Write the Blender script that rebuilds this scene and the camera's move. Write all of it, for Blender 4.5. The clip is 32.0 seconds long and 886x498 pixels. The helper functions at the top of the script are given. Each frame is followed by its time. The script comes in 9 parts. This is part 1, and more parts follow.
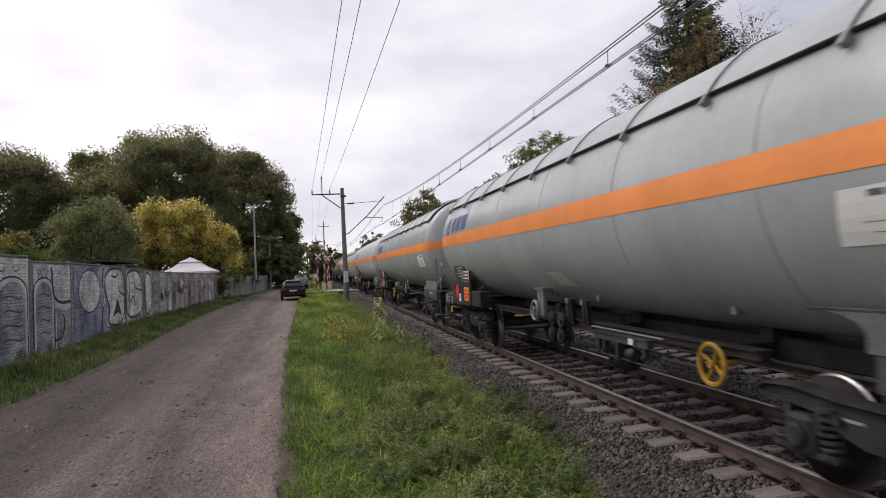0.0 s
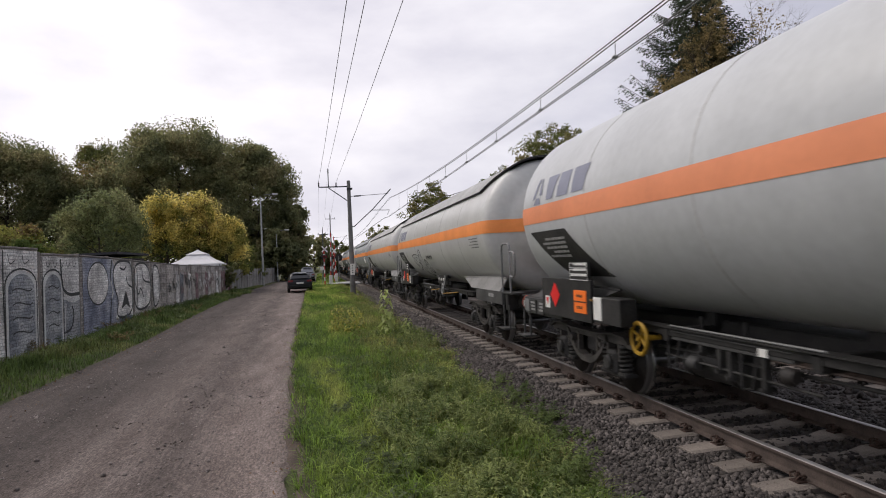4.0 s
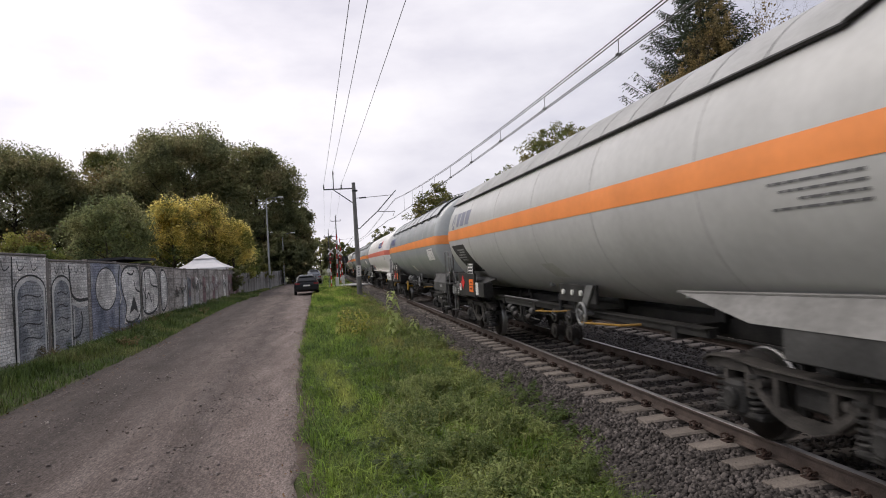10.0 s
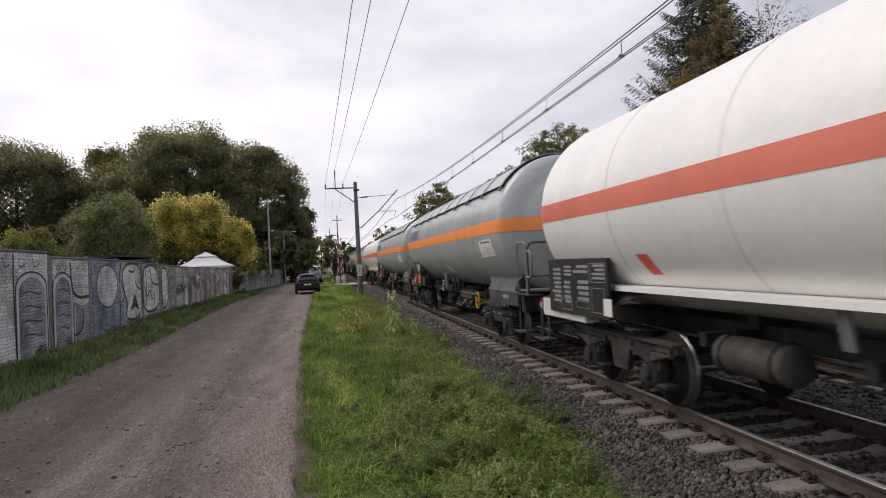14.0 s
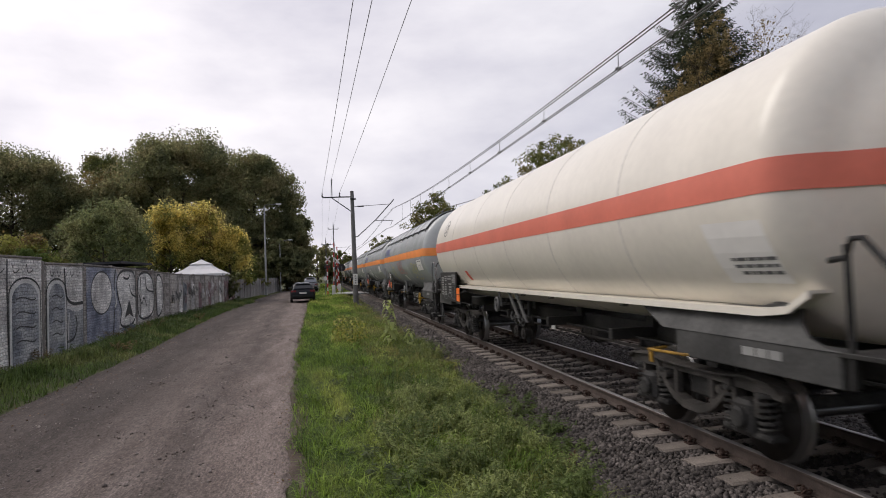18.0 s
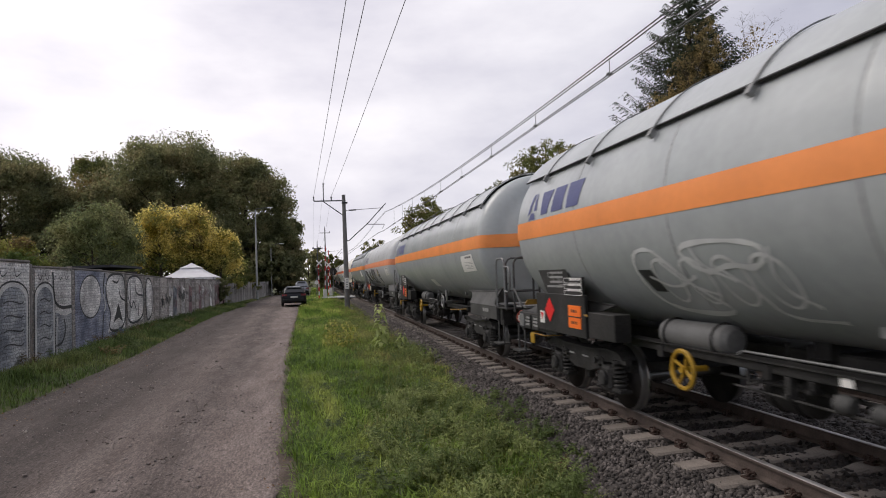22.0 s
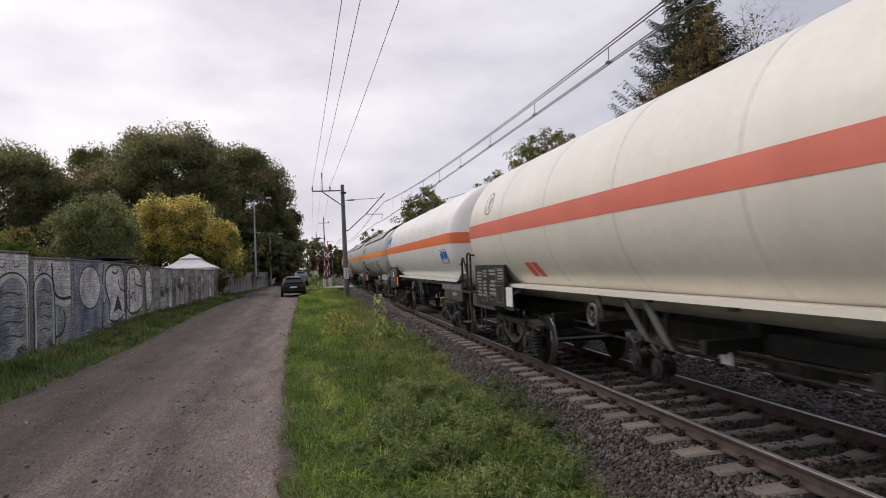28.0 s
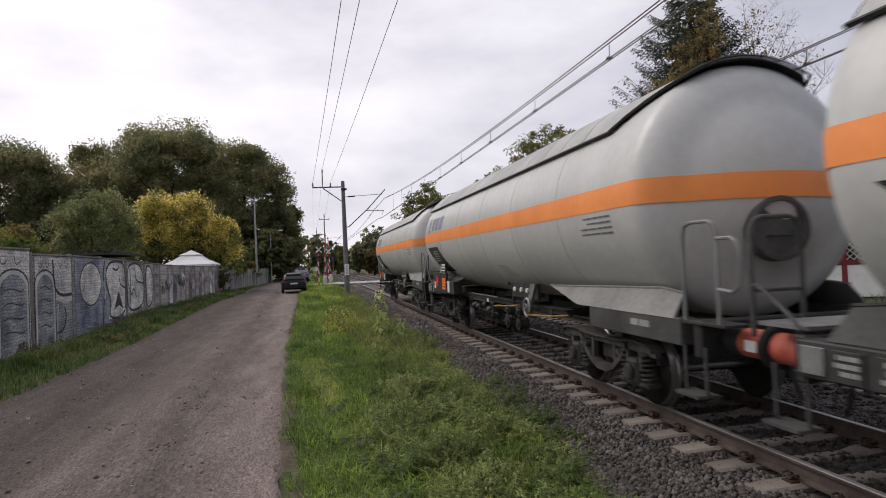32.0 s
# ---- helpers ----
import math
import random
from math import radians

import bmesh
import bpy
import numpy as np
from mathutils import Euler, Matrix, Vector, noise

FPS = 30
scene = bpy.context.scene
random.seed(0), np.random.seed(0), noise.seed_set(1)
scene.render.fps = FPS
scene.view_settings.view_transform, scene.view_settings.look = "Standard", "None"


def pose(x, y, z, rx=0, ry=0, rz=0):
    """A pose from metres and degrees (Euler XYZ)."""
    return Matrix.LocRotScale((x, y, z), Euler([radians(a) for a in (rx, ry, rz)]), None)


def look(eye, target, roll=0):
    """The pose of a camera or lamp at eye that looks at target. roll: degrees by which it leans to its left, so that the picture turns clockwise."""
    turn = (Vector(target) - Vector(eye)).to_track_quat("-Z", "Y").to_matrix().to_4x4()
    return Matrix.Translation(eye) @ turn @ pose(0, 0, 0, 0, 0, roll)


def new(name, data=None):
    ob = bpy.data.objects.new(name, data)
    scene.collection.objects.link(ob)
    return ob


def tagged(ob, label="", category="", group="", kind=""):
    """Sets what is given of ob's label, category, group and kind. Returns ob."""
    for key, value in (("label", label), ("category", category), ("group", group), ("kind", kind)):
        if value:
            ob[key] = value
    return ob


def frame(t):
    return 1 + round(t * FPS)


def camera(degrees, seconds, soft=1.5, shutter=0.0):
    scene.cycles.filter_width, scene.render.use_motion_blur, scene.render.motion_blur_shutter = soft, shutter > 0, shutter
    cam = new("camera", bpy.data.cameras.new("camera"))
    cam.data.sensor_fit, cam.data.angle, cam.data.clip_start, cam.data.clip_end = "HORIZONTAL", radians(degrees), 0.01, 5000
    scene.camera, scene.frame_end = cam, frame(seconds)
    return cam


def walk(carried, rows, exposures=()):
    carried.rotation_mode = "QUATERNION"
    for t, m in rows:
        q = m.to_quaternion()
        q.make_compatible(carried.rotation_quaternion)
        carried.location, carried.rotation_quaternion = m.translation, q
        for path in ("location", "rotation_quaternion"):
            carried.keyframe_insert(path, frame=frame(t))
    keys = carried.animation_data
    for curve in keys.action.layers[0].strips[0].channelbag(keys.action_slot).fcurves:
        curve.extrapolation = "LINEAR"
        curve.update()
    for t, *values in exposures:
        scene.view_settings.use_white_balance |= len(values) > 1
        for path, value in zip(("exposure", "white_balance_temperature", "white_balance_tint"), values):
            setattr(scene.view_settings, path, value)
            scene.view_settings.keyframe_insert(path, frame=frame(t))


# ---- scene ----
# ---- camera ----
EYE = Vector((0.0, 0.0, 2.01))
# seconds, turn to the left, tilt up, roll, in degrees
TURNS = (
    (0, -11.84, 1.66, -2.27), (0.5, -11.67, 1.49, -2.35), (1, -11.56, 1.32, -2.54), (1.5, -11.52, 1.18, -2.28),
    (2, -11.53, 1.11, -2.36), (2.5, -11.53, 1.08, -2.17), (3, -11.46, 1.07, -2.08), (3.5, -11.35, 1.03, -2.19),
    (5.5, -10.94, 0.97, -2.28), (6, -10.90, 0.96, -2.56), (6.5, -10.85, 1.01, -2.61), (7, -10.82, 1.08, -2.61),
    (7.5, -10.78, 1.16, -2.62), (8, -10.74, 1.21, -2.69), (8.5, -10.72, 1.24, -2.62), (9, -10.69, 1.27, -2.41),
    (9.5, -10.67, 1.27, -2.73), (10, -10.70, 1.07, -3.09), (10.5, -10.66, 0.88, -2.87), (11, -10.65, 0.75, -2.69),
    (11.5, -10.59, 0.70, -2.50), (12, -10.53, 0.72, -2.53), (12.5, -10.50, 0.80, -2.33), (13, -10.53, 0.93, -2.55),
    (13.5, -10.59, 1.03, -2.59), (14, -10.60, 1.08, -2.62), (14.5, -10.58, 1.11, -2.10), (16.5, -10.99, 1.45, -1.80),
    (17, -11.02, 1.62, -2.05), (17.5, -11.04, 1.79, -1.96), (18, -10.99, 1.97, -2.06), (18.5, -10.97, 2.09, -2.57),
    (19, -10.94, 2.05, -2.64), (19.5, -10.91, 1.92, -2.72), (20, -10.81, 1.77, -2.30), (20.5, -10.75, 1.74, -2.00),
    (21, -10.80, 1.96, -1.89), (21.5, -11.28, 2.15, -2.07), (22, -11.76, 2.31, -1.98), (22.5, -11.95, 2.38, -1.94),
    (23, -12.05, 2.42, -1.81), (23.5, -12.08, 2.39, -1.84), (24, -12.05, 2.32, -2.03), (24.5, -11.95, 2.28, -1.89),
    (25, -11.88, 2.29, -2.04), (25.5, -11.87, 2.32, -2.22), (27.5, -11.91, 1.56, -2.31), (28, -11.81, 1.37, -2.18),
    (28.5, -11.69, 1.20, -2.29), (29, -11.60, 1.14, -2.39), (29.5, -11.52, 1.07, -2.53), (30, -11.51, 1.07, -2.40),
    (30.5, -11.52, 1.06, -2.51), (31, -11.56, 1.07, -2.65), (31.5, -11.64, 1.04, -2.27), (32, -11.75, 1.03, -2.23),
)


def aimed(turn, tilt, roll):
    a, b = radians(turn), radians(tilt)
    return look(EYE, EYE + Vector((-math.sin(a) * math.cos(b), math.cos(a) * math.cos(b), math.sin(b))), roll)


cam = camera(70.5, 32.0, soft=1.0, shutter=0.2)
LIGHT_METER = ((0, 0.03), (3, 0.03), (8, 0.02), (9, 0.06), (12, 0.06), (14, 0.03), (17, 0.02), (18, -0.06), (19, -0.10), (20, -0.06), (21, 0.0), (23, 0.0), (25, -0.06), (27.5, -0.1),
               (28, -0.13), (29, -0.18), (30, -0.17), (31, 0.0), (32, 0.0))
walk(cam, [(t, aimed(a, b, c)) for t, a, b, c in TURNS], LIGHT_METER)


# ---- world and sun ----
world = bpy.data.worlds.new("overcast_sky")
scene.world = world
world.use_nodes = True


def build_world():
    nt = world.node_tree
    nt.nodes.clear()
    n = nt.nodes.new
    out, mix = n("ShaderNodeOutputWorld"), n("ShaderNodeMixShader")
    b1, b2 = n("ShaderNodeBackground"), n("ShaderNodeBackground")
    sky = n("ShaderNodeTexSky")
    sky.sky_type, sky.sun_disc = "NISHITA", False
    sky.sun_elevation, sky.sun_rotation = radians(48), radians(-52)
    tc, mp, no, ramp = n("ShaderNodeTexCoord"), n("ShaderNodeMapping"), n("ShaderNodeTexNoise"), n("ShaderNodeValToRGB")
    mp.inputs["Scale"].default_value = (1.6, 1.6, 4.0)
    no.inputs["Scale"].default_value, no.inputs["Detail"].default_value = 1.7, 6.0
    no.inputs["Roughness"].default_value = 0.52
    ramp.color_ramp.elements[0].position, ramp.color_ramp.elements[0].color = 0.30, (0.515, 0.502, 0.565, 1)
    ramp.color_ramp.elements[1].position, ramp.color_ramp.elements[1].color = 0.62, (0.79, 0.765, 0.785, 1)
    # the veiled sun's side of the cloud layer is brighter
    dot, mr, mul = n("ShaderNodeVectorMath"), n("ShaderNodeMapRange"), n("ShaderNodeMix")
    dot.operation = "DOT_PRODUCT"
    dot.inputs[1].default_value = (-0.74, 0.58, 0.34)
    mr.inputs[1].default_value, mr.inputs[2].default_value, mr.inputs[3].default_value, mr.inputs[4].default_value = -0.6, 0.9, 0.0, 1.0
    mul.data_type, mul.blend_type = "RGBA", "MULTIPLY"
    mul.inputs[0].default_value = 1.0
    nt.links.new(tc.outputs["Generated"], dot.inputs[0])
    nt.links.new(dot.outputs["Value"], mr.inputs[0])
    nt.links.new(ramp.outputs[0], mul.inputs[6])
    side = n("ShaderNodeValToRGB")
    side.color_ramp.elements[0].color = (0.40, 0.45, 0.54, 1)
    side.color_ramp.elements[1].color = (1.16, 1.135, 1.13, 1)
    nt.links.new(mr.outputs[0], side.inputs[0])
    nt.links.new(side.outputs[0], mul.inputs[7])
    b1.inputs["Strength"].default_value = 0.08
    b2.inputs["Strength"].default_value = 1.39
    mix.inputs[0].default_value = 0.93
    for a, b in ((tc.outputs["Generated"], mp.inputs[0]), (mp.outputs[0], no.inputs["Vector"]), (no.outputs[0], ramp.inputs[0]),
                 (mul.outputs[2], b2.inputs[0]), (sky.outputs[0], b1.inputs[0]), (b1.outputs[0], mix.inputs[1]),
                 (b2.outputs[0], mix.inputs[2]), (mix.outputs[0], out.inputs[0])):
        nt.links.new(a, b)


build_world()
sun = new("sun", bpy.data.lights.new("sun", "SUN"))
sun.data.energy, sun.data.angle, sun.data.color = 1.45, radians(32), (1.0, 0.93, 0.86)
sun.matrix_world = look((-30, 29, 42), (0, 6, 0))


# ---- materials ----
def material(name, stops, scale=4.0, rough=0.8, bump=0.0, metal=0.0, fine=0.0, detail=6.0, spread=(0.3, 0.7), bump_scale=None, random_amount=0.0, island=0.0, stretch=(1, 1, 1), spec=0.3):
    """Noise over object-space metres between the colours in stops, finer grain over it, and a bump."""
    m = bpy.data.materials.new(name)
    m.use_nodes = True
    nt = m.node_tree
    n, bs = nt.nodes.new, nt.nodes["Principled BSDF"]
    bs.inputs["Roughness"].default_value, bs.inputs["Metallic"].default_value = rough, metal
    bs.inputs["Specular IOR Level"].default_value = spec
    tc, mp = n("ShaderNodeTexCoord"), n("ShaderNodeMapping")
    mp.inputs["Scale"].default_value = stretch
    nt.links.new(tc.outputs["Object"], mp.inputs[0])
    no, ramp = n("ShaderNodeTexNoise"), n("ShaderNodeValToRGB")
    no.inputs["Scale"].default_value, no.inputs["Detail"].default_value = scale, detail
    nt.links.new(mp.outputs[0], no.inputs["Vector"])
    els = ramp.color_ramp.elements
    while len(els) < len(stops):
        els.new(0.5)
    for i, c in enumerate(stops):
        els[i].position = spread[0] + (spread[1] - spread[0]) * i / max(1, len(stops) - 1)
        els[i].color = (*c, 1)
    nt.links.new(no.outputs[0], ramp.inputs[0])
    colour = ramp.outputs[0]
    if fine:
        n2, mx = n("ShaderNodeTexNoise"), n("ShaderNodeMix")
        n2.inputs["Scale"].default_value, n2.inputs["Detail"].default_value = scale * 14, 3.0
        nt.links.new(mp.outputs[0], n2.inputs["Vector"])
        mr = n("ShaderNodeMapRange")
        mr.inputs[1].default_value, mr.inputs[2].default_value = 0.3, 0.7
        mr.inputs[3].default_value, mr.inputs[4].default_value = 1 - fine, 1 + fine
        nt.links.new(n2.outputs[0], mr.inputs[0])
        mx.data_type, mx.blend_type = "RGBA", "MULTIPLY"
        mx.inputs[0].default_value = 1.0
        nt.links.new(colour, mx.inputs[6])
        nt.links.new(mr.outputs[0], mx.inputs[7])
        colour = mx.outputs[2]
    if random_amount or island:
        if island:
            src = n("ShaderNodeNewGeometry").outputs["Random Per Island"]
        else:
            src = n("ShaderNodeObjectInfo").outputs["Random"]
        mr2, mx2 = n("ShaderNodeMapRange"), n("ShaderNodeMix")
        a = random_amount or island
        mr2.inputs[3].default_value, mr2.inputs[4].default_value = 1 - a, 1 + a
        nt.links.new(src, mr2.inputs[0])
        mx2.data_type, mx2.blend_type = "RGBA", "MULTIPLY"
        mx2.inputs[0].default_value = 1.0
        nt.links.new(colour, mx2.inputs[6])
        nt.links.new(mr2.outputs[0], mx2.inputs[7])
        colour = mx2.outputs[2]
    nt.links.new(colour, bs.inputs["Base Color"])
    if bump:
        bp, n3 = n("ShaderNodeBump"), n("ShaderNodeTexNoise")
        n3.inputs["Scale"].default_value, n3.inputs["Detail"].default_value = bump_scale or scale * 8, 4.0
        nt.links.new(mp.outputs[0], n3.inputs["Vector"])
        bp.inputs["Strength"].default_value, bp.inputs["Distance"].default_value = min(1.0, bump), 0.02
        nt.links.new(n3.outputs[0], bp.inputs["Height"])
        nt.links.new(bp.outputs[0], bs.inputs["Normal"])
    return m


def two(c, d=0.15):
    return [tuple(v * (1 - d) for v in c), tuple(min(1, v * (1 + d)) for v in c)]


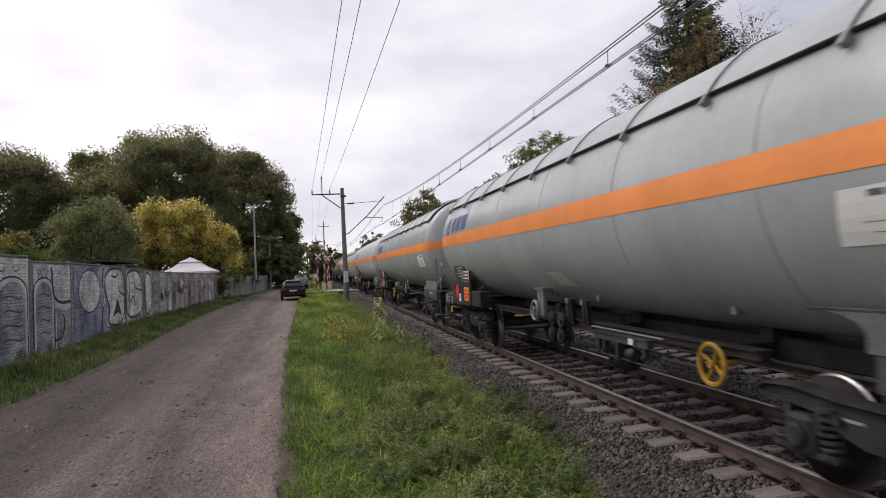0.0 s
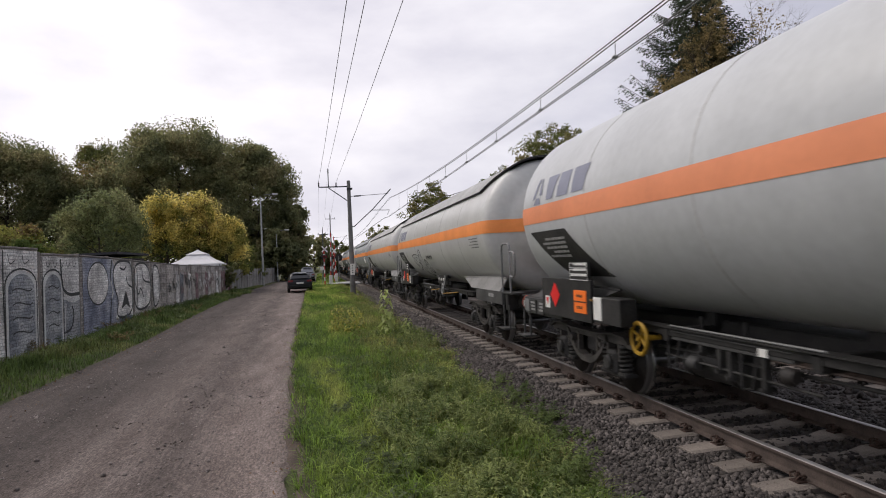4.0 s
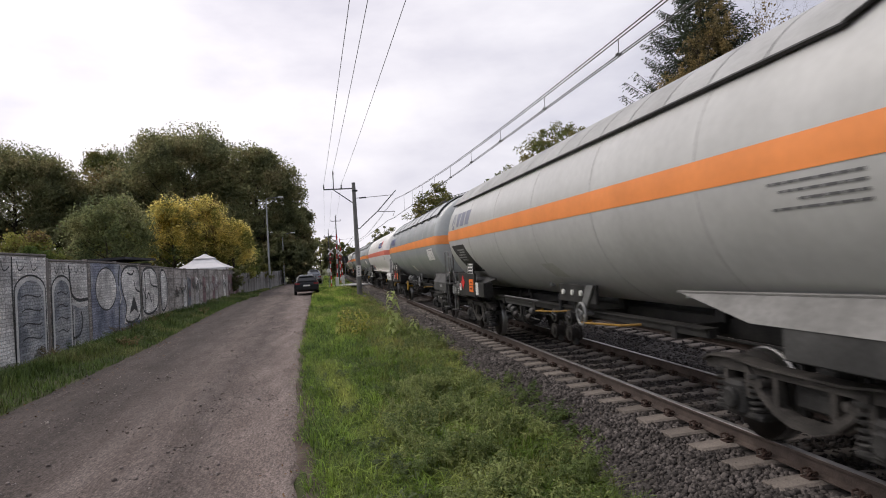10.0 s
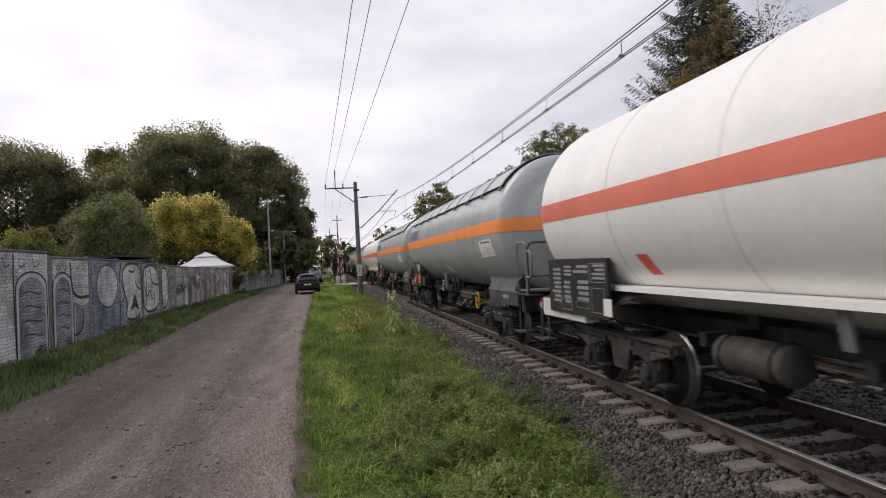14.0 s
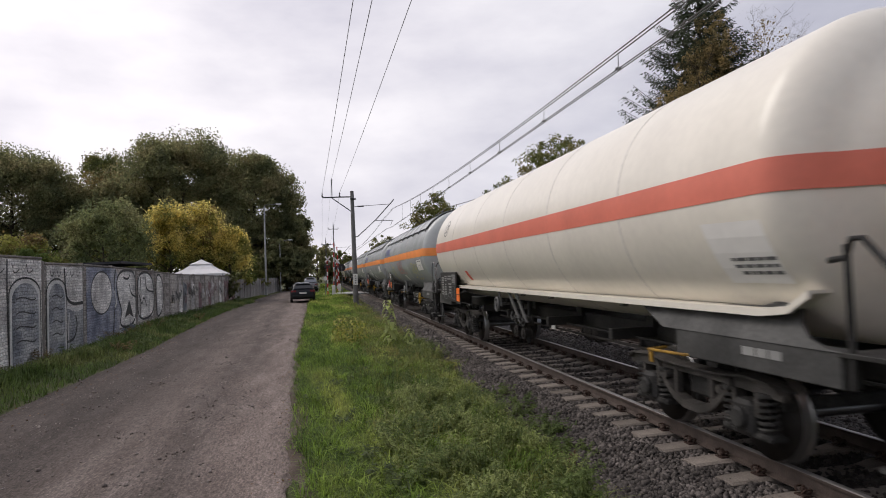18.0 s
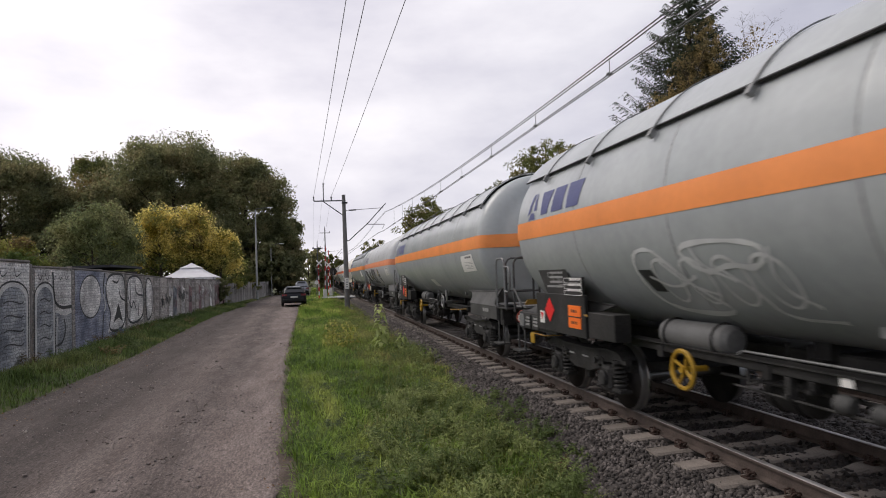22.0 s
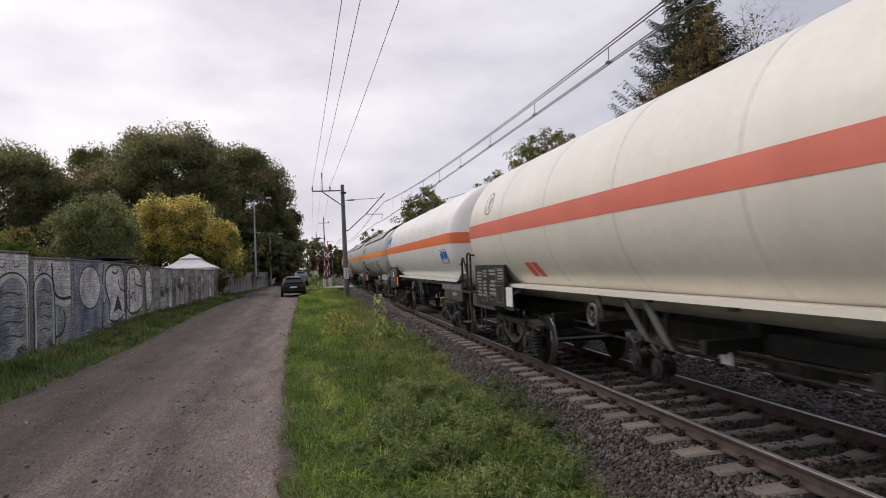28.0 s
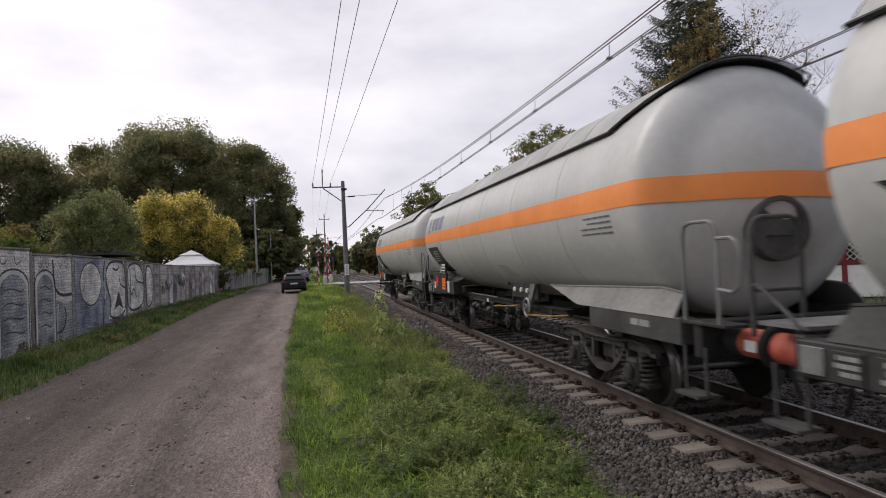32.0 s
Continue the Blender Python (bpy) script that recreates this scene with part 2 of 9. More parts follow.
M = {
    "road": None,
    "soil": material("grassy_soil", [(0.040, 0.050, 0.015), (0.065, 0.075, 0.025), (0.085, 0.075, 0.038)], 1.3, 0.95, 0.6, fine=0.25, bump_scale=20),
    "bed": material("ballast_bed", [(0.030, 0.026, 0.024), (0.060, 0.053, 0.049), (0.090, 0.080, 0.075)], 9.0, 0.9, 1.0, fine=0.3, bump_scale=22),
    "stone": material("ballast_stone", [(0.052, 0.045, 0.041), (0.13, 0.113, 0.105)], 3.0, 0.85, island=0.6),
    "rail": material("rusty_rail", [(0.055, 0.041, 0.035), (0.10, 0.076, 0.064)], 6.0, 0.75, 0.3, fine=0.2),
    "railtop": material("polished_rail_head", [(0.25, 0.235, 0.225), (0.36, 0.34, 0.33)], 5.0, 0.38, metal=0.7),
    "sleeper": material("weathered_concrete", [(0.135, 0.115, 0.100), (0.22, 0.19, 0.165)], 4.0, 0.9, 0.4, fine=0.22, random_amount=0.25),
    "clip": material("rusty_clip", [(0.035, 0.022, 0.018), (0.07, 0.042, 0.032)], 20.0, 0.8, 0.3),
    "concrete": material("fence_concrete", [(0.13, 0.118, 0.108), (0.26, 0.235, 0.215)], 2.2, 0.92, 0.6, fine=0.2, random_amount=0.12, bump_scale=18),
    "tank_dark": material("grey_tank_paint", [(0.33, 0.355, 0.355), (0.385, 0.408, 0.407), (0.425, 0.447, 0.445)], 0.6, 0.27, fine=0.04, spread=(0.25, 0.75), spec=0.5),
    "tank_light": material("light_grey_tank_paint", [(0.46, 0.46, 0.44), (0.535, 0.535, 0.515)], 0.6, 0.34, fine=0.05, spread=(0.25, 0.75), spec=0.45),
    "tank_cream": material("cream_tank_paint", two((0.80, 0.755, 0.665), 0.05), 0.6, 0.3, fine=0.03, spread=(0.25, 0.75), spec=0.45),
    "tank_white": material("white_tank_paint", two((0.85, 0.83, 0.795), 0.04), 0.6, 0.3, fine=0.03, spread=(0.25, 0.75), spec=0.45),
    "orange": material("orange_stripe_paint", two((0.88, 0.30, 0.085), 0.06), 0.9, 0.45, fine=0.03),
    "red_stripe": material("red_stripe_paint", two((0.72, 0.20, 0.14), 0.06), 0.9, 0.45, fine=0.03),
    "red_orange": material("red_orange_stripe_paint", two((0.78, 0.19, 0.075), 0.05), 0.9, 0.45, fine=0.03),
    "frame_grey": material("grimy_grey_frame", [(0.042, 0.042, 0.041), (0.095, 0.094, 0.091)], 1.6, 0.65, 0.2, fine=0.2),
    "frame_mid": material("mid_grey_frame", [(0.10, 0.10, 0.098), (0.16, 0.16, 0.157)], 1.6, 0.6, 0.15, fine=0.12),
    "frame_white": material("dusty_white_frame", [(0.48, 0.47, 0.45), (0.70, 0.69, 0.67)], 1.6, 0.6, 0.15, fine=0.1),
    "black": material("black_steel", [(0.012, 0.012, 0.012), (0.04, 0.038, 0.036)], 2.5, 0.6, 0.2, fine=0.25),
    "bogie": material("brake_dust_steel", [(0.016, 0.0155, 0.015), (0.058, 0.056, 0.053)], 3.0, 0.7, 0.4, fine=0.35),
    "bogie_dusty": material("dusty_brown_steel", [(0.026, 0.024, 0.022), (0.095, 0.086, 0.078)], 3.0, 0.7, 0.4, fine=0.35),
    "wheel": material("wheel_steel", [(0.014, 0.0125, 0.0115), (0.04, 0.035, 0.032)], 5.0, 0.6, 0.2, fine=0.2),
    "tread": material("bright_wheel_tread", two((0.30, 0.295, 0.29)), 4.0, 0.35, metal=0.9),
    "buffer_red": material("red_buffer_paint", [(0.36, 0.07, 0.05), (0.58, 0.15, 0.10)], 6.0, 0.5, fine=0.2),
    "sign_orange": material("orange_hazard_plate", two((0.95, 0.20, 0.03), 0.05), 3.0, 0.4),
    "sign_red": material("red_hazard_diamond", two((0.75, 0.03, 0.03), 0.05), 3.0, 0.4),
    "sign_white": material("white_plate", two((0.75, 0.74, 0.70), 0.06), 3.0, 0.5),
    "ink": material("dark_lettering", two((0.03, 0.03, 0.035)), 3.0, 0.6),
    "ink_white": material("pale_lettering", two((0.30, 0.30, 0.29)), 3.0, 0.6),
    "logo_blue": material("blue_grey_logo", two((0.075, 0.085, 0.20), 0.1), 3.0, 0.5),
    "logo_faded": material("faded_grey_logo", two((0.22, 0.23, 0.29), 0.1), 3.0, 0.5),
    "blue": material("bright_blue_logo", two((0.03, 0.17, 0.50), 0.1), 3.0, 0.5),
    "navy": material("navy_logo", two((0.03, 0.06, 0.25), 0.1), 3.0, 0.5),
    "logo_red": material("red_logo", two((0.75, 0.13, 0.09), 0.1), 3.0, 0.5),
    "yellow": material("yellow_paint", [(0.26, 0.15, 0.018), (0.50, 0.30, 0.028)], 4.0, 0.5, fine=0.2),
    "galv": material("galvanised_steel", two((0.22, 0.222, 0.22), 0.2), 5.0, 0.55, metal=0.4, fine=0.15),
    "mast": material("weathered_mast_concrete", [(0.13, 0.125, 0.12), (0.22, 0.215, 0.205)], 2.0, 0.9, 0.3, fine=0.15),
    "lamp_pole": material("pale_grey_lamp_pole", [(0.30, 0.30, 0.295), (0.42, 0.42, 0.41)], 2.0, 0.7, 0.15, fine=0.12),
    "steel": material("dark_steel", two((0.05, 0.05, 0.052), 0.25), 5.0, 0.6, metal=0.4),
    "wire": material("copper_wire", two((0.10, 0.098, 0.096), 0.15), 5.0, 0.5, metal=0.5),
    "tank_mid": material("mid_grey_tank_paint", [(0.44, 0.452, 0.452), (0.52, 0.532, 0.532)], 0.6, 0.34, fine=0.05, spread=(0.25, 0.75), spec=0.45),
    "orange_pale": material("faded_orange_stripe_paint", two((0.80, 0.29, 0.14), 0.06), 0.9, 0.5, fine=0.03),
    "shade": material("dusty_sunshade", [(0.30, 0.30, 0.29), (0.44, 0.44, 0.43)], 1.2, 0.6, fine=0.08, random_amount=0.05),
    "frame_dark": material("dark_grey_frame", [(0.018, 0.018, 0.018), (0.055, 0.054, 0.052)], 1.6, 0.6, 0.2, fine=0.25),
    # oily ballast, its colour lowered further for shade under wagons and less bounce
    "stone_oily_shaded": material("oily_shade_darkened_ballast", [(0.022, 0.018, 0.016), (0.062, 0.052, 0.047)], 3.0, 0.8, island=0.6),
    "frame_pale": material("pale_grey_frame", [(0.16, 0.158, 0.15), (0.27, 0.265, 0.255)], 1.2, 0.6, 0.15, fine=0.15),
    "seam": material("grimy_weld_seam", [(0.22, 0.225, 0.22), (0.33, 0.335, 0.33)], 1.5, 0.6, fine=0.2),
    "board_fence": material("silvered_fence_board", [(0.20, 0.19, 0.18), (0.36, 0.345, 0.33)], 1.2, 0.9, 0.4, fine=0.2, random_amount=0.35, stretch=(5, 5, 1)),
    "litter": material("fallen_leaf", [(0.10, 0.055, 0.028), (0.22, 0.13, 0.06)], 3.0, 0.85, island=0.4),
    "signal_white": material("weathered_signal_white", two((0.72, 0.71, 0.68), 0.1), 3.0, 0.6, fine=0.1),
    "signal_red": material("weathered_signal_red", two((0.55, 0.05, 0.045), 0.12), 3.0, 0.6, fine=0.1),
    "rod_yellow": material("worn_yellow_rod", [(0.16, 0.085, 0.018), (0.40, 0.23, 0.035)], 4.0, 0.6, fine=0.25),
    "margin": material("brown_lane_margin", [(0.062, 0.046, 0.036), (0.115, 0.088, 0.070)], 2.5, 0.95, 0.8, fine=0.3, bump_scale=30),
    "seam_light": material("light_weld_seam", [(0.38, 0.375, 0.36), (0.50, 0.495, 0.48)], 1.5, 0.5, fine=0.15),
    "seam_pale": material("pale_weld_seam", [(0.58, 0.55, 0.50), (0.76, 0.725, 0.67)], 1.5, 0.5, fine=0.15),
    "spray_silver": material("silver_spray_paint", [(0.40, 0.40, 0.395), (0.55, 0.55, 0.54)], 2.0, 0.5, fine=0.1),
    "patch": material("bare_paint_patch", two((0.42, 0.42, 0.38), 0.1), 2.0, 0.6, fine=0.1),
    "ink_grey": material("grey_lettering", two((0.13, 0.13, 0.13)), 3.0, 0.6),
    "spray_black": material("black_spray_paint", two((0.035, 0.037, 0.037), 0.3), 2.0, 0.6),
    "spray_white": material("white_spray_paint", two((0.58, 0.59, 0.58), 0.15), 2.0, 0.6),
    "sprayed_white": material("white_wall_spray", [(0.45, 0.45, 0.44), (0.68, 0.68, 0.66)], 2.0, 0.7, fine=0.2),
    "spray_red": material("red_spray_paint", two((0.36, 0.05, 0.06), 0.15), 2.0, 0.6),
    "spray_yellow": material("yellow_spray_paint", two((0.33, 0.30, 0.07), 0.15), 2.0, 0.6),
    "spray_yellow_bright": material("bright_yellow_spray_paint", two((0.60, 0.46, 0.05), 0.12), 2.0, 0.6),
    "spray_cream": material("cream_spray_paint", [(0.30, 0.27, 0.16), (0.52, 0.48, 0.33)], 2.0, 0.6, fine=0.15),
    "spray_blue": material("blue_spray_paint", [(0.13, 0.16, 0.24), (0.24, 0.27, 0.36)], 2.0, 0.7, fine=0.15),
    "slab": None,
    "deck": material("crossing_concrete", [(0.30, 0.30, 0.30), (0.48, 0.48, 0.48)], 1.0, 0.9, 0.3, fine=0.1),
    "canvas": material("white_canvas", two((0.74, 0.72, 0.72), 0.06), 1.5, 0.8, 0.15, fine=0.04),
    "plank": material("dark_planks", [(0.03, 0.026, 0.024), (0.07, 0.06, 0.055)], 1.5, 0.85, 0.4, fine=0.2, stretch=(6, 6, 1)),
    "roof_felt": material("dark_roof_felt", [(0.035, 0.035, 0.04), (0.07, 0.07, 0.078)], 1.5, 0.9, 0.3, fine=0.15),
    "hut_red": material("dark_red_timber", [(0.16, 0.02, 0.028), (0.26, 0.04, 0.05)], 2.0, 0.7, 0.2, fine=0.15),
    "car_dark": material("dark_car_paint", two((0.010, 0.011, 0.014), 0.1), 1.0, 0.4, spec=0.35),
    "car_silver": material("silver_car_paint", two((0.27, 0.28, 0.30), 0.1), 1.0, 0.3, metal=0.3),
    "rubber": material("black_rubber", two((0.018, 0.018, 0.018), 0.2), 4.0, 0.8),
    "tail": material("red_tail_glass", two((0.14, 0.012, 0.012), 0.1), 4.0, 0.2),
    "stalk": material("green_stalk", [(0.08, 0.09, 0.03), (0.13, 0.13, 0.05)], 4.0, 0.8),
    "lane_stone": material("lane_pebble", [(0.10, 0.083, 0.075), (0.26, 0.225, 0.205)], 3.0, 0.9, island=0.45),
    "bed_dark": material("dark_earth_crumb", [(0.060, 0.048, 0.042), (0.12, 0.098, 0.086)], 3.0, 0.95, island=0.5),
    "bark": material("bark", [(0.035, 0.028, 0.022), (0.085, 0.07, 0.055)], 3.0, 0.95, 0.7, fine=0.2, stretch=(4, 4, 1)),
}


def weather(m, low=0.955, high=1.025):
    """Rain-washed streaks that run down the sides, over the paint."""
    nt = m.node_tree
    n, bs = nt.nodes.new, nt.nodes["Principled BSDF"]
    tc, mp, no, mr, mx = n("ShaderNodeTexCoord"), n("ShaderNodeMapping"), n("ShaderNodeTexNoise"), n("ShaderNodeMapRange"), n("ShaderNodeMix")
    mp.inputs["Scale"].default_value = (0.4, 1.7, 0.30)
    no.inputs["Scale"].default_value, no.inputs["Detail"].default_value = 1.0, 7.0
    mr.inputs[1].default_value, mr.inputs[2].default_value, mr.inputs[3].default_value, mr.inputs[4].default_value = 0.32, 0.62, low, high
    mx.data_type, mx.blend_type = "RGBA", "MULTIPLY"
    mx.inputs[0].default_value = 1.0
    old = bs.inputs["Base Color"].links[0].from_socket
    for a, b in ((tc.outputs["Object"], mp.inputs[0]), (mp.outputs[0], no.inputs["Vector"]), (no.outputs[0], mr.inputs[0]), (old, mx.inputs[6]), (mr.outputs[0], mx.inputs[7]), (mx.outputs[2], bs.inputs["Base Color"])):
        nt.links.new(a, b)


for key in ("tank_dark", "tank_mid", "tank_light", "orange", "orange_pale", "red_stripe"):
    weather(M[key])
for key in ("tank_cream", "tank_white"):
    weather(M[key], 0.97, 1.012)


def leaf_material(name, colours, amount=0.45, glow=0.35, stretch=(1, 1, 1)):
    """Leaves let some light through."""
    m = material(name, colours, 0.35, 0.65, island=amount, spread=(0.38, 0.62), spec=0.25, stretch=stretch)
    nt = m.node_tree
    bs, out = nt.nodes["Principled BSDF"], nt.nodes["Material Output"]
    tr, mx = nt.nodes.new("ShaderNodeBsdfTranslucent"), nt.nodes.new("ShaderNodeMixShader")
    mx.inputs[0].default_value = glow
    nt.links.new(bs.inputs["Base Color"].links[0].from_socket, tr.inputs[0])
    nt.links.new(bs.outputs[0], mx.inputs[1])
    nt.links.new(tr.outputs[0], mx.inputs[2])
    nt.links.new(mx.outputs[0], out.inputs[0])
    return m


M.update({
    "oak": leaf_material("oak_leaves", [(0.172, 0.186, 0.098), (0.248, 0.254, 0.124), (0.325, 0.286, 0.150)], 0.38, 0.65),
    "green": leaf_material("green_leaves", [(0.085, 0.12, 0.032), (0.155, 0.185, 0.05), (0.21, 0.195, 0.07)], 0.4, 0.55),
    "willow": leaf_material("grey_green_leaves", [(0.14, 0.170, 0.080), (0.235, 0.260, 0.115), (0.34, 0.33, 0.16)], 0.5, 0.5),
    "yellow_leaf": leaf_material("yellow_autumn_leaves", [(0.46, 0.42, 0.14), (0.75, 0.63, 0.20), (0.88, 0.75, 0.30)], 0.42, 0.62),
    "olive": leaf_material("olive_leaves", [(0.20, 0.215, 0.06), (0.37, 0.345, 0.09)], 0.4, 0.5),
    "needle": leaf_material("spruce_needles", [(0.030, 0.044, 0.026), (0.066, 0.082, 0.045)], 0.5),
    "rust_leaf": leaf_material("brown_dying_leaves", [(0.15, 0.115, 0.05), (0.30, 0.22, 0.09)], 0.45, 0.45),
    "bronze_leaf": leaf_material("bronze_autumn_leaves", [(0.13, 0.115, 0.06), (0.23, 0.185, 0.085), (0.36, 0.265, 0.11)], 0.5, 0.5),
    "grass": leaf_material("grass_blades", [(0.120, 0.198, 0.032), (0.212, 0.315, 0.052), (0.40, 0.44, 0.11)], 0.6, 0.42, (2.2, 0.4, 1)),
    "grass_deep": leaf_material("deep_green_grass_blades", [(0.060, 0.10, 0.026), (0.11, 0.165, 0.045), (0.22, 0.25, 0.08)], 0.55, 0.4, (2.2, 0.4, 1)),
    "grass_dark": leaf_material("dark_grass_blades", [(0.035, 0.05, 0.014), (0.06, 0.075, 0.024), (0.09, 0.09, 0.04)], 0.4),
    "grass_verge": leaf_material("verge_grass_blades", [(0.065, 0.100, 0.028), (0.115, 0.168, 0.046), (0.21, 0.22, 0.08)], 0.55, 0.42),
    "grass_dry": leaf_material("dry_tipped_grass", [(0.125, 0.165, 0.038), (0.20, 0.225, 0.060), (0.30, 0.275, 0.10)], 0.45),
    "olive_green": leaf_material("olive_green_leaves", [(0.100, 0.118, 0.040), (0.165, 0.175, 0.056), (0.24, 0.21, 0.08)], 0.4, 0.55),
    "herb_green": leaf_material("green_weed_leaves", [(0.092, 0.135, 0.038), (0.165, 0.205, 0.062)], 0.45),
    "herb_dark": leaf_material("dark_weed_leaves", [(0.070, 0.105, 0.036), (0.13, 0.175, 0.058)], 0.45),
    "herb_yellow": leaf_material("yellow_weed_leaves", [(0.27, 0.29, 0.06), (0.48, 0.42, 0.10)], 0.35),
    "herb_blue": leaf_material("grey_green_weed_leaves", [(0.085, 0.115, 0.050), (0.15, 0.18, 0.085)], 0.35),
    "stalk_leaf": leaf_material("pale_broad_leaves", [(0.28, 0.34, 0.11), (0.46, 0.50, 0.20)], 0.3),
    "herb": leaf_material("weed_leaves", [(0.16, 0.205, 0.066), (0.27, 0.31, 0.105), (0.42, 0.41, 0.165)], 0.45),
    "red_herb": leaf_material("reddish_weed_leaves", [(0.09, 0.030, 0.024), (0.14, 0.065, 0.04)], 0.35),
})


def slab_material(name, stops):
    """Precast concrete cast to look like thin coursed stone."""
    m = material(name, stops, 1.1, 0.92, 0.0, fine=0.4, random_amount=0.14, spread=(0.34, 0.66))
    nt = m.node_tree
    n = nt.nodes.new
    bs, tc, br, wob, add = nt.nodes["Principled BSDF"], n("ShaderNodeTexCoord"), n("ShaderNodeTexBrick"), n("ShaderNodeTexNoise"), n("ShaderNodeMix")
    sep, mp = n("ShaderNodeSeparateXYZ"), n("ShaderNodeCombineXYZ")
    for a, b in ((1, 0), (2, 1)):
        nt.links.new(sep.outputs[a], mp.inputs[b])
    br.inputs["Scale"].default_value, br.inputs["Brick Width"].default_value, br.inputs["Row Height"].default_value = 1.0, 0.62, 0.088
    br.inputs["Mortar Size"].default_value, br.inputs["Mortar Smooth"].default_value = 0.012, 0.9
    br.offset, br.squash = 0.37, 0.6
    br.inputs["Color1"].default_value, br.inputs["Color2"].default_value, br.inputs["Mortar"].default_value = (1.22, 1.22, 1.22, 1), (0.86, 0.86, 0.86, 1), (0.60, 0.60, 0.60, 1)
    wob.inputs["Scale"].default_value = 3.0
    add.data_type, add.blend_type = "RGBA", "LINEAR_LIGHT"
    add.inputs[0].default_value = 0.05
    nt.links.new(tc.outputs["Object"], sep.inputs[0])
    nt.links.new(tc.outputs["Object"], wob.inputs["Vector"])
    nt.links.new(mp.outputs[0], add.inputs[6])
    nt.links.new(wob.outputs["Color"], add.inputs[7])
    nt.links.new(add.outputs[2], br.inputs["Vector"])
    mx = n("ShaderNodeMix")
    mx.data_type, mx.blend_type = "RGBA", "MULTIPLY"
    mx.inputs[0].default_value = 1.0
    old = bs.inputs["Base Color"].links[0].from_socket
    nt.links.new(old, mx.inputs[6])
    nt.links.new(br.outputs["Color"], mx.inputs[7])
    nt.links.new(mx.outputs[2], bs.inputs["Base Color"])
    bp = n("ShaderNodeBump")
    bp.invert = True
    bp.inputs["Strength"].default_value, bp.inputs["Distance"].default_value = 0.6, 0.02
    nt.links.new(br.outputs["Fac"], bp.inputs["Height"])
    nt.links.new(bp.outputs[0], bs.inputs["Normal"])
    return m


def road_material():
    """Packed dirt: paler worn wheel tracks along the lane, blotches, small embedded stones."""
    m = material("packed_dirt_road", [(0.076, 0.060, 0.053), (0.099, 0.080, 0.072), (0.126, 0.104, 0.095)], 1.1, 0.95, fine=0.36, stretch=(2.8, 0.55, 1), spread=(0.28, 0.72))
    nt = m.node_tree
    n, bs = nt.nodes.new, nt.nodes["Principled BSDF"]
    tc, sep, wob, add, ramp = n("ShaderNodeTexCoord"), n("ShaderNodeSeparateXYZ"), n("ShaderNodeTexNoise"), n("ShaderNodeMath"), n("ShaderNodeValToRGB")
    mp = n("ShaderNodeMapping")
    mp.inputs["Scale"].default_value = (0.9, 0.28, 1)
    wob.inputs["Scale"].default_value, wob.inputs["Detail"].default_value = 1.0, 5.0
    mad, lean = n("ShaderNodeMath"), n("ShaderNodeMath")
    mad.operation = lean.operation = "MULTIPLY_ADD"
    mad.inputs[1].default_value, mad.inputs[2].default_value = 2.0, -1.0
    lean.inputs[1].default_value = 0.028
    nt.links.new(tc.outputs["Object"], sep.inputs[0])
    nt.links.new(tc.outputs["Object"], mp.inputs[0])
    nt.links.new(mp.outputs[0], wob.inputs["Vector"])
    nt.links.new(wob.outputs[0], mad.inputs[0])
    nt.links.new(sep.outputs[1], lean.inputs[0])
    nt.links.new(sep.outputs[0], lean.inputs[2])
    nt.links.new(lean.outputs[0], add.inputs[0])
    nt.links.new(mad.outputs[0], add.inputs[1])
    mr = n("ShaderNodeMapRange")
    mr.inputs[1].default_value, mr.inputs[2].default_value = -5.2, 0.2
    nt.links.new(add.outputs[0], mr.inputs[0])
    els = ramp.color_ramp.elements
    stops = ((0.0, 0.44), (0.15, 0.76), (0.30, 0.56), (0.46, 0.98), (0.56, 1.26), (0.68, 0.86), (0.83, 1.70), (0.93, 1.60), (1.0, 1.0))
    while len(els) < len(stops):
        els.new(0.5)
    for e, (p, g) in zip(els, stops):
        e.position, e.color = p, (g, g * 0.99, g * 0.98, 1)
    nt.links.new(mr.outputs[0], ramp.inputs[0])
    def times(a, b, f=1.0):
        mx = n("ShaderNodeMix")
        mx.data_type, mx.blend_type = "RGBA", "MULTIPLY"
        mx.inputs[0].default_value = f
        nt.links.new(a, mx.inputs[6])
        nt.links.new(b, mx.inputs[7])
        return mx.outputs[2]
    col = times(bs.inputs["Base Color"].links[0].from_socket, ramp.outputs[0])
    # small stones set in the dirt
    height = None
    for scale, lo, hi in ((55.0, 0.6, 1.5), (130.0, 0.65, 1.35)):
        vo, vr = n("ShaderNodeTexVoronoi"), n("ShaderNodeMapRange")
        vo.inputs["Scale"].default_value = scale
        nt.links.new(tc.outputs["Object"], vo.inputs["Vector"])
        sp = n("ShaderNodeSeparateColor")
        nt.links.new(vo.outputs["Color"], sp.inputs[0])
        vr.inputs[1].default_value, vr.inputs[2].default_value, vr.inputs[3].default_value, vr.inputs[4].default_value = 0.0, 1.0, lo, hi
        nt.links.new(sp.outputs[0], vr.inputs[0])
        col = times(col, vr.outputs[0], 0.75)
        height = height or vo.outputs["Distance"]
    nt.links.new(col, bs.inputs["Base Color"])
    bp = n("ShaderNodeBump")
    bp.invert = True
    bp.inputs["Strength"].default_value, bp.inputs["Distance"].default_value = 0.5, 0.012
    nt.links.new(height, bp.inputs["Height"])
    nt.links.new(bp.outputs[0], bs.inputs["Normal"])
    return m


M["road"] = road_material()
M["slab"] = slab_material("coursed_concrete_slab", [(0.22, 0.20, 0.185), (0.36, 0.33, 0.305), (0.52, 0.485, 0.45)])
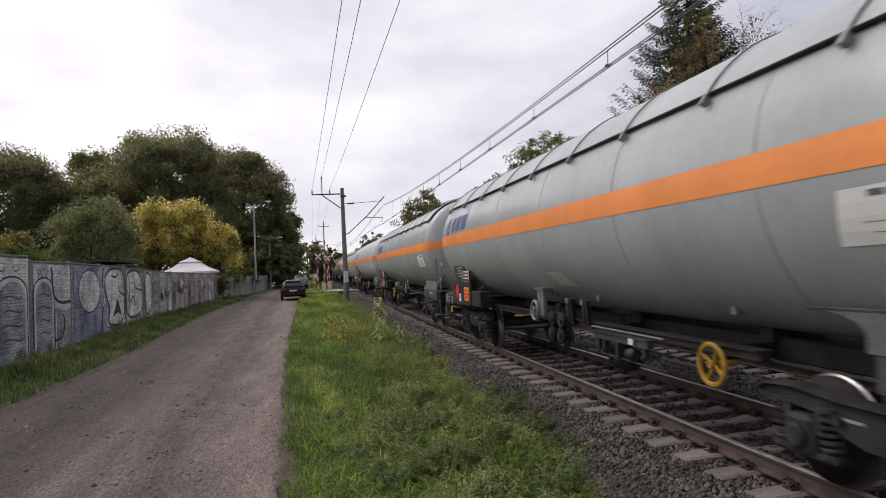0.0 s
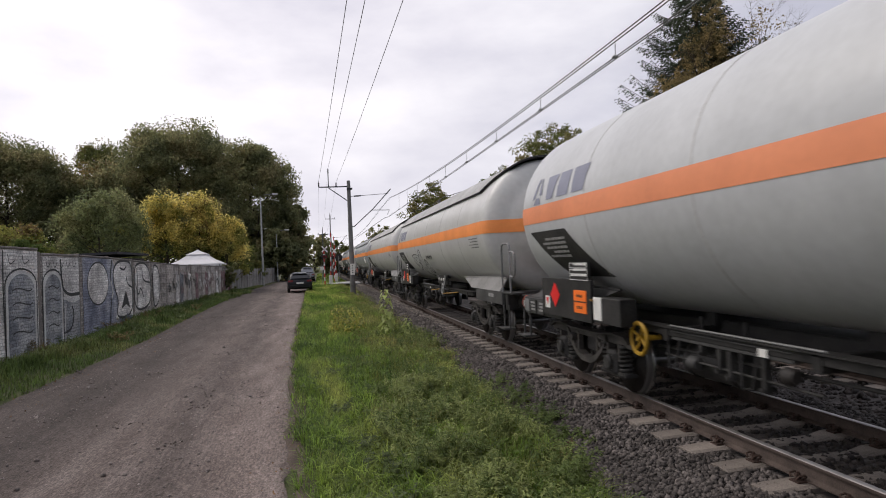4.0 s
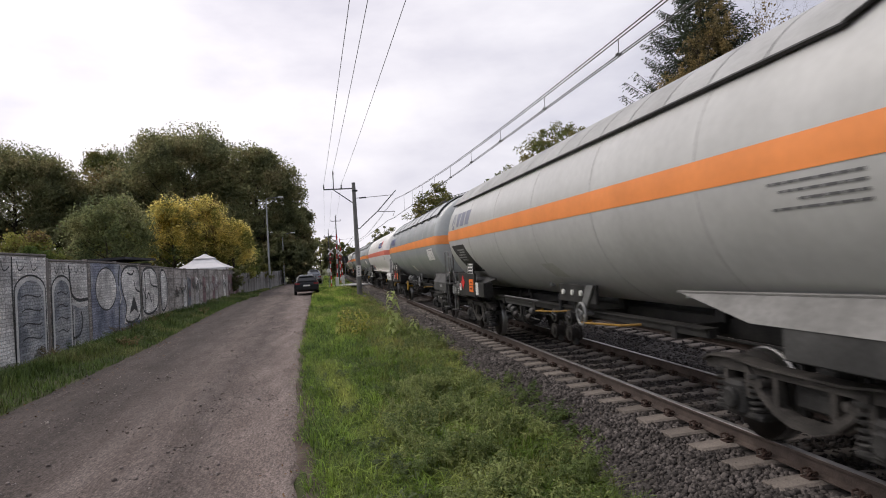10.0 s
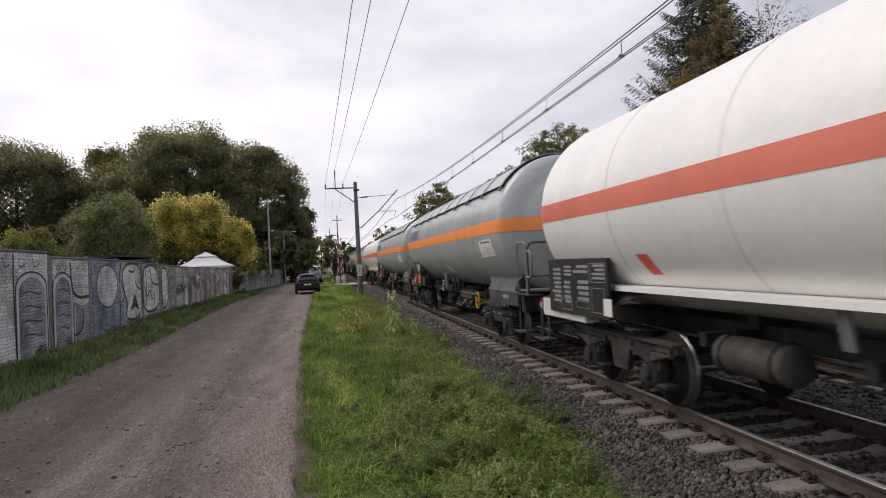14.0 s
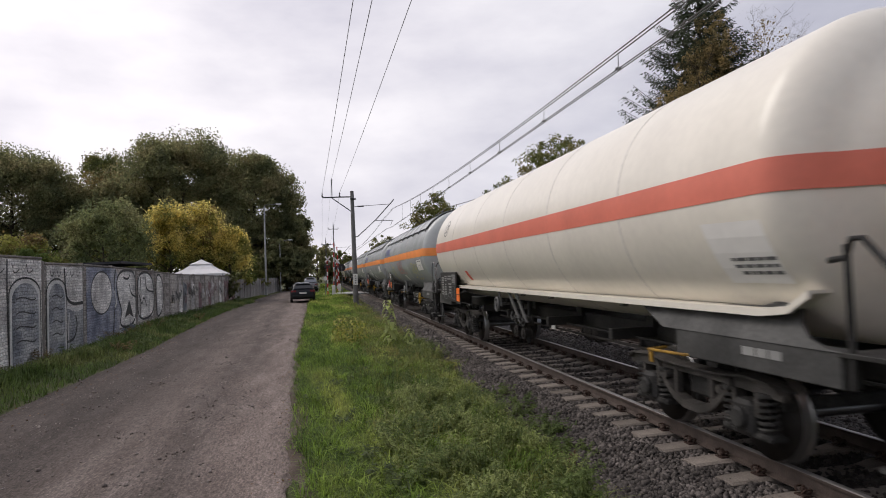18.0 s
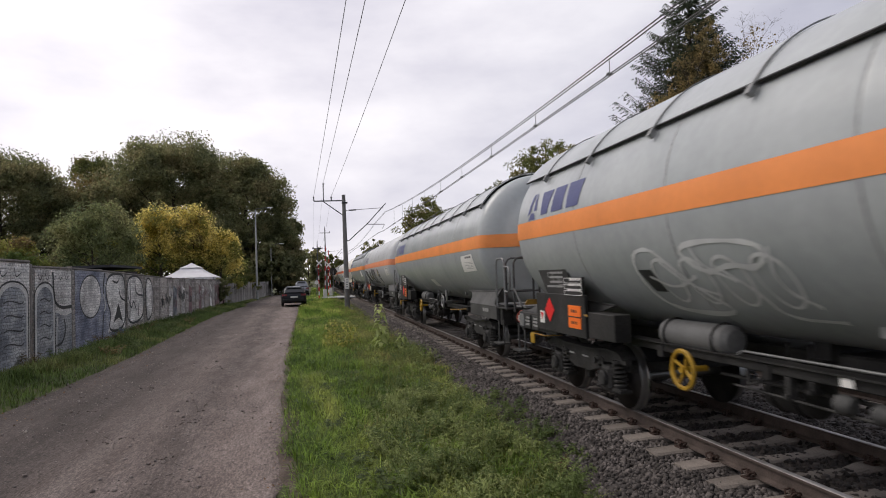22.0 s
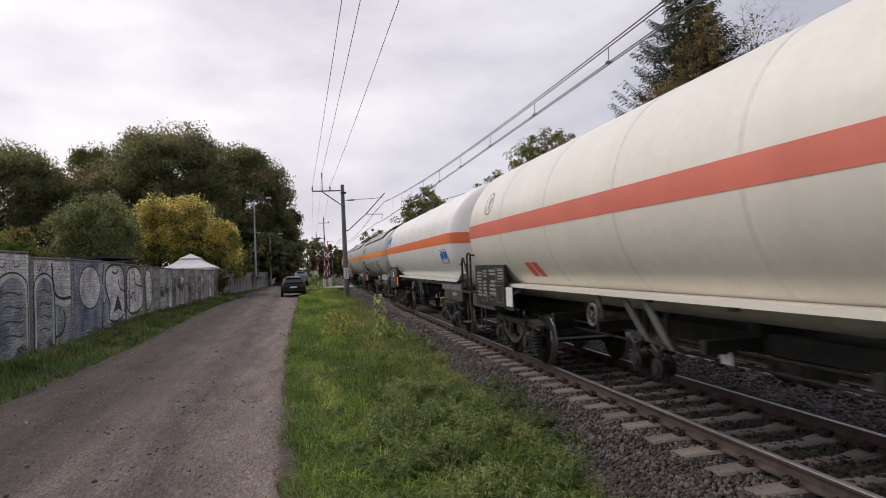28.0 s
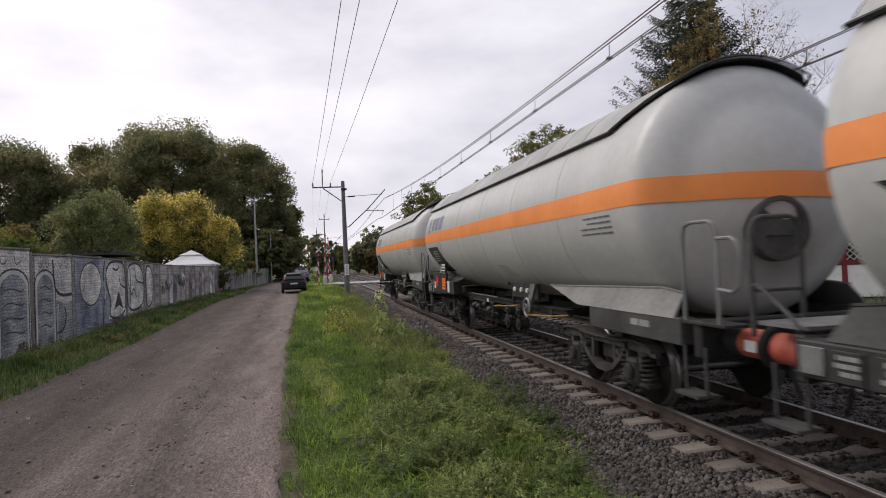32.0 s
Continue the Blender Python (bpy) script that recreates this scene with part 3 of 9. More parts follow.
M["wall_white"] = slab_material("pale_wall_paint", [(0.40, 0.385, 0.37), (0.66, 0.64, 0.615), (0.84, 0.82, 0.79)])
M["wall_grey"] = slab_material("grey_blue_wall_paint", [(0.11, 0.12, 0.14), (0.22, 0.232, 0.252), (0.36, 0.365, 0.37)])
M["wall_red"] = slab_material("faded_red_wall_paint", [(0.20, 0.12, 0.13), (0.32, 0.21, 0.21)])
M["wall_blue"] = slab_material("blue_wall_paint", [(0.13, 0.145, 0.19), (0.25, 0.265, 0.33), (0.40, 0.41, 0.45)])
GLASS = material("dark_glass", two((0.02, 0.022, 0.025)), 2.0, 0.08, spec=0.6)


# ---- building helpers ----
def mesh_of(name, bm, mat, smooth=False):
    me = bpy.data.meshes.new(name)
    bm.to_mesh(me)
    bm.free()
    for m in (mat if isinstance(mat, (list, tuple)) else [mat]):
        me.materials.append(m)
    if smooth:
        me.polygons.foreach_set("use_smooth", [True] * len(me.polygons))
        me.set_sharp_from_angle(angle=radians(38))
    return me


TINY = {"lettering", "stencil", "notice", "plate_bar", "data_strip", "foliage_mass"}


def part(name, bm, mat, parent, label="", smooth=False, m=None):
    """Links a bmesh, or a shared mesh, as one mesh object under a thing or a part."""
    me = bm if isinstance(bm, bpy.types.Mesh) else mesh_of(name, bm, mat, smooth)
    ob = new(name, me)
    ob.parent = parent
    if m is not None:
        ob.matrix_basis = m
    return tagged(ob, label, kind="stuff" if name in TINY else "")


def thing(name, label, category, m=None, group="", kind=""):
    ob = new(name)
    ob.empty_display_size = 0.2
    if m is not None:
        ob.matrix_basis = m
    return tagged(ob, label, category, group, kind)


def solid(name, bm, mat, label, category, m=None, group="", kind="", smooth=False):
    ob = new(name, bm if isinstance(bm, bpy.types.Mesh) else mesh_of(name, bm, mat, smooth))
    if m is not None:
        ob.matrix_basis = m
    return tagged(ob, label, category, group, kind)


def box(bm, x0, x1, y0, y1, z0, z1, bevel=0.0, m=None, mi=0):
    r = bmesh.ops.create_cube(bm, size=1.0)["verts"]
    bmesh.ops.transform(bm, matrix=Matrix.Translation(((x0 + x1) / 2, (y0 + y1) / 2, (z0 + z1) / 2)) @ Matrix.Diagonal((x1 - x0, y1 - y0, z1 - z0, 1)), verts=r)
    if bevel:
        es = list({e for v in r for e in v.link_edges})
        r = bmesh.ops.bevel(bm, geom=es, offset=bevel, segments=1, affect="EDGES", profile=0.5)["verts"]
        r = list({v for v in r})
    if m is not None:
        done = set()
        todo = list(r)
        while todo:
            v = todo.pop()
            if v in done:
                continue
            done.add(v)
            todo += [e.other_vert(v) for e in v.link_edges]
        bmesh.ops.transform(bm, matrix=m, verts=list(done))
    if mi:
        for f in {f for v in r if v.is_valid for f in v.link_faces}:
            f.material_index = mi
    return bm


def rod(bm, a, b, r, r2=None, n=8):
    a, b = Vector(a), Vector(b)
    d = b - a
    q = d.to_track_quat("Z", "Y").to_matrix().to_4x4()
    bmesh.ops.create_cone(bm, cap_ends=True, segments=n, radius1=r, radius2=r if r2 is None else r2, depth=d.length,
                          matrix=Matrix.Translation((a + b) / 2) @ q)
    return bm


def tube(bm, pts, r, n=7):
    """A bent pipe through the points, with mitred joints."""
    pts = [Vector(p) for p in pts]
    rings = []
    for i, p in enumerate(pts):
        d = (pts[min(i + 1, len(pts) - 1)] - pts[max(i - 1, 0)]).normalized()
        u = d.orthogonal().normalized() if i == 0 else (u - d * u.dot(d)).normalized()
        w = d.cross(u)
        rings.append([bm.verts.new(p + (u * math.cos(k * math.tau / n) + w * math.sin(k * math.tau / n)) * r) for k in range(n)])
    for a, b in zip(rings, rings[1:]):
        for k in range(n):
            bm.faces.new((a[k], a[(k + 1) % n], b[(k + 1) % n], b[k]))
    bm.faces.new(rings[0][::-1])
    bm.faces.new(rings[-1])
    return bm


def lathe(bm, profile, n=32, axis="y", at=(0, 0, 0)):
    """Turns (along, radius) pairs round an axis."""
    at = Vector(at)
    rings = []
    for s, r in profile:
        ring = []
        for k in range(n):
            c, d = r * math.cos(k * math.tau / n), r * math.sin(k * math.tau / n)
            v = {"y": (c, s, d), "x": (s, c, d), "z": (c, d, s)}[axis]
            ring.append(bm.verts.new(at + Vector(v)))
        rings.append(ring)
    for a, b in zip(rings, rings[1:]):
        for k in range(n):
            bm.faces.new((a[k], b[k], b[(k + 1) % n], a[(k + 1) % n]))
    for ring, r in ((rings[0], profile[0][1]), (rings[-1], profile[-1][1])):
        if r > 0.001:
            bm.faces.new(ring)
    bmesh.ops.remove_doubles(bm, verts=bm.verts, dist=0.0005)
    bmesh.ops.recalc_face_normals(bm, faces=bm.faces)
    return bm


def plate(bm, pts, depth):
    """A flat outline given as 3D points, thickened by the vector depth."""
    a = [bm.verts.new(Vector(p)) for p in pts]
    b = [bm.verts.new(Vector(p) + Vector(depth)) for p in pts]
    n = len(a)
    bm.faces.new(a)
    bm.faces.new(b[::-1])
    for i in range(n):
        bm.faces.new((a[i], b[i], b[(i + 1) % n], a[(i + 1) % n]))
    bmesh.ops.recalc_face_normals(bm, faces=bm.faces)
    return bm


def pydata(name, verts, faces, mat):
    me = bpy.data.meshes.new(name)
    me.from_pydata(verts, [], faces)
    for m in (mat if isinstance(mat, (list, tuple)) else [mat]):
        me.materials.append(m)
    return me


def quads(name, v, k, mat):
    """A mesh of len(v)/k separate faces of k corners each, from an array of points."""
    v = np.asarray(v, np.float32).reshape(-1, 3)
    n = len(v) // k
    me = bpy.data.meshes.new(name)
    me.vertices.add(len(v))
    me.vertices.foreach_set("co", v.ravel())
    me.loops.add(len(v))
    me.loops.foreach_set("vertex_index", np.arange(len(v), dtype=np.int32))
    me.polygons.add(n)
    me.polygons.foreach_set("loop_start", np.arange(0, len(v), k, dtype=np.int32))
    me.update(calc_edges=True)
    me.materials.append(mat)
    return me


B = bmesh.new

# ---- ground, road, track ----
TRACK_X = 5.167
TRACK2_X = 9.2
ROAD_Z = -0.10


def road_left(y):
    return float(np.interp(y, (20, 23, 30, 44, 64, 90, 110), (-5.32, -5.45, -5.78, -6.25, -6.35, -5.5, -4.6)))


def road_right(y):
    return float(np.interp(y, (4, 6, 9, 15, 23, 52, 90), (-0.26, -0.30, -0.46, -0.66, -0.82, -1.12, -1.25)))


def ground_z(x, y):
    """Height of the bare ground under the grass."""
    bumps = 0.03 * noise.noise((x * 0.8, y * 0.8, 0)) + 0.03 * noise.noise((x * 0.2, y * 0.2, 3))
    if x < road_left(y):
        d = road_left(y) - x
        return -0.13 + 0.10 * math.exp(-((d - 1.0) / 0.7) ** 2) + bumps * min(1, d)
    r = road_right(y)
    if x < r:
        return -0.14 - 0.16 * min(1, max(0, min(x - road_left(y), r - x) - 0.45) / 0.4)
    if x < 2.4:
        return -0.13 - 0.10 * max(0, x) / 2.4 + bumps * min(1, x - r)
    if x < 13.0:
        return -0.46 + 0.02 * bumps
    return -0.42 + bumps * 2


def build_ground():
    xs = sorted({*np.linspace(-600, -40, 12), *np.linspace(-40, -12, 10), *np.arange(-12, 15, 0.3), *np.linspace(15, 60, 16), *np.linspace(60, 700, 12)})
    ys = sorted({*np.linspace(-120, -10, 8), *np.arange(-10, 45, 0.5), *np.linspace(45, 140, 60), *np.linspace(140, 1600, 24)})
    v = [(x, y, ground_z(x, y)) for y in ys for x in xs]
    n = len(xs)
    f = [(j * n + i, j * n + i + 1, (j + 1) * n + i + 1, (j + 1) * n + i) for j in range(len(ys) - 1) for i in range(n - 1)]
    solid("ground", pydata("ground", v, f, M["soil"]), None, "grassy earth beside a dirt lane and railway", "ground", kind="structure")


POTHOLES = ((-3.85, 11.9, 0.55), (-2.05, 10.3, 0.5), (-2.15, 23.6, 0.7), (-3.0, 9.3, 0.8), (-1.95, 8.2, 0.35), (-3.6, 7.3, 0.5), (-2.6, 16.8, 0.6), (-4.4, 9.4, 0.5), (-2.9, 31.0, 0.8))


def road_z(x, y):
    """Height of the lane: worn wheel tracks, shallow potholes and rough patches."""
    u = (x - road_left(y)) / (road_right(y) - road_left(y))
    z = ROAD_Z - 0.020 * math.exp(-((u - 0.50) / 0.10) ** 2) - 0.022 * math.exp(-((u - 0.88) / 0.07) ** 2)
    z += 0.020 * min(0, noise.noise((x * 1.1, y * 0.9, 5)) + 0.30)
    for px, py, r in POTHOLES:
        d = ((x - px) / r) ** 2 + ((y - py) / (r * 1.5)) ** 2
        if d < 6:
            z -= 0.022 * math.exp(-d * 1.6)
    return z + 0.008 * noise.noise((x * 2.2, y * 1.4, 2)) + 0.006 * noise.noise((x * 6.5, y * 5, 6)) + 0.003 * noise.noise((x * 15, y * 13, 8))


def build_road():
    v, f = [], []
    us = np.linspace(0, 1, 56)
    ys = list(np.arange(-12, 3, 0.4)) + list(np.arange(3, 18, 0.08)) + list(np.arange(18, 40, 0.22)) + list(np.arange(40, 130, 1.5))
    for y in ys:
        a, b = road_left(y), road_right(y)
        for u in us:
            edge = 0.16 * noise.noise((u * 3, y * 0.55, 7)) + 0.08 * noise.noise((u * 3, y * 2.4, 9))
            x = a + (b - a) * u + (edge if u in (0.0, 1.0) else 0)
            v.append((x, y, road_z(x, y) - (0.05 if u in (0.0, 1.0) else 0)))
    n = len(us)
    for j in range(len(ys) - 1):
        for i in range(n - 1):
            f.append((j * n + i, j * n + i + 1, (j + 1) * n + i + 1, (j + 1) * n + i))
    me = pydata("road", v, f, M["road"])
    me.polygons.foreach_set("use_smooth", [True] * len(me.polygons))
    solid("road", me, None, "rutted greyish-brown dirt lane with loose stones", "road", kind="structure")


def build_margin():
    """Brown trodden earth where the lane meets the grass."""
    v, f = [], []
    ys = list(np.arange(-6, 40, 0.22))
    for y in ys:
        w = 0.20 + 0.30 * max(0.0, 0.25 + noise.noise((1, y * 0.55, 3)) + 0.5 * noise.noise((4, y * 1.9, 3)))
        for k in range(4):
            x = road_right(y) + 0.22 - w * k / 3
            v.append((x, y, ROAD_Z + (0.010, 0.008, 0.004, -0.04)[k] + 0.006 * noise.noise((x * 6, y * 6, 0))))
    for j in range(len(ys) - 1):
        for i in range(3):
            f.append((j * 4 + i, (j + 1) * 4 + i, (j + 1) * 4 + i + 1, j * 4 + i + 1))
    me = pydata("lane_margin", v, f, M["margin"])
    me.polygons.foreach_set("use_smooth", [True] * len(me.polygons))
    solid("lane_margin", me, None, "ragged strip of brown earth along the lane", "ground", kind="structure")


def build_bed():
    prof = [(2.35, -0.50), (2.75, -0.42), (3.55, -0.26), (3.75, -0.235), (6.6, -0.235), (7.25, -0.30), (7.8, -0.235), (10.6, -0.235), (11.0, -0.27), (12.3, -0.55)]
    v, f = [], []
    ys = list(np.arange(-40, 60, 0.4)) + list(np.arange(60, 420, 6))
    for y in ys:
        for x, z in prof:
            v.append((x + 0.10 * noise.noise((x, y * 0.5, 1)) * (x < 3.4), y, z + 0.025 * noise.noise((x * 2, y * 1.5, 4))))
    n = len(prof)
    for j in range(len(ys) - 1):
        for i in range(n - 1):
            f.append((j * n + i, j * n + i + 1, (j + 1) * n + i + 1, (j + 1) * n + i))
    solid("ballast_bed", pydata("ballast_bed", v, f, M["bed"]), None, "dark crushed-stone ballast under two railway tracks", "ballast", kind="structure")


def rail_section():
    """Half outline of a rail, from the foot up; head at z 0."""
    half = [(0.072, -0.172), (0.072, -0.160), (0.014, -0.140), (0.009, -0.045), (0.035, -0.034), (0.036, -0.008), (0.026, 0.0)]
    return half + [(-x, z) for x, z in reversed(half)]


def sleeper_mesh():
    """A concrete sleeper, sloping down to its ends and slimmer in the middle."""
    bm = B()
    st = [(-1.28, 0.13, -0.185, 0.095), (-1.26, 0.145, -0.180, 0.11), (-0.95, 0.15, -0.168, 0.115), (-0.55, 0.15, -0.172, 0.115), (-0.35, 0.115, -0.205, 0.095),
          (0.35, 0.115, -0.205, 0.095), (0.55, 0.15, -0.172, 0.115), (0.95, 0.15, -0.168, 0.115), (1.26, 0.145, -0.180, 0.11), (1.28, 0.13, -0.185, 0.095)]
    rings = []
    for x, w, z, t in st:
        rings.append([bm.verts.new(p) for p in ((x, -w, -0.34), (x, -w, z - 0.02), (x, -t, z), (x, t, z), (x, w, z - 0.02), (x, w, -0.34))])
    for a, b in zip(rings, rings[1:]):
        for k in range(6):
            bm.faces.new((a[k], a[(k + 1) % 6], b[(k + 1) % 6], b[k]))
    bm.faces.new(rings[0])
    bm.faces.new(rings[-1][::-1])
    bmesh.ops.recalc_face_normals(bm, faces=bm.faces)
    return mesh_of("sleeper", bm, M["sleeper"])


def clip_mesh():
    """A bent spring clip with its bolt and plate."""
    bm = B()
    box(bm, -0.05, 0.05, -0.06, 0.06, -0.175, -0.155)
    rod(bm, (0.0, 0, -0.16), (0.0, 0, -0.075), 0.016, n=6)
    rod(bm, (0.0, 0, -0.115), (0.0, 0, -0.095), 0.03, n=6)
    for s in (-1, 1):
        tube(bm, [(-0.035, s * 0.02, -0.15), (-0.05, s * 0.045, -0.12), (-0.02, s * 0.065, -0.095), (0.035, s * 0.06, -0.10), (0.05, s * 0.035, -0.135)], 0.011, 5)
    return mesh_of("rail_clip", bm, M["clip"])


def build_track(x0, near, name, label):
    track = thing(name, label, "railway track", kind="structure")
    sl, cl = sleeper_mesh(), clip_mesh()
    sec = rail_section()
    for side in (-1, 1):
        cx = x0 + side * 0.7525
        bm = B()
        rings = [[bm.verts.new((cx + x, y, z)) for x, z in sec] for y in (-30, 20, 120, 420)]
        for a, b in zip(rings, rings[1:]):
            for k in range(len(sec)):
                fc = bm.faces.new((a[k], a[(k + 1) % len(sec)], b[(k + 1) % len(sec)], b[k]))
                fc.material_index = 1 if k in (5, 6, 7) else 0
        bm.faces.new(rings[0])
        bmesh.ops.recalc_face_normals(bm, faces=bm.faces)
        part("rail", bm, [M["rail"], M["railtop"]], track, "rusty-sided rail with a worn bright head")
    y, k = 3.94 - 22 * 0.6, 0
    while y < 120:
        m = pose(x0 + random.uniform(-0.015, 0.015), y + random.uniform(-0.015, 0.015), random.uniform(-0.012, 0.002), 0, 0, random.uniform(-0.6, 0.6))
        s = part("sleeper", sl, None, track, m=m)
        if y < (34 if near else 0):
            for rx, d in ((-0.7525, -0.115), (-0.7525, 0.115), (0.7525, -0.115), (0.7525, 0.115)):
                part("rail_clip", cl, None, s, m=pose(rx + d, 0, 0.0, 0, 0, 0 if d > 0 else 180))
        y += 0.6
    return track


# ---- tank wagons ----
AXIS_Z, RADIUS = 2.71, 1.53
SPEED = 10.9
CACHE = {}
WHEELS = {-0.9: [], 0.9: []}


def cached(key, build):
    if key not in CACHE:
        CACHE[key] = build()
    return CACHE[key]


def tank_x(z, off=0.0):
    r = RADIUS + off
    return -math.sqrt(max(0.0, r * r - (z - AXIS_Z) ** 2))


def skin_patch(bm, corners, off, n=6, steps=1):
    """A thin curved patch on the near side of the tank over a four-cornered (y, z) outline."""
    c = [Vector(p) for p in corners]
    grid = []
    for j in range(n + 1):
        a, b = c[0].lerp(c[3], j / n), c[1].lerp(c[2], j / n)
        row = []
        for i in range(steps + 1):
            y, z = a.lerp(b, i / steps)
            row.append(bm.verts.new((tank_x(z, off), y, z)))
        grid.append(row)
    for a, b in zip(grid, grid[1:]):
        for i in range(steps):
            bm.faces.new((a[i], b[i], b[i + 1], a[i + 1]))
    return bm


def skin_stroke(bm, pts, width, off=0.004, closed=False, jitter=0.0, seed=0):
    """A painted line on the near side of the tank through (y, z) points, rounded by subdivision."""
    p = [Vector(q) for q in pts]
    for _ in range(2):
        q = [] if closed else [p[0]]
        n = len(p)
        for i in range(n if closed else n - 1):
            a, b = p[i], p[(i + 1) % n]
            q += [a.lerp(b, 0.25), a.lerp(b, 0.75)]
        p = q if closed else q + [p[-1]]
    rng = random.Random(seed)
    left, right = [], []
    n = len(p)
    for i in range(n):
        a, b = (p[i - 1], p[(i + 1) % n]) if closed else (p[max(0, i - 1)], p[min(n - 1, i + 1)])
        d = (b - a).normalized()
        nrm = Vector((-d.y, d.x)) * width / 2 * (1 + jitter * rng.uniform(-1, 1))
        for lst, s in ((left, 1), (right, -1)):
            y, z = p[i] + nrm * s
            lst.append(bm.verts.new((tank_x(z, off), y, z)))
    for i in range(n if closed else n - 1):
        j = (i + 1) % n
        bm.faces.new((left[i], left[j], right[j], right[i]))
    return bm


def dome_profile(y_tip, y_shoulder, r=RADIUS, knuckle=0.48):
    """Dished end: a shallow crown with a tight rounded knuckle at the rim."""
    way = 1 if y_shoulder > y_tip else -1
    flat = r - knuckle
    crown = abs(y_shoulder - y_tip) - knuckle * 0.82
    out = [(y_tip + way * crown * (k / 8) ** 2, flat * k / 8) for k in range(8)]
    for k in range(9):
        a = radians(18) + (math.pi / 2 - radians(18)) * k / 8
        out.append((y_shoulder - way * knuckle * (1 - 0.0) * math.cos(a) * 0.86, flat + knuckle * (math.sin(a) - math.sin(radians(18))) / (1 - math.sin(radians(18)))))
    return out


def seam_ring(y):
    """A low band round the tank, without end faces."""
    bm = B()
    rings = []
    for d, r in ((-0.013, 0.001), (-0.010, 0.0045), (0.010, 0.0045), (0.013, 0.001)):
        rings.append([bm.verts.new(((RADIUS + r) * math.cos(i * math.tau / 64), y + d, AXIS_Z + (RADIUS + r) * math.sin(i * math.tau / 64))) for i in range(64)])
    for a, b in zip(rings, rings[1:]):
        for i in range(64):
            bm.faces.new((a[i], b[i], b[(i + 1) % 64], a[(i + 1) % 64]))
    bmesh.ops.recalc_face_normals(bm, faces=bm.faces)
    return bm


def build_tank(w, L, k):
    e = k["inset"]
    a = dome_profile(0.47 + e, 1.22 + e)
    b = dome_profile(L - 1.02, L - 1.77)
    rings = []
    for y in np.linspace(1.22 + e, L - 1.77, 7)[1:-1]:
        rings += [(y - 0.06, RADIUS), (y - 0.015, RADIUS), (y - 0.006, RADIUS + 0.002), (y + 0.006, RADIUS + 0.002), (y + 0.015, RADIUS), (y + 0.06, RADIUS)]
    mid = [(1.26 + e, RADIUS)] + rings + [(L - 1.81, RADIUS)]
    tank = part("tank", lathe(B(), a + mid + b[::-1], 64, at=(0, 0, AXIS_Z)), M[k["tank"]], w, smooth=True)
    bm = B()
    prof = [p for p in a if p[1] > 0.2] + [(y, RADIUS) for y in np.linspace(1.22 + e, L - 1.77, 8)[1:-1]] + [p for p in b[::-1] if p[1] > 0.2]
    h, n = 0.145, 0.005
    rows = []
    for j in range(5):
        z = -h + 2 * h * j / 4
        out = lambda y: y + (-0.014 if y < 1.2 + e else 0.014 if y > L - 1.75 else 0)
        near = [(-math.sqrt((r + n) ** 2 - z * z), out(y), AXIS_Z + z) for y, r in prof]
        far = [(-x, y, zz) for x, y, zz in reversed(near)]
        ends = [(0, L - 1.02 + 0.014, AXIS_Z + z), (0, 0.47 + e - 0.014, AXIS_Z + z)]
        rows.append([bm.verts.new(p) for p in near + ends[:1] + far + ends[1:]])
    for p, q in zip(rows, rows[1:]):
        for i in range(len(p)):
            j = (i + 1) % len(p)
            bm.faces.new((p[i], p[j], q[j], q[i]))
    bmesh.ops.recalc_face_normals(bm, faces=bm.faces)
    part("stripe", bm, M[k["stripe"]], tank, k["stripe_label"], smooth=True)
    # grimy circumferential welds
    for y in np.linspace(1.22 + e, L - 1.77, 7)[1:-1]:
        part("weld_seam", seam_ring(y), M["seam_pale" if k["ledge"] else "seam_light" if k["tank"] in ("tank_light", "tank_mid") else "seam"], tank, smooth=True)
    # round manhole cover low on the end
    if k["platform"] or k["logo"] == "blue":
        return tank
    bm = lathe(B(), [(0.52 + e, 0.0), (0.52 + e, 0.28), (0.50 + e, 0.30), (0.46 + e, 0.31), (0.46 + e, 0.36), (0.62 + e, 0.37)], 28, at=(-0.12, 0, 2.22))
    if k["cover_bolts"]:
        for i in range(18):
            an = i * math.tau / 18
            rod(bm, (-0.12 + 0.335 * math.cos(an), 0.40 + e, 2.22 + 0.335 * math.sin(an)), (-0.12 + 0.335 * math.cos(an), 0.47 + e, 2.22 + 0.335 * math.sin(an)), 0.028, n=6)
    part("manhole", bm, M[k["cover"]], tank, "round bolted manhole cover", smooth=True)
    bm = tube(B(), [(-0.26, 0.52 + e, 2.14), (-0.24, 0.46 + e, 2.14), (0.0, 0.46 + e, 2.14), (0.02, 0.52 + e, 2.14)], 0.014)
    part("manhole_handle", bm, M["steel"], tank)
    return tank


def arc_sheet(bm, y0, y1, a0, a1, r0, r1, n=20, y0_top=None):
    """A curved sheet over the tank's top between two angles; y0_top shifts the end at the crown."""
    rows = []
    for i in range(n + 1):
        t = i / n
        an = a0 + (a1 - a0) * t
        e = y0 if y0_top is None else y0 + (y0_top - y0) * min(1.0, min(t, 1 - t) * 4.5)
        c, s = math.cos(an), math.sin(an)
        rows.append([bm.verts.new((-c * r, y, AXIS_Z + s * r)) for y, r in ((e, r1), (y1, r1), (y1, r0), (e, r0))])
    for p, q in zip(rows, rows[1:]):
        for i in range(4):
            bm.faces.new((p[i], p[(i + 1) % 4], q[(i + 1) % 4], q[i]))
    bm.faces.new(rows[0])
    bm.faces.new(rows[-1][::-1])
    bmesh.ops.recalc_face_normals(bm, faces=bm.faces)
    return bm


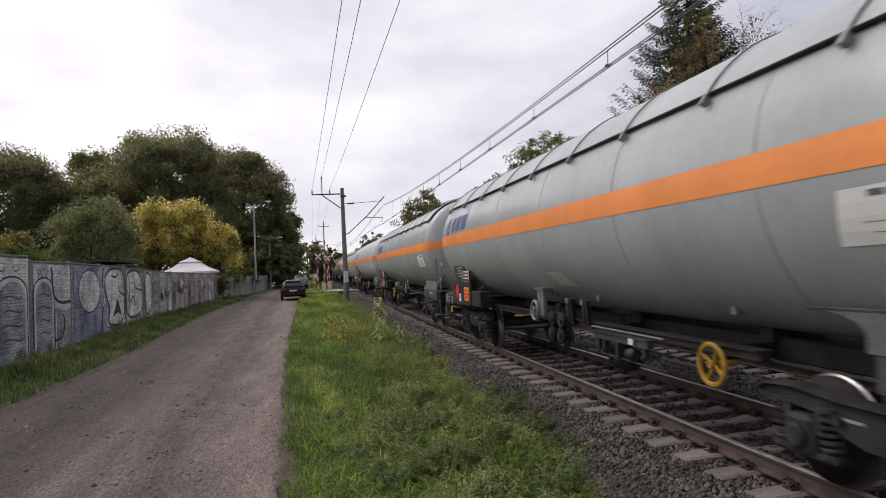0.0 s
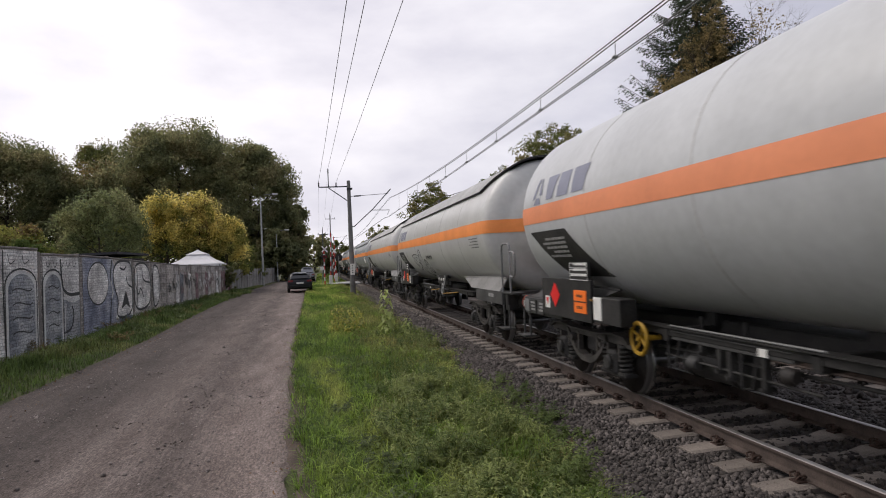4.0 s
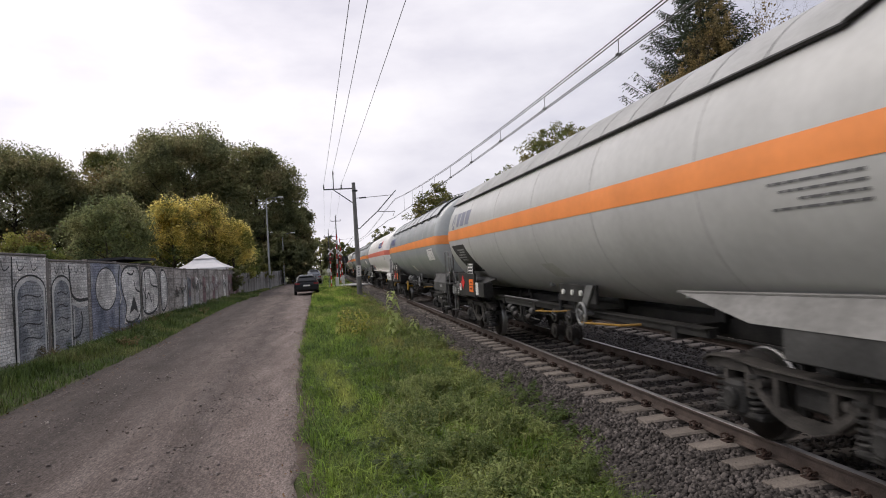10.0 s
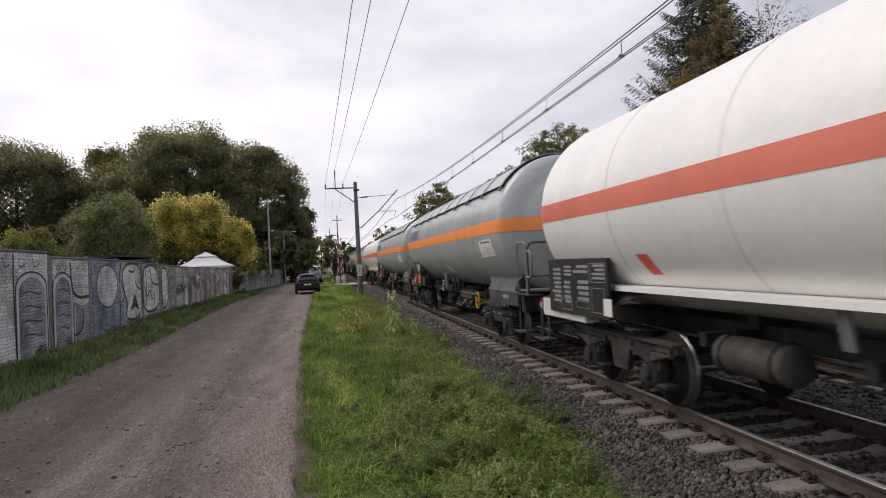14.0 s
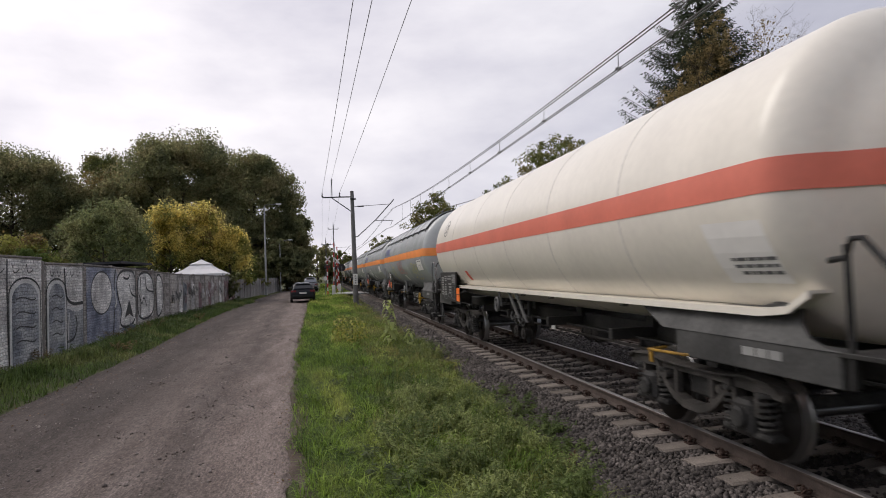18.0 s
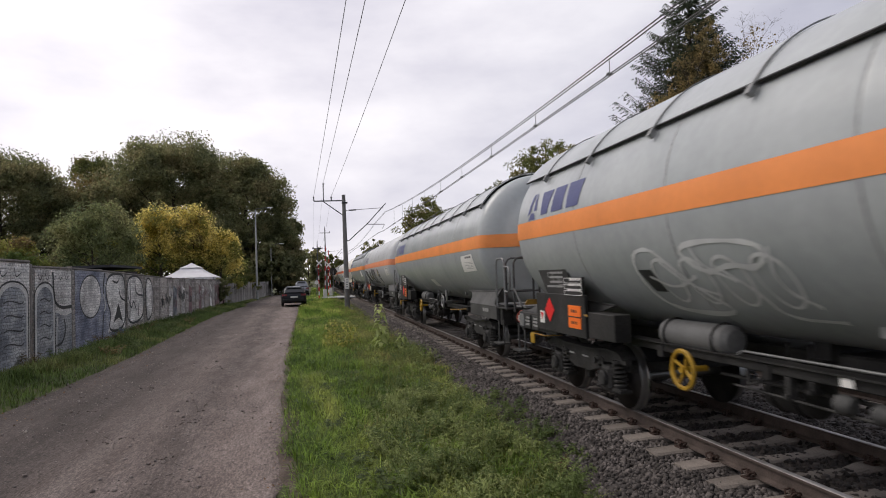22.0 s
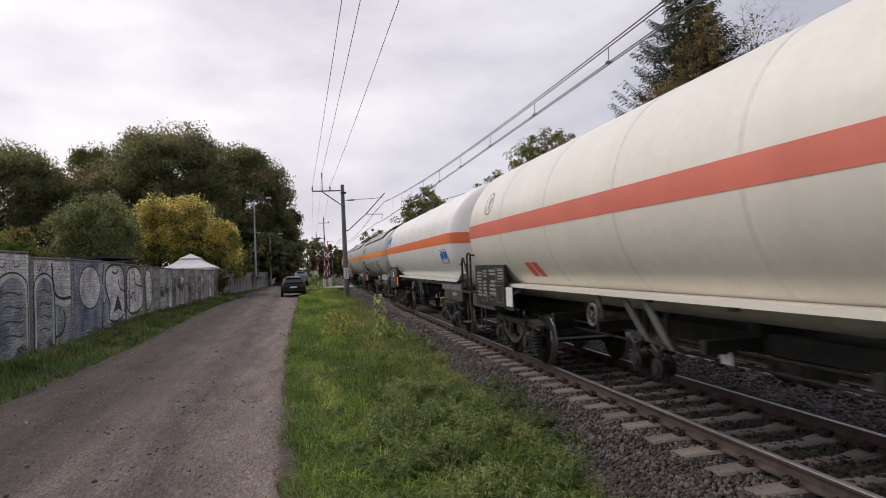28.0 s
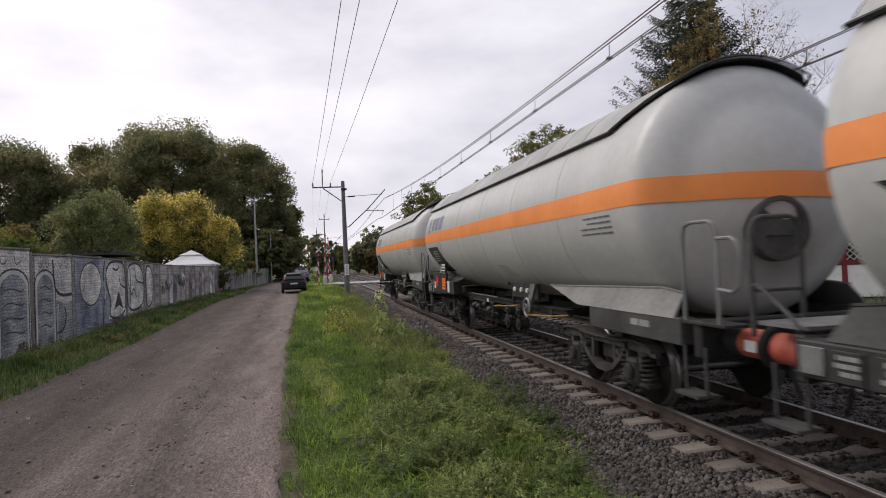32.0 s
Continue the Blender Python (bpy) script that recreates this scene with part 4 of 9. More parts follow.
def build_shield(w, L, k):
    """Sunshade over the tank's top."""
    a0, a1 = radians(35), radians(145)
    r0, r1 = RADIUS + 0.045, RADIUS + 0.055
    if k["shield"] == "straps":
        sh = part("sunshade", arc_sheet(B(), 1.35, L - 1.66, a0, a1, r0, r1), M[k["tank"]], w, smooth=True)
        bm = arc_sheet(B(), 1.33, L - 1.64, a0 - 0.011, a0, r0 - 0.012, r1 + 0.004, 2)
        part("edge_trim", bm, M["black"], sh, "black edge trim")
        y = 1.32
        while y < L - 1.7:
            bm = arc_sheet(B(), y - 0.013, y + 0.013, a0 - 0.075, a1 + 0.075, RADIUS + 0.062, RADIUS + 0.078, 24)
            box(bm, -0.04, 0.03, y - 0.03, y + 0.03, -0.055, 0.045, m=Matrix.Translation((tank_x(3.53, 0.05), 0, 3.53)) @ Matrix.Rotation(0.55, 4, "Y"))
            part("strap", bm, M["galv"], sh, smooth=True)
            y += 1.652
    else:
        sh = part("sunshade", arc_sheet(B(), 2.1, L - 1.66, a0, a1, r0 - 0.02, r0 - 0.005, y0_top=1.0), M["black"], w, smooth=True)
        n = int((L - 3.8) / 0.82)
        d = (L - 1.68 - 2.12) / n
        for i in range(n):
            y = 2.12 + i * d
            bm = arc_sheet(B(), y if i else 2.14, y + d - 0.028, a0 + 0.01, a1 - 0.01, r0, r1, 16, None if i else 1.02)
            part("shade_panel", bm, M["shade"], sh, smooth=True)
        bm = arc_sheet(B(), 2.06, L - 1.64, a0 - 0.012, a0 + 0.004, r0 - 0.02, r1 + 0.008, 2)
        for s in (0, 1):
            pts = []
            for i in range(10):
                t = i / 9 * 0.5
                an = a0 + (a1 - a0) * t
                e = 2.08 + (0.98 - 2.08) * min(1.0, t * 4.5)
                pts.append((-math.cos(an) * (r1 + 0.004) * (1 if s == 0 else -1), e, AXIS_Z + math.sin(an) * (r1 + 0.004)))
            tube(bm, pts, 0.017, 6)
        part("edge_trim", bm, M["black"], sh, "black edge trim")


def side_frame_mesh(shape):
    """A bogie side frame between the axle boxes: a deep cranked plate, or a top bar with an open bowl below it."""
    bm = B()
    top = [(-1.42, 0.76), (-1.30, 0.83), (-0.95, 0.855), (-0.5, 0.81), (0.5, 0.81), (0.95, 0.855), (1.30, 0.83), (1.42, 0.76)]
    if shape == "gull":
        low = [(1.42, 0.69), (1.2, 0.70), (0.76, 0.67), (0.48, 0.53), (0.28, 0.47), (-0.28, 0.47), (-0.48, 0.53), (-0.76, 0.67), (-1.2, 0.70), (-1.42, 0.69)]
        plate(bm, [(-0.05, y, z) for y, z in top + low], (0.08, 0, 0))
    elif shape == "leaf":
        top = [(-1.5, 0.84), (1.5, 0.84)]
        plate(bm, [(-0.05, y, z) for y, z in ((-1.5, 0.84), (1.5, 0.84), (1.5, 0.74), (0.3, 0.72), (0.2, 0.36), (-0.2, 0.36), (-0.3, 0.72), (-1.5, 0.74))], (0.08, 0, 0))
        for d in (-0.9, 0.9):
            for j in range(6):
                box(bm, -0.13, -0.04, d - 0.50 + 0.07 * j, d + 0.50 - 0.07 * j, 0.705 - 0.018 * j, 0.720 - 0.018 * j)
            box(bm, -0.14, -0.02, d - 0.07, d + 0.07, 0.58, 0.74, 0.01)
            for e in (-0.5, 0.5):
                box(bm, -0.11, -0.03, d + e - 0.025, d + e + 0.025, 0.68, 0.80, 0.006)
    else:
        low = [(1.42, 0.69), (1.2, 0.71), (0.6, 0.73), (-0.6, 0.73), (-1.2, 0.71), (-1.42, 0.69)]
        plate(bm, [(-0.05, y, z) for y, z in top + low], (0.08, 0, 0))
        bowl = [(-0.72, 0.78), (-0.56, 0.60), (-0.36, 0.45), (-0.15, 0.38), (0.15, 0.38), (0.36, 0.45), (0.56, 0.60), (0.72, 0.78)]
        for (y0, z0), (y1, z1) in zip(bowl, bowl[1:]):
            plate(bm, [(-0.09, y0, z0 - 0.05), (-0.09, y1, z1 - 0.05), (-0.09, y1, z1 + 0.04), (-0.09, y0, z0 + 0.04)], (0.14, 0, 0))
        for y in (-0.34, 0.34):
            box(bm, -0.06, 0.02, y - 0.03, y + 0.03, 0.46, 0.78)
    for (y0, z0), (y1, z1) in zip(top, top[1:]):
        plate(bm, [(-0.11, y0, z0), (-0.11, y1, z1), (-0.11, y1, z1 + 0.022), (-0.11, y0, z0 + 0.022)], (0.20, 0, 0))
    for s in (-1, 1):
        # horn guides round the axle box
        for e in (-0.17, 0.17):
            box(bm, -0.07, 0.05, s * 0.9 + e - 0.03, s * 0.9 + e + 0.03, 0.48, 0.72, 0.008)
        rod(bm, (-0.10, s * 0.52, 0.66), (0.04, s * 0.52, 0.66), 0.045, n=10)
    return mesh_of("side_frame", bm, M["bogie" if shape == "gull" else "bogie_dusty"])


def frame_stencil_mesh():
    return mesh_of("frame_stencil", box(B(), -0.054, -0.05, -0.11, 0.11, 0.66, 0.685), M["ink_white"])


def axle_box_mesh():
    bm = B()
    box(bm, -0.14, 0.10, -0.15, 0.15, -0.17, 0.17, 0.04)
    lathe(bm, [(-0.20, 0.0), (-0.20, 0.085), (-0.18, 0.11), (-0.12, 0.11)], 14, "x")
    box(bm, -0.1, 0.1, -0.36, 0.36, -0.19, -0.13, 0.015)
    return mesh_of("axle_box", bm, M["bogie"])


def label_mesh():
    return mesh_of("box_label", box(B(), -0.148, -0.143, -0.045, 0.035, -0.04, 0.04), M["signal_white"])


def spring_mesh():
    bm = B()
    pts = []
    for i in range(49):
        an = i / 48 * math.tau * 5.5
        pts.append((0.085 * math.cos(an), 0.085 * math.sin(an), -0.13 + 0.34 * i / 48))
    tube(bm, pts, 0.019, 5)
    rod(bm, (0, 0, 0.21), (0, 0, 0.25), 0.105, n=12)
    rod(bm, (0, 0, -0.17), (0, 0, -0.13), 0.105, n=12)
    return mesh_of("spring", bm, M["bogie"], True)


def bolster_mesh():
    bm = B()
    box(bm, -0.98, 0.98, -0.22, 0.22, 0.48, 0.74, 0.03)
    rod(bm, (0, 0, 0.74), (0, 0, 0.90), 0.24, n=14)
    for s in (-1, 1):
        box(bm, -0.95, 0.95, s * 1.22 - 0.05, s * 1.22 + 0.05, 0.56, 0.68, 0.015)
        box(bm, s * 0.72 - 0.11, s * 0.72 + 0.11, -0.12, 0.12, 0.74, 0.86, 0.02)
    return mesh_of("bogie", bm, M["bogie"])


def wheelset_mesh():
    """Axle and two wheels: dark webs, worn bright treads."""
    bm = B()
    for s in (-1, 1):
        lathe(bm, [(s * 0.68, 0.10), (s * 0.68, 0.40), (s * 0.69, 0.484)], 40, "x")
        lathe(bm, [(s * 0.815, 0.452), (s * 0.812, 0.40), (s * 0.775, 0.385), (s * 0.755, 0.30), (s * 0.765, 0.17), (s * 0.82, 0.14), (s * 0.835, 0.10), (s * 0.835, 0.07)], 40, "x")
    rod(bm, (-1.05, 0, 0), (1.05, 0, 0), 0.075, n=12)
    dark = len(bm.faces)
    for s in (-1, 1):
        lathe(bm, [(s * 0.69, 0.484), (s * 0.715, 0.485), (s * 0.73, 0.465), (s * 0.80, 0.458), (s * 0.815, 0.452)], 40, "x")
    bm.faces.ensure_lookup_table()
    for fc in bm.faces[dark:]:
        fc.material_index = 1
    return mesh_of("wheelset", bm, [M["wheel"], M["tread"]], True)


def brake_block_mesh():
    bm = B()
    box(bm, -0.06, 0.06, -0.05, 0.05, -0.17, 0.17, 0.02)
    box(bm, -0.02, 0.02, -0.03, 0.03, 0.1, 0.42, 0.005)
    return mesh_of("brake_block", bm, M["bogie"])


def build_bogie(w, yb, shape):
    bogie = part("bogie", cached("bolster", bolster_mesh), None, w, "dusty dark steel two-axle bogie", m=pose(0, yb, 0))
    for s in (-1, 1):
        turn = 0 if s < 0 else 180
        part("side_frame", cached(("side", shape), lambda: side_frame_mesh(shape)), None, bogie, m=pose(s * 1.02, 0, 0, 0, 0, turn))
        if shape == "gull":
            for e in (-0.12, 0.40):
                part("frame_stencil", cached("stencil", frame_stencil_mesh), None, bogie, "pale stencilled marks", m=pose(s * 1.02, e, 0, 0, 0, turn))
        for d in (-0.9, 0.9):
            part("axle_box", cached("box", axle_box_mesh), None, bogie, m=pose(s * 1.0, d, 0.46, 0, 0, turn))
            for e in (0.40, 0.52):
                part("box_label", cached("boxlabel", label_mesh), None, bogie, "white stencil", m=pose(s * 1.0, d, e, 0, 0, turn))
            for e in (-0.26, 0.26) if shape != "leaf" else ():
                part("spring", cached("spring", spring_mesh), None, bogie, m=pose(s * 1.02, d + e, 0.48))
            part("brake_block", cached("block", brake_block_mesh), None, bogie, m=pose(s * 0.76, d * 1.0 - math.copysign(0.53, d), 0.42))
    for d in (-0.9, 0.9):
        WHEELS[d].append(part("wheelset", cached("wheelset", wheelset_mesh), None, bogie, m=pose(0, d, 0.46)))


def buffer_mesh():
    """A sleeve buffer; its head touches y = 0."""
    bm = B()
    rod(bm, (0, 0.66, 0), (0, 0.62, 0), 0.19, n=16)
    rod(bm, (0, 0.64, 0), (0, 0.40, 0), 0.165, 0.155, 16)
    for an in (45, 135, 225, 315):
        c, s = 0.17 * math.cos(radians(an)), 0.17 * math.sin(radians(an))
        rod(bm, (c, 0.62, s), (c, 0.59, s), 0.02, n=6)
    return mesh_of("buffer", bm, M["black"], True)


def buffer_disc_mesh():
    return mesh_of("buffer_disc", lathe(B(), [(0.05, 0.0), (0.05, 0.19), (0.035, 0.21), (0.012, 0.205), (0.004, 0.0)], 20), M["black"], True)


def buffer_head_mesh():
    return mesh_of("buffer_plunger", rod(B(), (0, 0.42, 0), (0, 0.045, 0), 0.148, n=18), M["buffer_red"], True)


def buffer_mark_mesh():
    return mesh_of("buffer_mark", box(B(), -0.152, -0.146, 0.12, 0.28, -0.06, 0.05), M["sign_white"])


def build_end(w, y, way):
    """Buffers, headstock and hook at one end; way is 1 where the wagon lies at greater y."""
    turn = 0 if way > 0 else 180
    bm = B()
    box(bm, -1.26, 1.26, 0.64, 0.78, 0.88, 1.28, 0.02)
    box(bm, -0.16, 0.16, 0.50, 0.66, 0.95, 1.20, 0.02)
    part("headstock", bm, M["black"], w, m=pose(0, y, 0, 0, 0, turn))
    for x in (-0.875, 0.875):
        bu = part("buffer", cached("buffer", buffer_mesh), None, w, m=pose(x, y, 1.06, 0, 0, turn))
        part("buffer_plunger", cached("bhead", buffer_head_mesh), None, bu, "red-painted buffer plunger")
        part("buffer_disc", cached("bdisc", buffer_disc_mesh), None, bu, "dark buffer head")
        part("buffer_mark", cached("bmark", buffer_mark_mesh), None, bu, m=pose(0, 0, 0, 0, 0, turn and 0))
    bm = B()
    tube(bm, [(0, 0.60, 1.06), (0, 0.35, 1.06), (0, 0.18, 1.08), (0, 0.10, 1.16), (0, 0.18, 1.21)], 0.045)
    for s in (-1, 1):
        tube(bm, [(s * 0.05, 0.25, 1.05), (s * 0.06, 0.12, 0.85), (s * 0.05, 0.10, 0.66)], 0.022)
    part("coupling", bm, M["bogie"], w, m=pose(0, y, 0, 0, 0, turn))
    for x, z in ((-0.45, 0.92), (0.45, 0.92)):
        bm = tube(B(), [(x, 0.66, z), (x, 0.46, z), (x * 0.95, 0.36, 0.72), (x * 0.9, 0.30, 0.52), (x * 0.8, 0.22, 0.44)], 0.026)
        part("brake_hose", bm, M["black"], w, m=pose(0, y, 0, 0, 0, turn))


def skirt_mesh(shape, s):
    """Saddle plate that flares from the solebar up to the tank, its ends cut in hollow curves."""
    top = {"arch": [(0.84, 1.75), (1.0, 1.67), (1.2, 1.60), (1.6, 1.575), (3.75, 1.55)],
           "tip": [(0.95, 1.66), (1.15, 1.60), (1.6, 1.565), (4.3, 1.53)],
           "wedge": [(0.86, 1.54), (1.30, 1.58), (4.80, 1.50)],
           "deep": [(1.30, 1.66), (1.75, 1.56), (4.0, 1.50)]}[shape]
    rest = {"arch": [(3.42, 1.52), (3.22, 1.47), (3.09, 1.40), (3.03, 1.32), (3.0, 1.27), (0.62, 1.27), (0.88, 1.31), (1.0, 1.40), (1.03, 1.50), (0.98, 1.61)],
            "tip": [(3.2, 1.27), (0.62, 1.27), (0.9, 1.33), (1.0, 1.45), (1.0, 1.56)],
            "wedge": [(3.35, 1.27), (0.78, 1.27)],
            "deep": [(3.2, 1.27), (0.50, 1.27), (0.80, 1.285), (1.02, 1.34), (1.18, 1.44), (1.26, 1.55)]}[shape]
    def at(y, z, d=0.0):
        return (s * (1.27 + d - (z - 1.27) * 0.72), y, z)
    bm = plate(B(), [at(y, z) for y, z in top + rest], (s * 0.03, 0, 0))
    for a, b in zip(top, top[1:]):
        tube(bm, [at(*a, 0.03), at(*b, 0.03)], 0.018, 6)
    return bm


def lettering(bm, x, y0, y1, z0, z1, rows, seed, h=0.6, gap=0.25):
    """Rows of small bars that stand for writing too small to read."""
    rng = random.Random(seed)
    step = (z1 - z0) / rows
    for r in range(rows):
        y, top = y0, z1 - r * step
        end = y0 + (y1 - y0) * rng.uniform(0.65, 1.0)
        while y < end:
            ln = min(rng.uniform(0.8, 3.0) * step * h, end - y)
            if ln > 0.01:
                box(bm, x - 0.004, x, y, y + ln, top - step * h, top)
            y += ln + step * gap
    return bm


def outline(bm, x, y0, y1, z0, z1, t=0.008):
    """Four thin bars round a rectangle on a board."""
    for a, b, c, d in ((y0, y1, z0, z0 + t), (y0, y1, z1 - t, z1), (y0, y0 + t, z0 + t, z1 - t), (y1 - t, y1, z0 + t, z1 - t)):
        box(bm, x - 0.004, x, a, b, c, d)
    return bm


def skin_lettering(bm, y0, y1, z0, z1, rows, seed, off=0.007, h=0.55):
    rng = random.Random(seed)
    step = (z1 - z0) / rows
    for r in range(rows):
        y, top = y0, z1 - r * step
        end = y0 + (y1 - y0) * rng.uniform(0.6, 1.0)
        while y < end:
            ln = min(rng.uniform(0.9, 2.6) * step, end - y)
            if ln > 0.012:
                skin_patch(bm, [(y, top - step * h), (y + ln, top - step * h), (y + ln, top), (y, top)], off, 2)
            y += ln + step * 0.3
    return bm


def build_wheel_valve(w, x, y, z, r, mat, name="handwheel"):
    bm = B()
    ring = [(x, y + r * math.cos(i * math.tau / 24), z + r * math.sin(i * math.tau / 24)) for i in range(25)]
    tube(bm, ring, 0.028, 6)
    for i in range(4):
        an = i * math.tau / 4 + 0.5
        rod(bm, (x + 0.03, y, z), (x, y + r * math.cos(an), z + r * math.sin(an)), 0.02, n=6)
    rod(bm, (x - 0.03, y, z), (x + 0.30, y, z), 0.035, n=10)
    part(name, bm, M[mat], w, smooth=True)


def pipe_part(name, pts, r, mat, w, label=""):
    return part(name, tube(B(), pts, r, 8), M[mat], w, label, smooth=True)


def hoop(y0, y1, x, z0, z1, r=0.10):
    """An upright hoop of pipe, rounded at the top."""
    return [(x, y0, z0), (x, y0, z1 - r), (x, y0 + r * 0.3 * (1 if y1 > y0 else -1), z1 - r * 0.3), (x, y0 + r * (1 if y1 > y0 else -1), z1),
            (x, y1 - r * (1 if y1 > y0 else -1), z1), (x, y1 - r * 0.3 * (1 if y1 > y0 else -1), z1 - r * 0.3), (x, y1, z1 - r), (x, y1, z0)]


def build_steps(w, y, x, m):
    """Pipe-framed boarding steps below the headstock."""
    for e in (0.0, 0.36):
        part("step_hanger", tube(B(), [(x, y + e, 1.0), (x, y + e, 0.52)], 0.02, 6), M["frame_grey"], w)
    for z in (0.50,):
        bm = B()
        box(bm, x - 0.13, x + 0.12, y - 0.03, y + 0.39, z - 0.015, z + 0.015)
        part("step", bm, M[m], w, "worn steel tread")


def build_platform(w, L, y_end, way, full):
    """Brakeman's platform with railings over one end."""
    def yy(v):
        return y_end + way * v
    bm = B()
    box(bm, -1.2, 1.2, min(yy(0.12), yy(0.72)), max(yy(0.12), yy(0.72)), 1.31, 1.345)
    part("platform", bm, M["galv"], w, "pale steel grating")
    xs = ((-1.22, -0.62), (-0.3, 0.3), (0.62, 1.22)) if full else ((-1.22, -0.68), (0.68, 1.22))
    for i, (a, b) in enumerate(xs):
        c = yy(0.10)
        pts = [(a, c, 1.2), (a, c, 2.18), (a + 0.05, c, 2.27), (a + 0.12, c, 2.3), (b - 0.12, c, 2.3), (b - 0.05, c, 2.27), (b, c, 2.18), (b, c, 1.2)]
        pipe_part("railing", pts, 0.024, "frame_grey", w)
        pipe_part("knee_rail", [(a, c, 1.62), (b, c, 1.62)], 0.018, "frame_grey", w)
    pipe_part("handrail", [(-1.22, yy(0.10), 1.66), (-1.26, yy(0.22), 1.68), (-1.28, yy(0.60), 1.45), (-1.28, yy(0.74), 1.32)], 0.02, "frame_grey", w)


def build_ladder(w, style):
    """Grab rails and ladder at the end of the near and far side."""
    for s in (-1, 1):
        x = s * 1.29
        if style == "hoops":
            pipe_part("grab_rail", hoop(0.55, -0.02, x, 1.27, 2.30, 0.13), 0.021, "galv", w)
            pipe_part("grab_rail", [(x, -0.02, 1.62), (x, -0.24, 1.60), (x, -0.33, 1.66), (x, -0.36, 1.74), (x, -0.36, 1.98), (x, -0.33, 2.07), (x, -0.24, 2.12), (x, -0.02, 2.12)], 0.021, "galv", w)
            part("rail_foot", box(B(), min(x, s * 1.0), max(x, s * 1.0), -0.10, 0.62, 1.235, 1.27, 0.006), M["frame_dark"], w)
        else:
            pipe_part("grab_rail", [(x, 0.55, 2.1), (x, 0.55, 1.0)], 0.026, "black", w)
            pipe_part("grab_rail", [(x, 0.72, 1.98), (x, 0.56, 2.0), (x, 0.50, 2.14), (x, 0.40, 2.14), (x, -0.10, 1.62), (x, -0.26, 1.40)], 0.026, "black", w)
            pipe_part("grab_rail", hoop(0.0, -0.34, x, 1.28, 2.25), 0.026, "black", w)
            pipe_part("grab_rail", [(x, -0.34, 2.2), (s * 0.6, -0.34, 2.2), (s * 0.55, -0.34, 1.3)], 0.024, "black", w)
            part("end_deck", box(B(), min(s * 1.32, s * 0.5), max(s * 1.32, s * 0.5), -0.40, 0.66, 1.24, 1.28, 0.005), M["black"], w)
        build_steps(w, -0.1 if style == "bent" else 0.3, s * 1.24, "frame_grey")


def build_signs(w, L, k, seed):
    """Dark board with plates and markings at the other end of the near side."""
    x = -1.385
    if k["board"] == "wide":
        bm = box(B(), x, x + 0.05, L - 3.85, L - 1.55, 1.08, 1.95, 0.006)
        board = part("board", bm, M["black"], w, "black board with rows of small markings")
        bm = B()
        for i, (a, b, c, d, r) in enumerate([(-3.75, -3.30, 1.62, 1.86, 4), (-3.2, -2.6, 1.70, 1.85, 2), (-3.2, -2.75, 1.28, 1.62, 4), (-2.55, -2.15, 1.66, 1.84, 3), (-2.5, -2.2, 1.22, 1.60, 5), (-2.1, -1.7, 1.22, 1.80, 8)]):
            lettering(bm, x - 0.002, L + a, L + b, c, d, r, seed + i)
        for a, b, c, d in ((-3.78, -3.26, 1.60, 1.88), (-3.2, -2.72, 1.20, 1.30), (-2.55, -2.1, 1.14, 1.32), (-3.72, -3.3, 1.16, 1.52)):
            outline(bm, x - 0.002, L + a, L + b, c, d)
        part("lettering", bm, M["ink_white"], board)
        if seed == 800:
            part("warning_plate", box(B(), x - 0.01, x - 0.001, L - 3.95, L - 3.70, 1.14, 1.38), M["sign_white"], w)
            return
        bm = box(B(), x - 0.012, x, L - 4.35, L - 3.95, 1.12, 1.50, 0.004)
        bm2 = box(B(), x, x + 0.03, L - 4.4, L - 3.85, 1.05, 1.2)
        part("bracket", bm2, M["black"], w)
        if seed == 1700:
            part("blank_plate", bm, M["sign_white"], w, "blank white plate")
            return
        op = part("hazard_plate", bm, M["sign_orange"], w, "orange hazard plate")
        part("plate_bar", box(B(), x - 0.016, x - 0.011, L - 4.35, L - 3.95, 1.305, 1.322), M["ink"], op)
        if k["diamond"]:
            part("warning_plate", box(B(), x - 0.01, x - 0.001, L - 2.95, L - 2.68, 1.50, 1.72), M["sign_white"], w)
        return
    bm = box(B(), x, x + 0.05, L - 4.12, L - 2.15, 1.02, 1.64, 0.006)
    board = part("board", bm, M["black"], w, "black board under the tank's end")
    bm = box(B(), x - 0.01, x - 0.001, L - 3.98, L - 3.53, 1.14, 1.48, 0.004)
    op = part("hazard_plate", bm, M["sign_orange"], w, "orange hazard plate")
    bm = box(B(), x - 0.015, x - 0.009, L - 3.98, L - 3.53, 1.302, 1.318)
    for z in (1.395, 1.225):
        for j in range(3):
            box(bm, x - 0.0135, x - 0.009, L - 3.84 + 0.075 * j, L - 3.80 + 0.075 * j, z - 0.02, z + 0.02)
    part("plate_bar", bm, M["ink"], op)
    yd, zd, h = L - (3.18 if seed == 1400 else 2.76), 1.37, 0.20
    bm = plate(B(), [(x - 0.001, yd - h, zd), (x - 0.001, yd, zd - h), (x - 0.001, yd + h, zd), (x - 0.001, yd, zd + h)], (-0.008, 0, 0))
    part("hazard_diamond", bm, M["sign_red"], w, "red flammable-gas diamond")
    d, zw = {0: (3.03, 1.10), 100: (3.03, 1.10), 500: (2.40, 1.20), 1000: (2.62, 1.06), 1400: (2.38, 1.38)}.get(seed, (2.42, 1.14))
    yw = L - d
    sg = part("warning_plate", box(B(), x - 0.009, x - 0.001, yw - 0.10, yw + 0.10, zw, zw + 0.20), M["sign_white"], w)
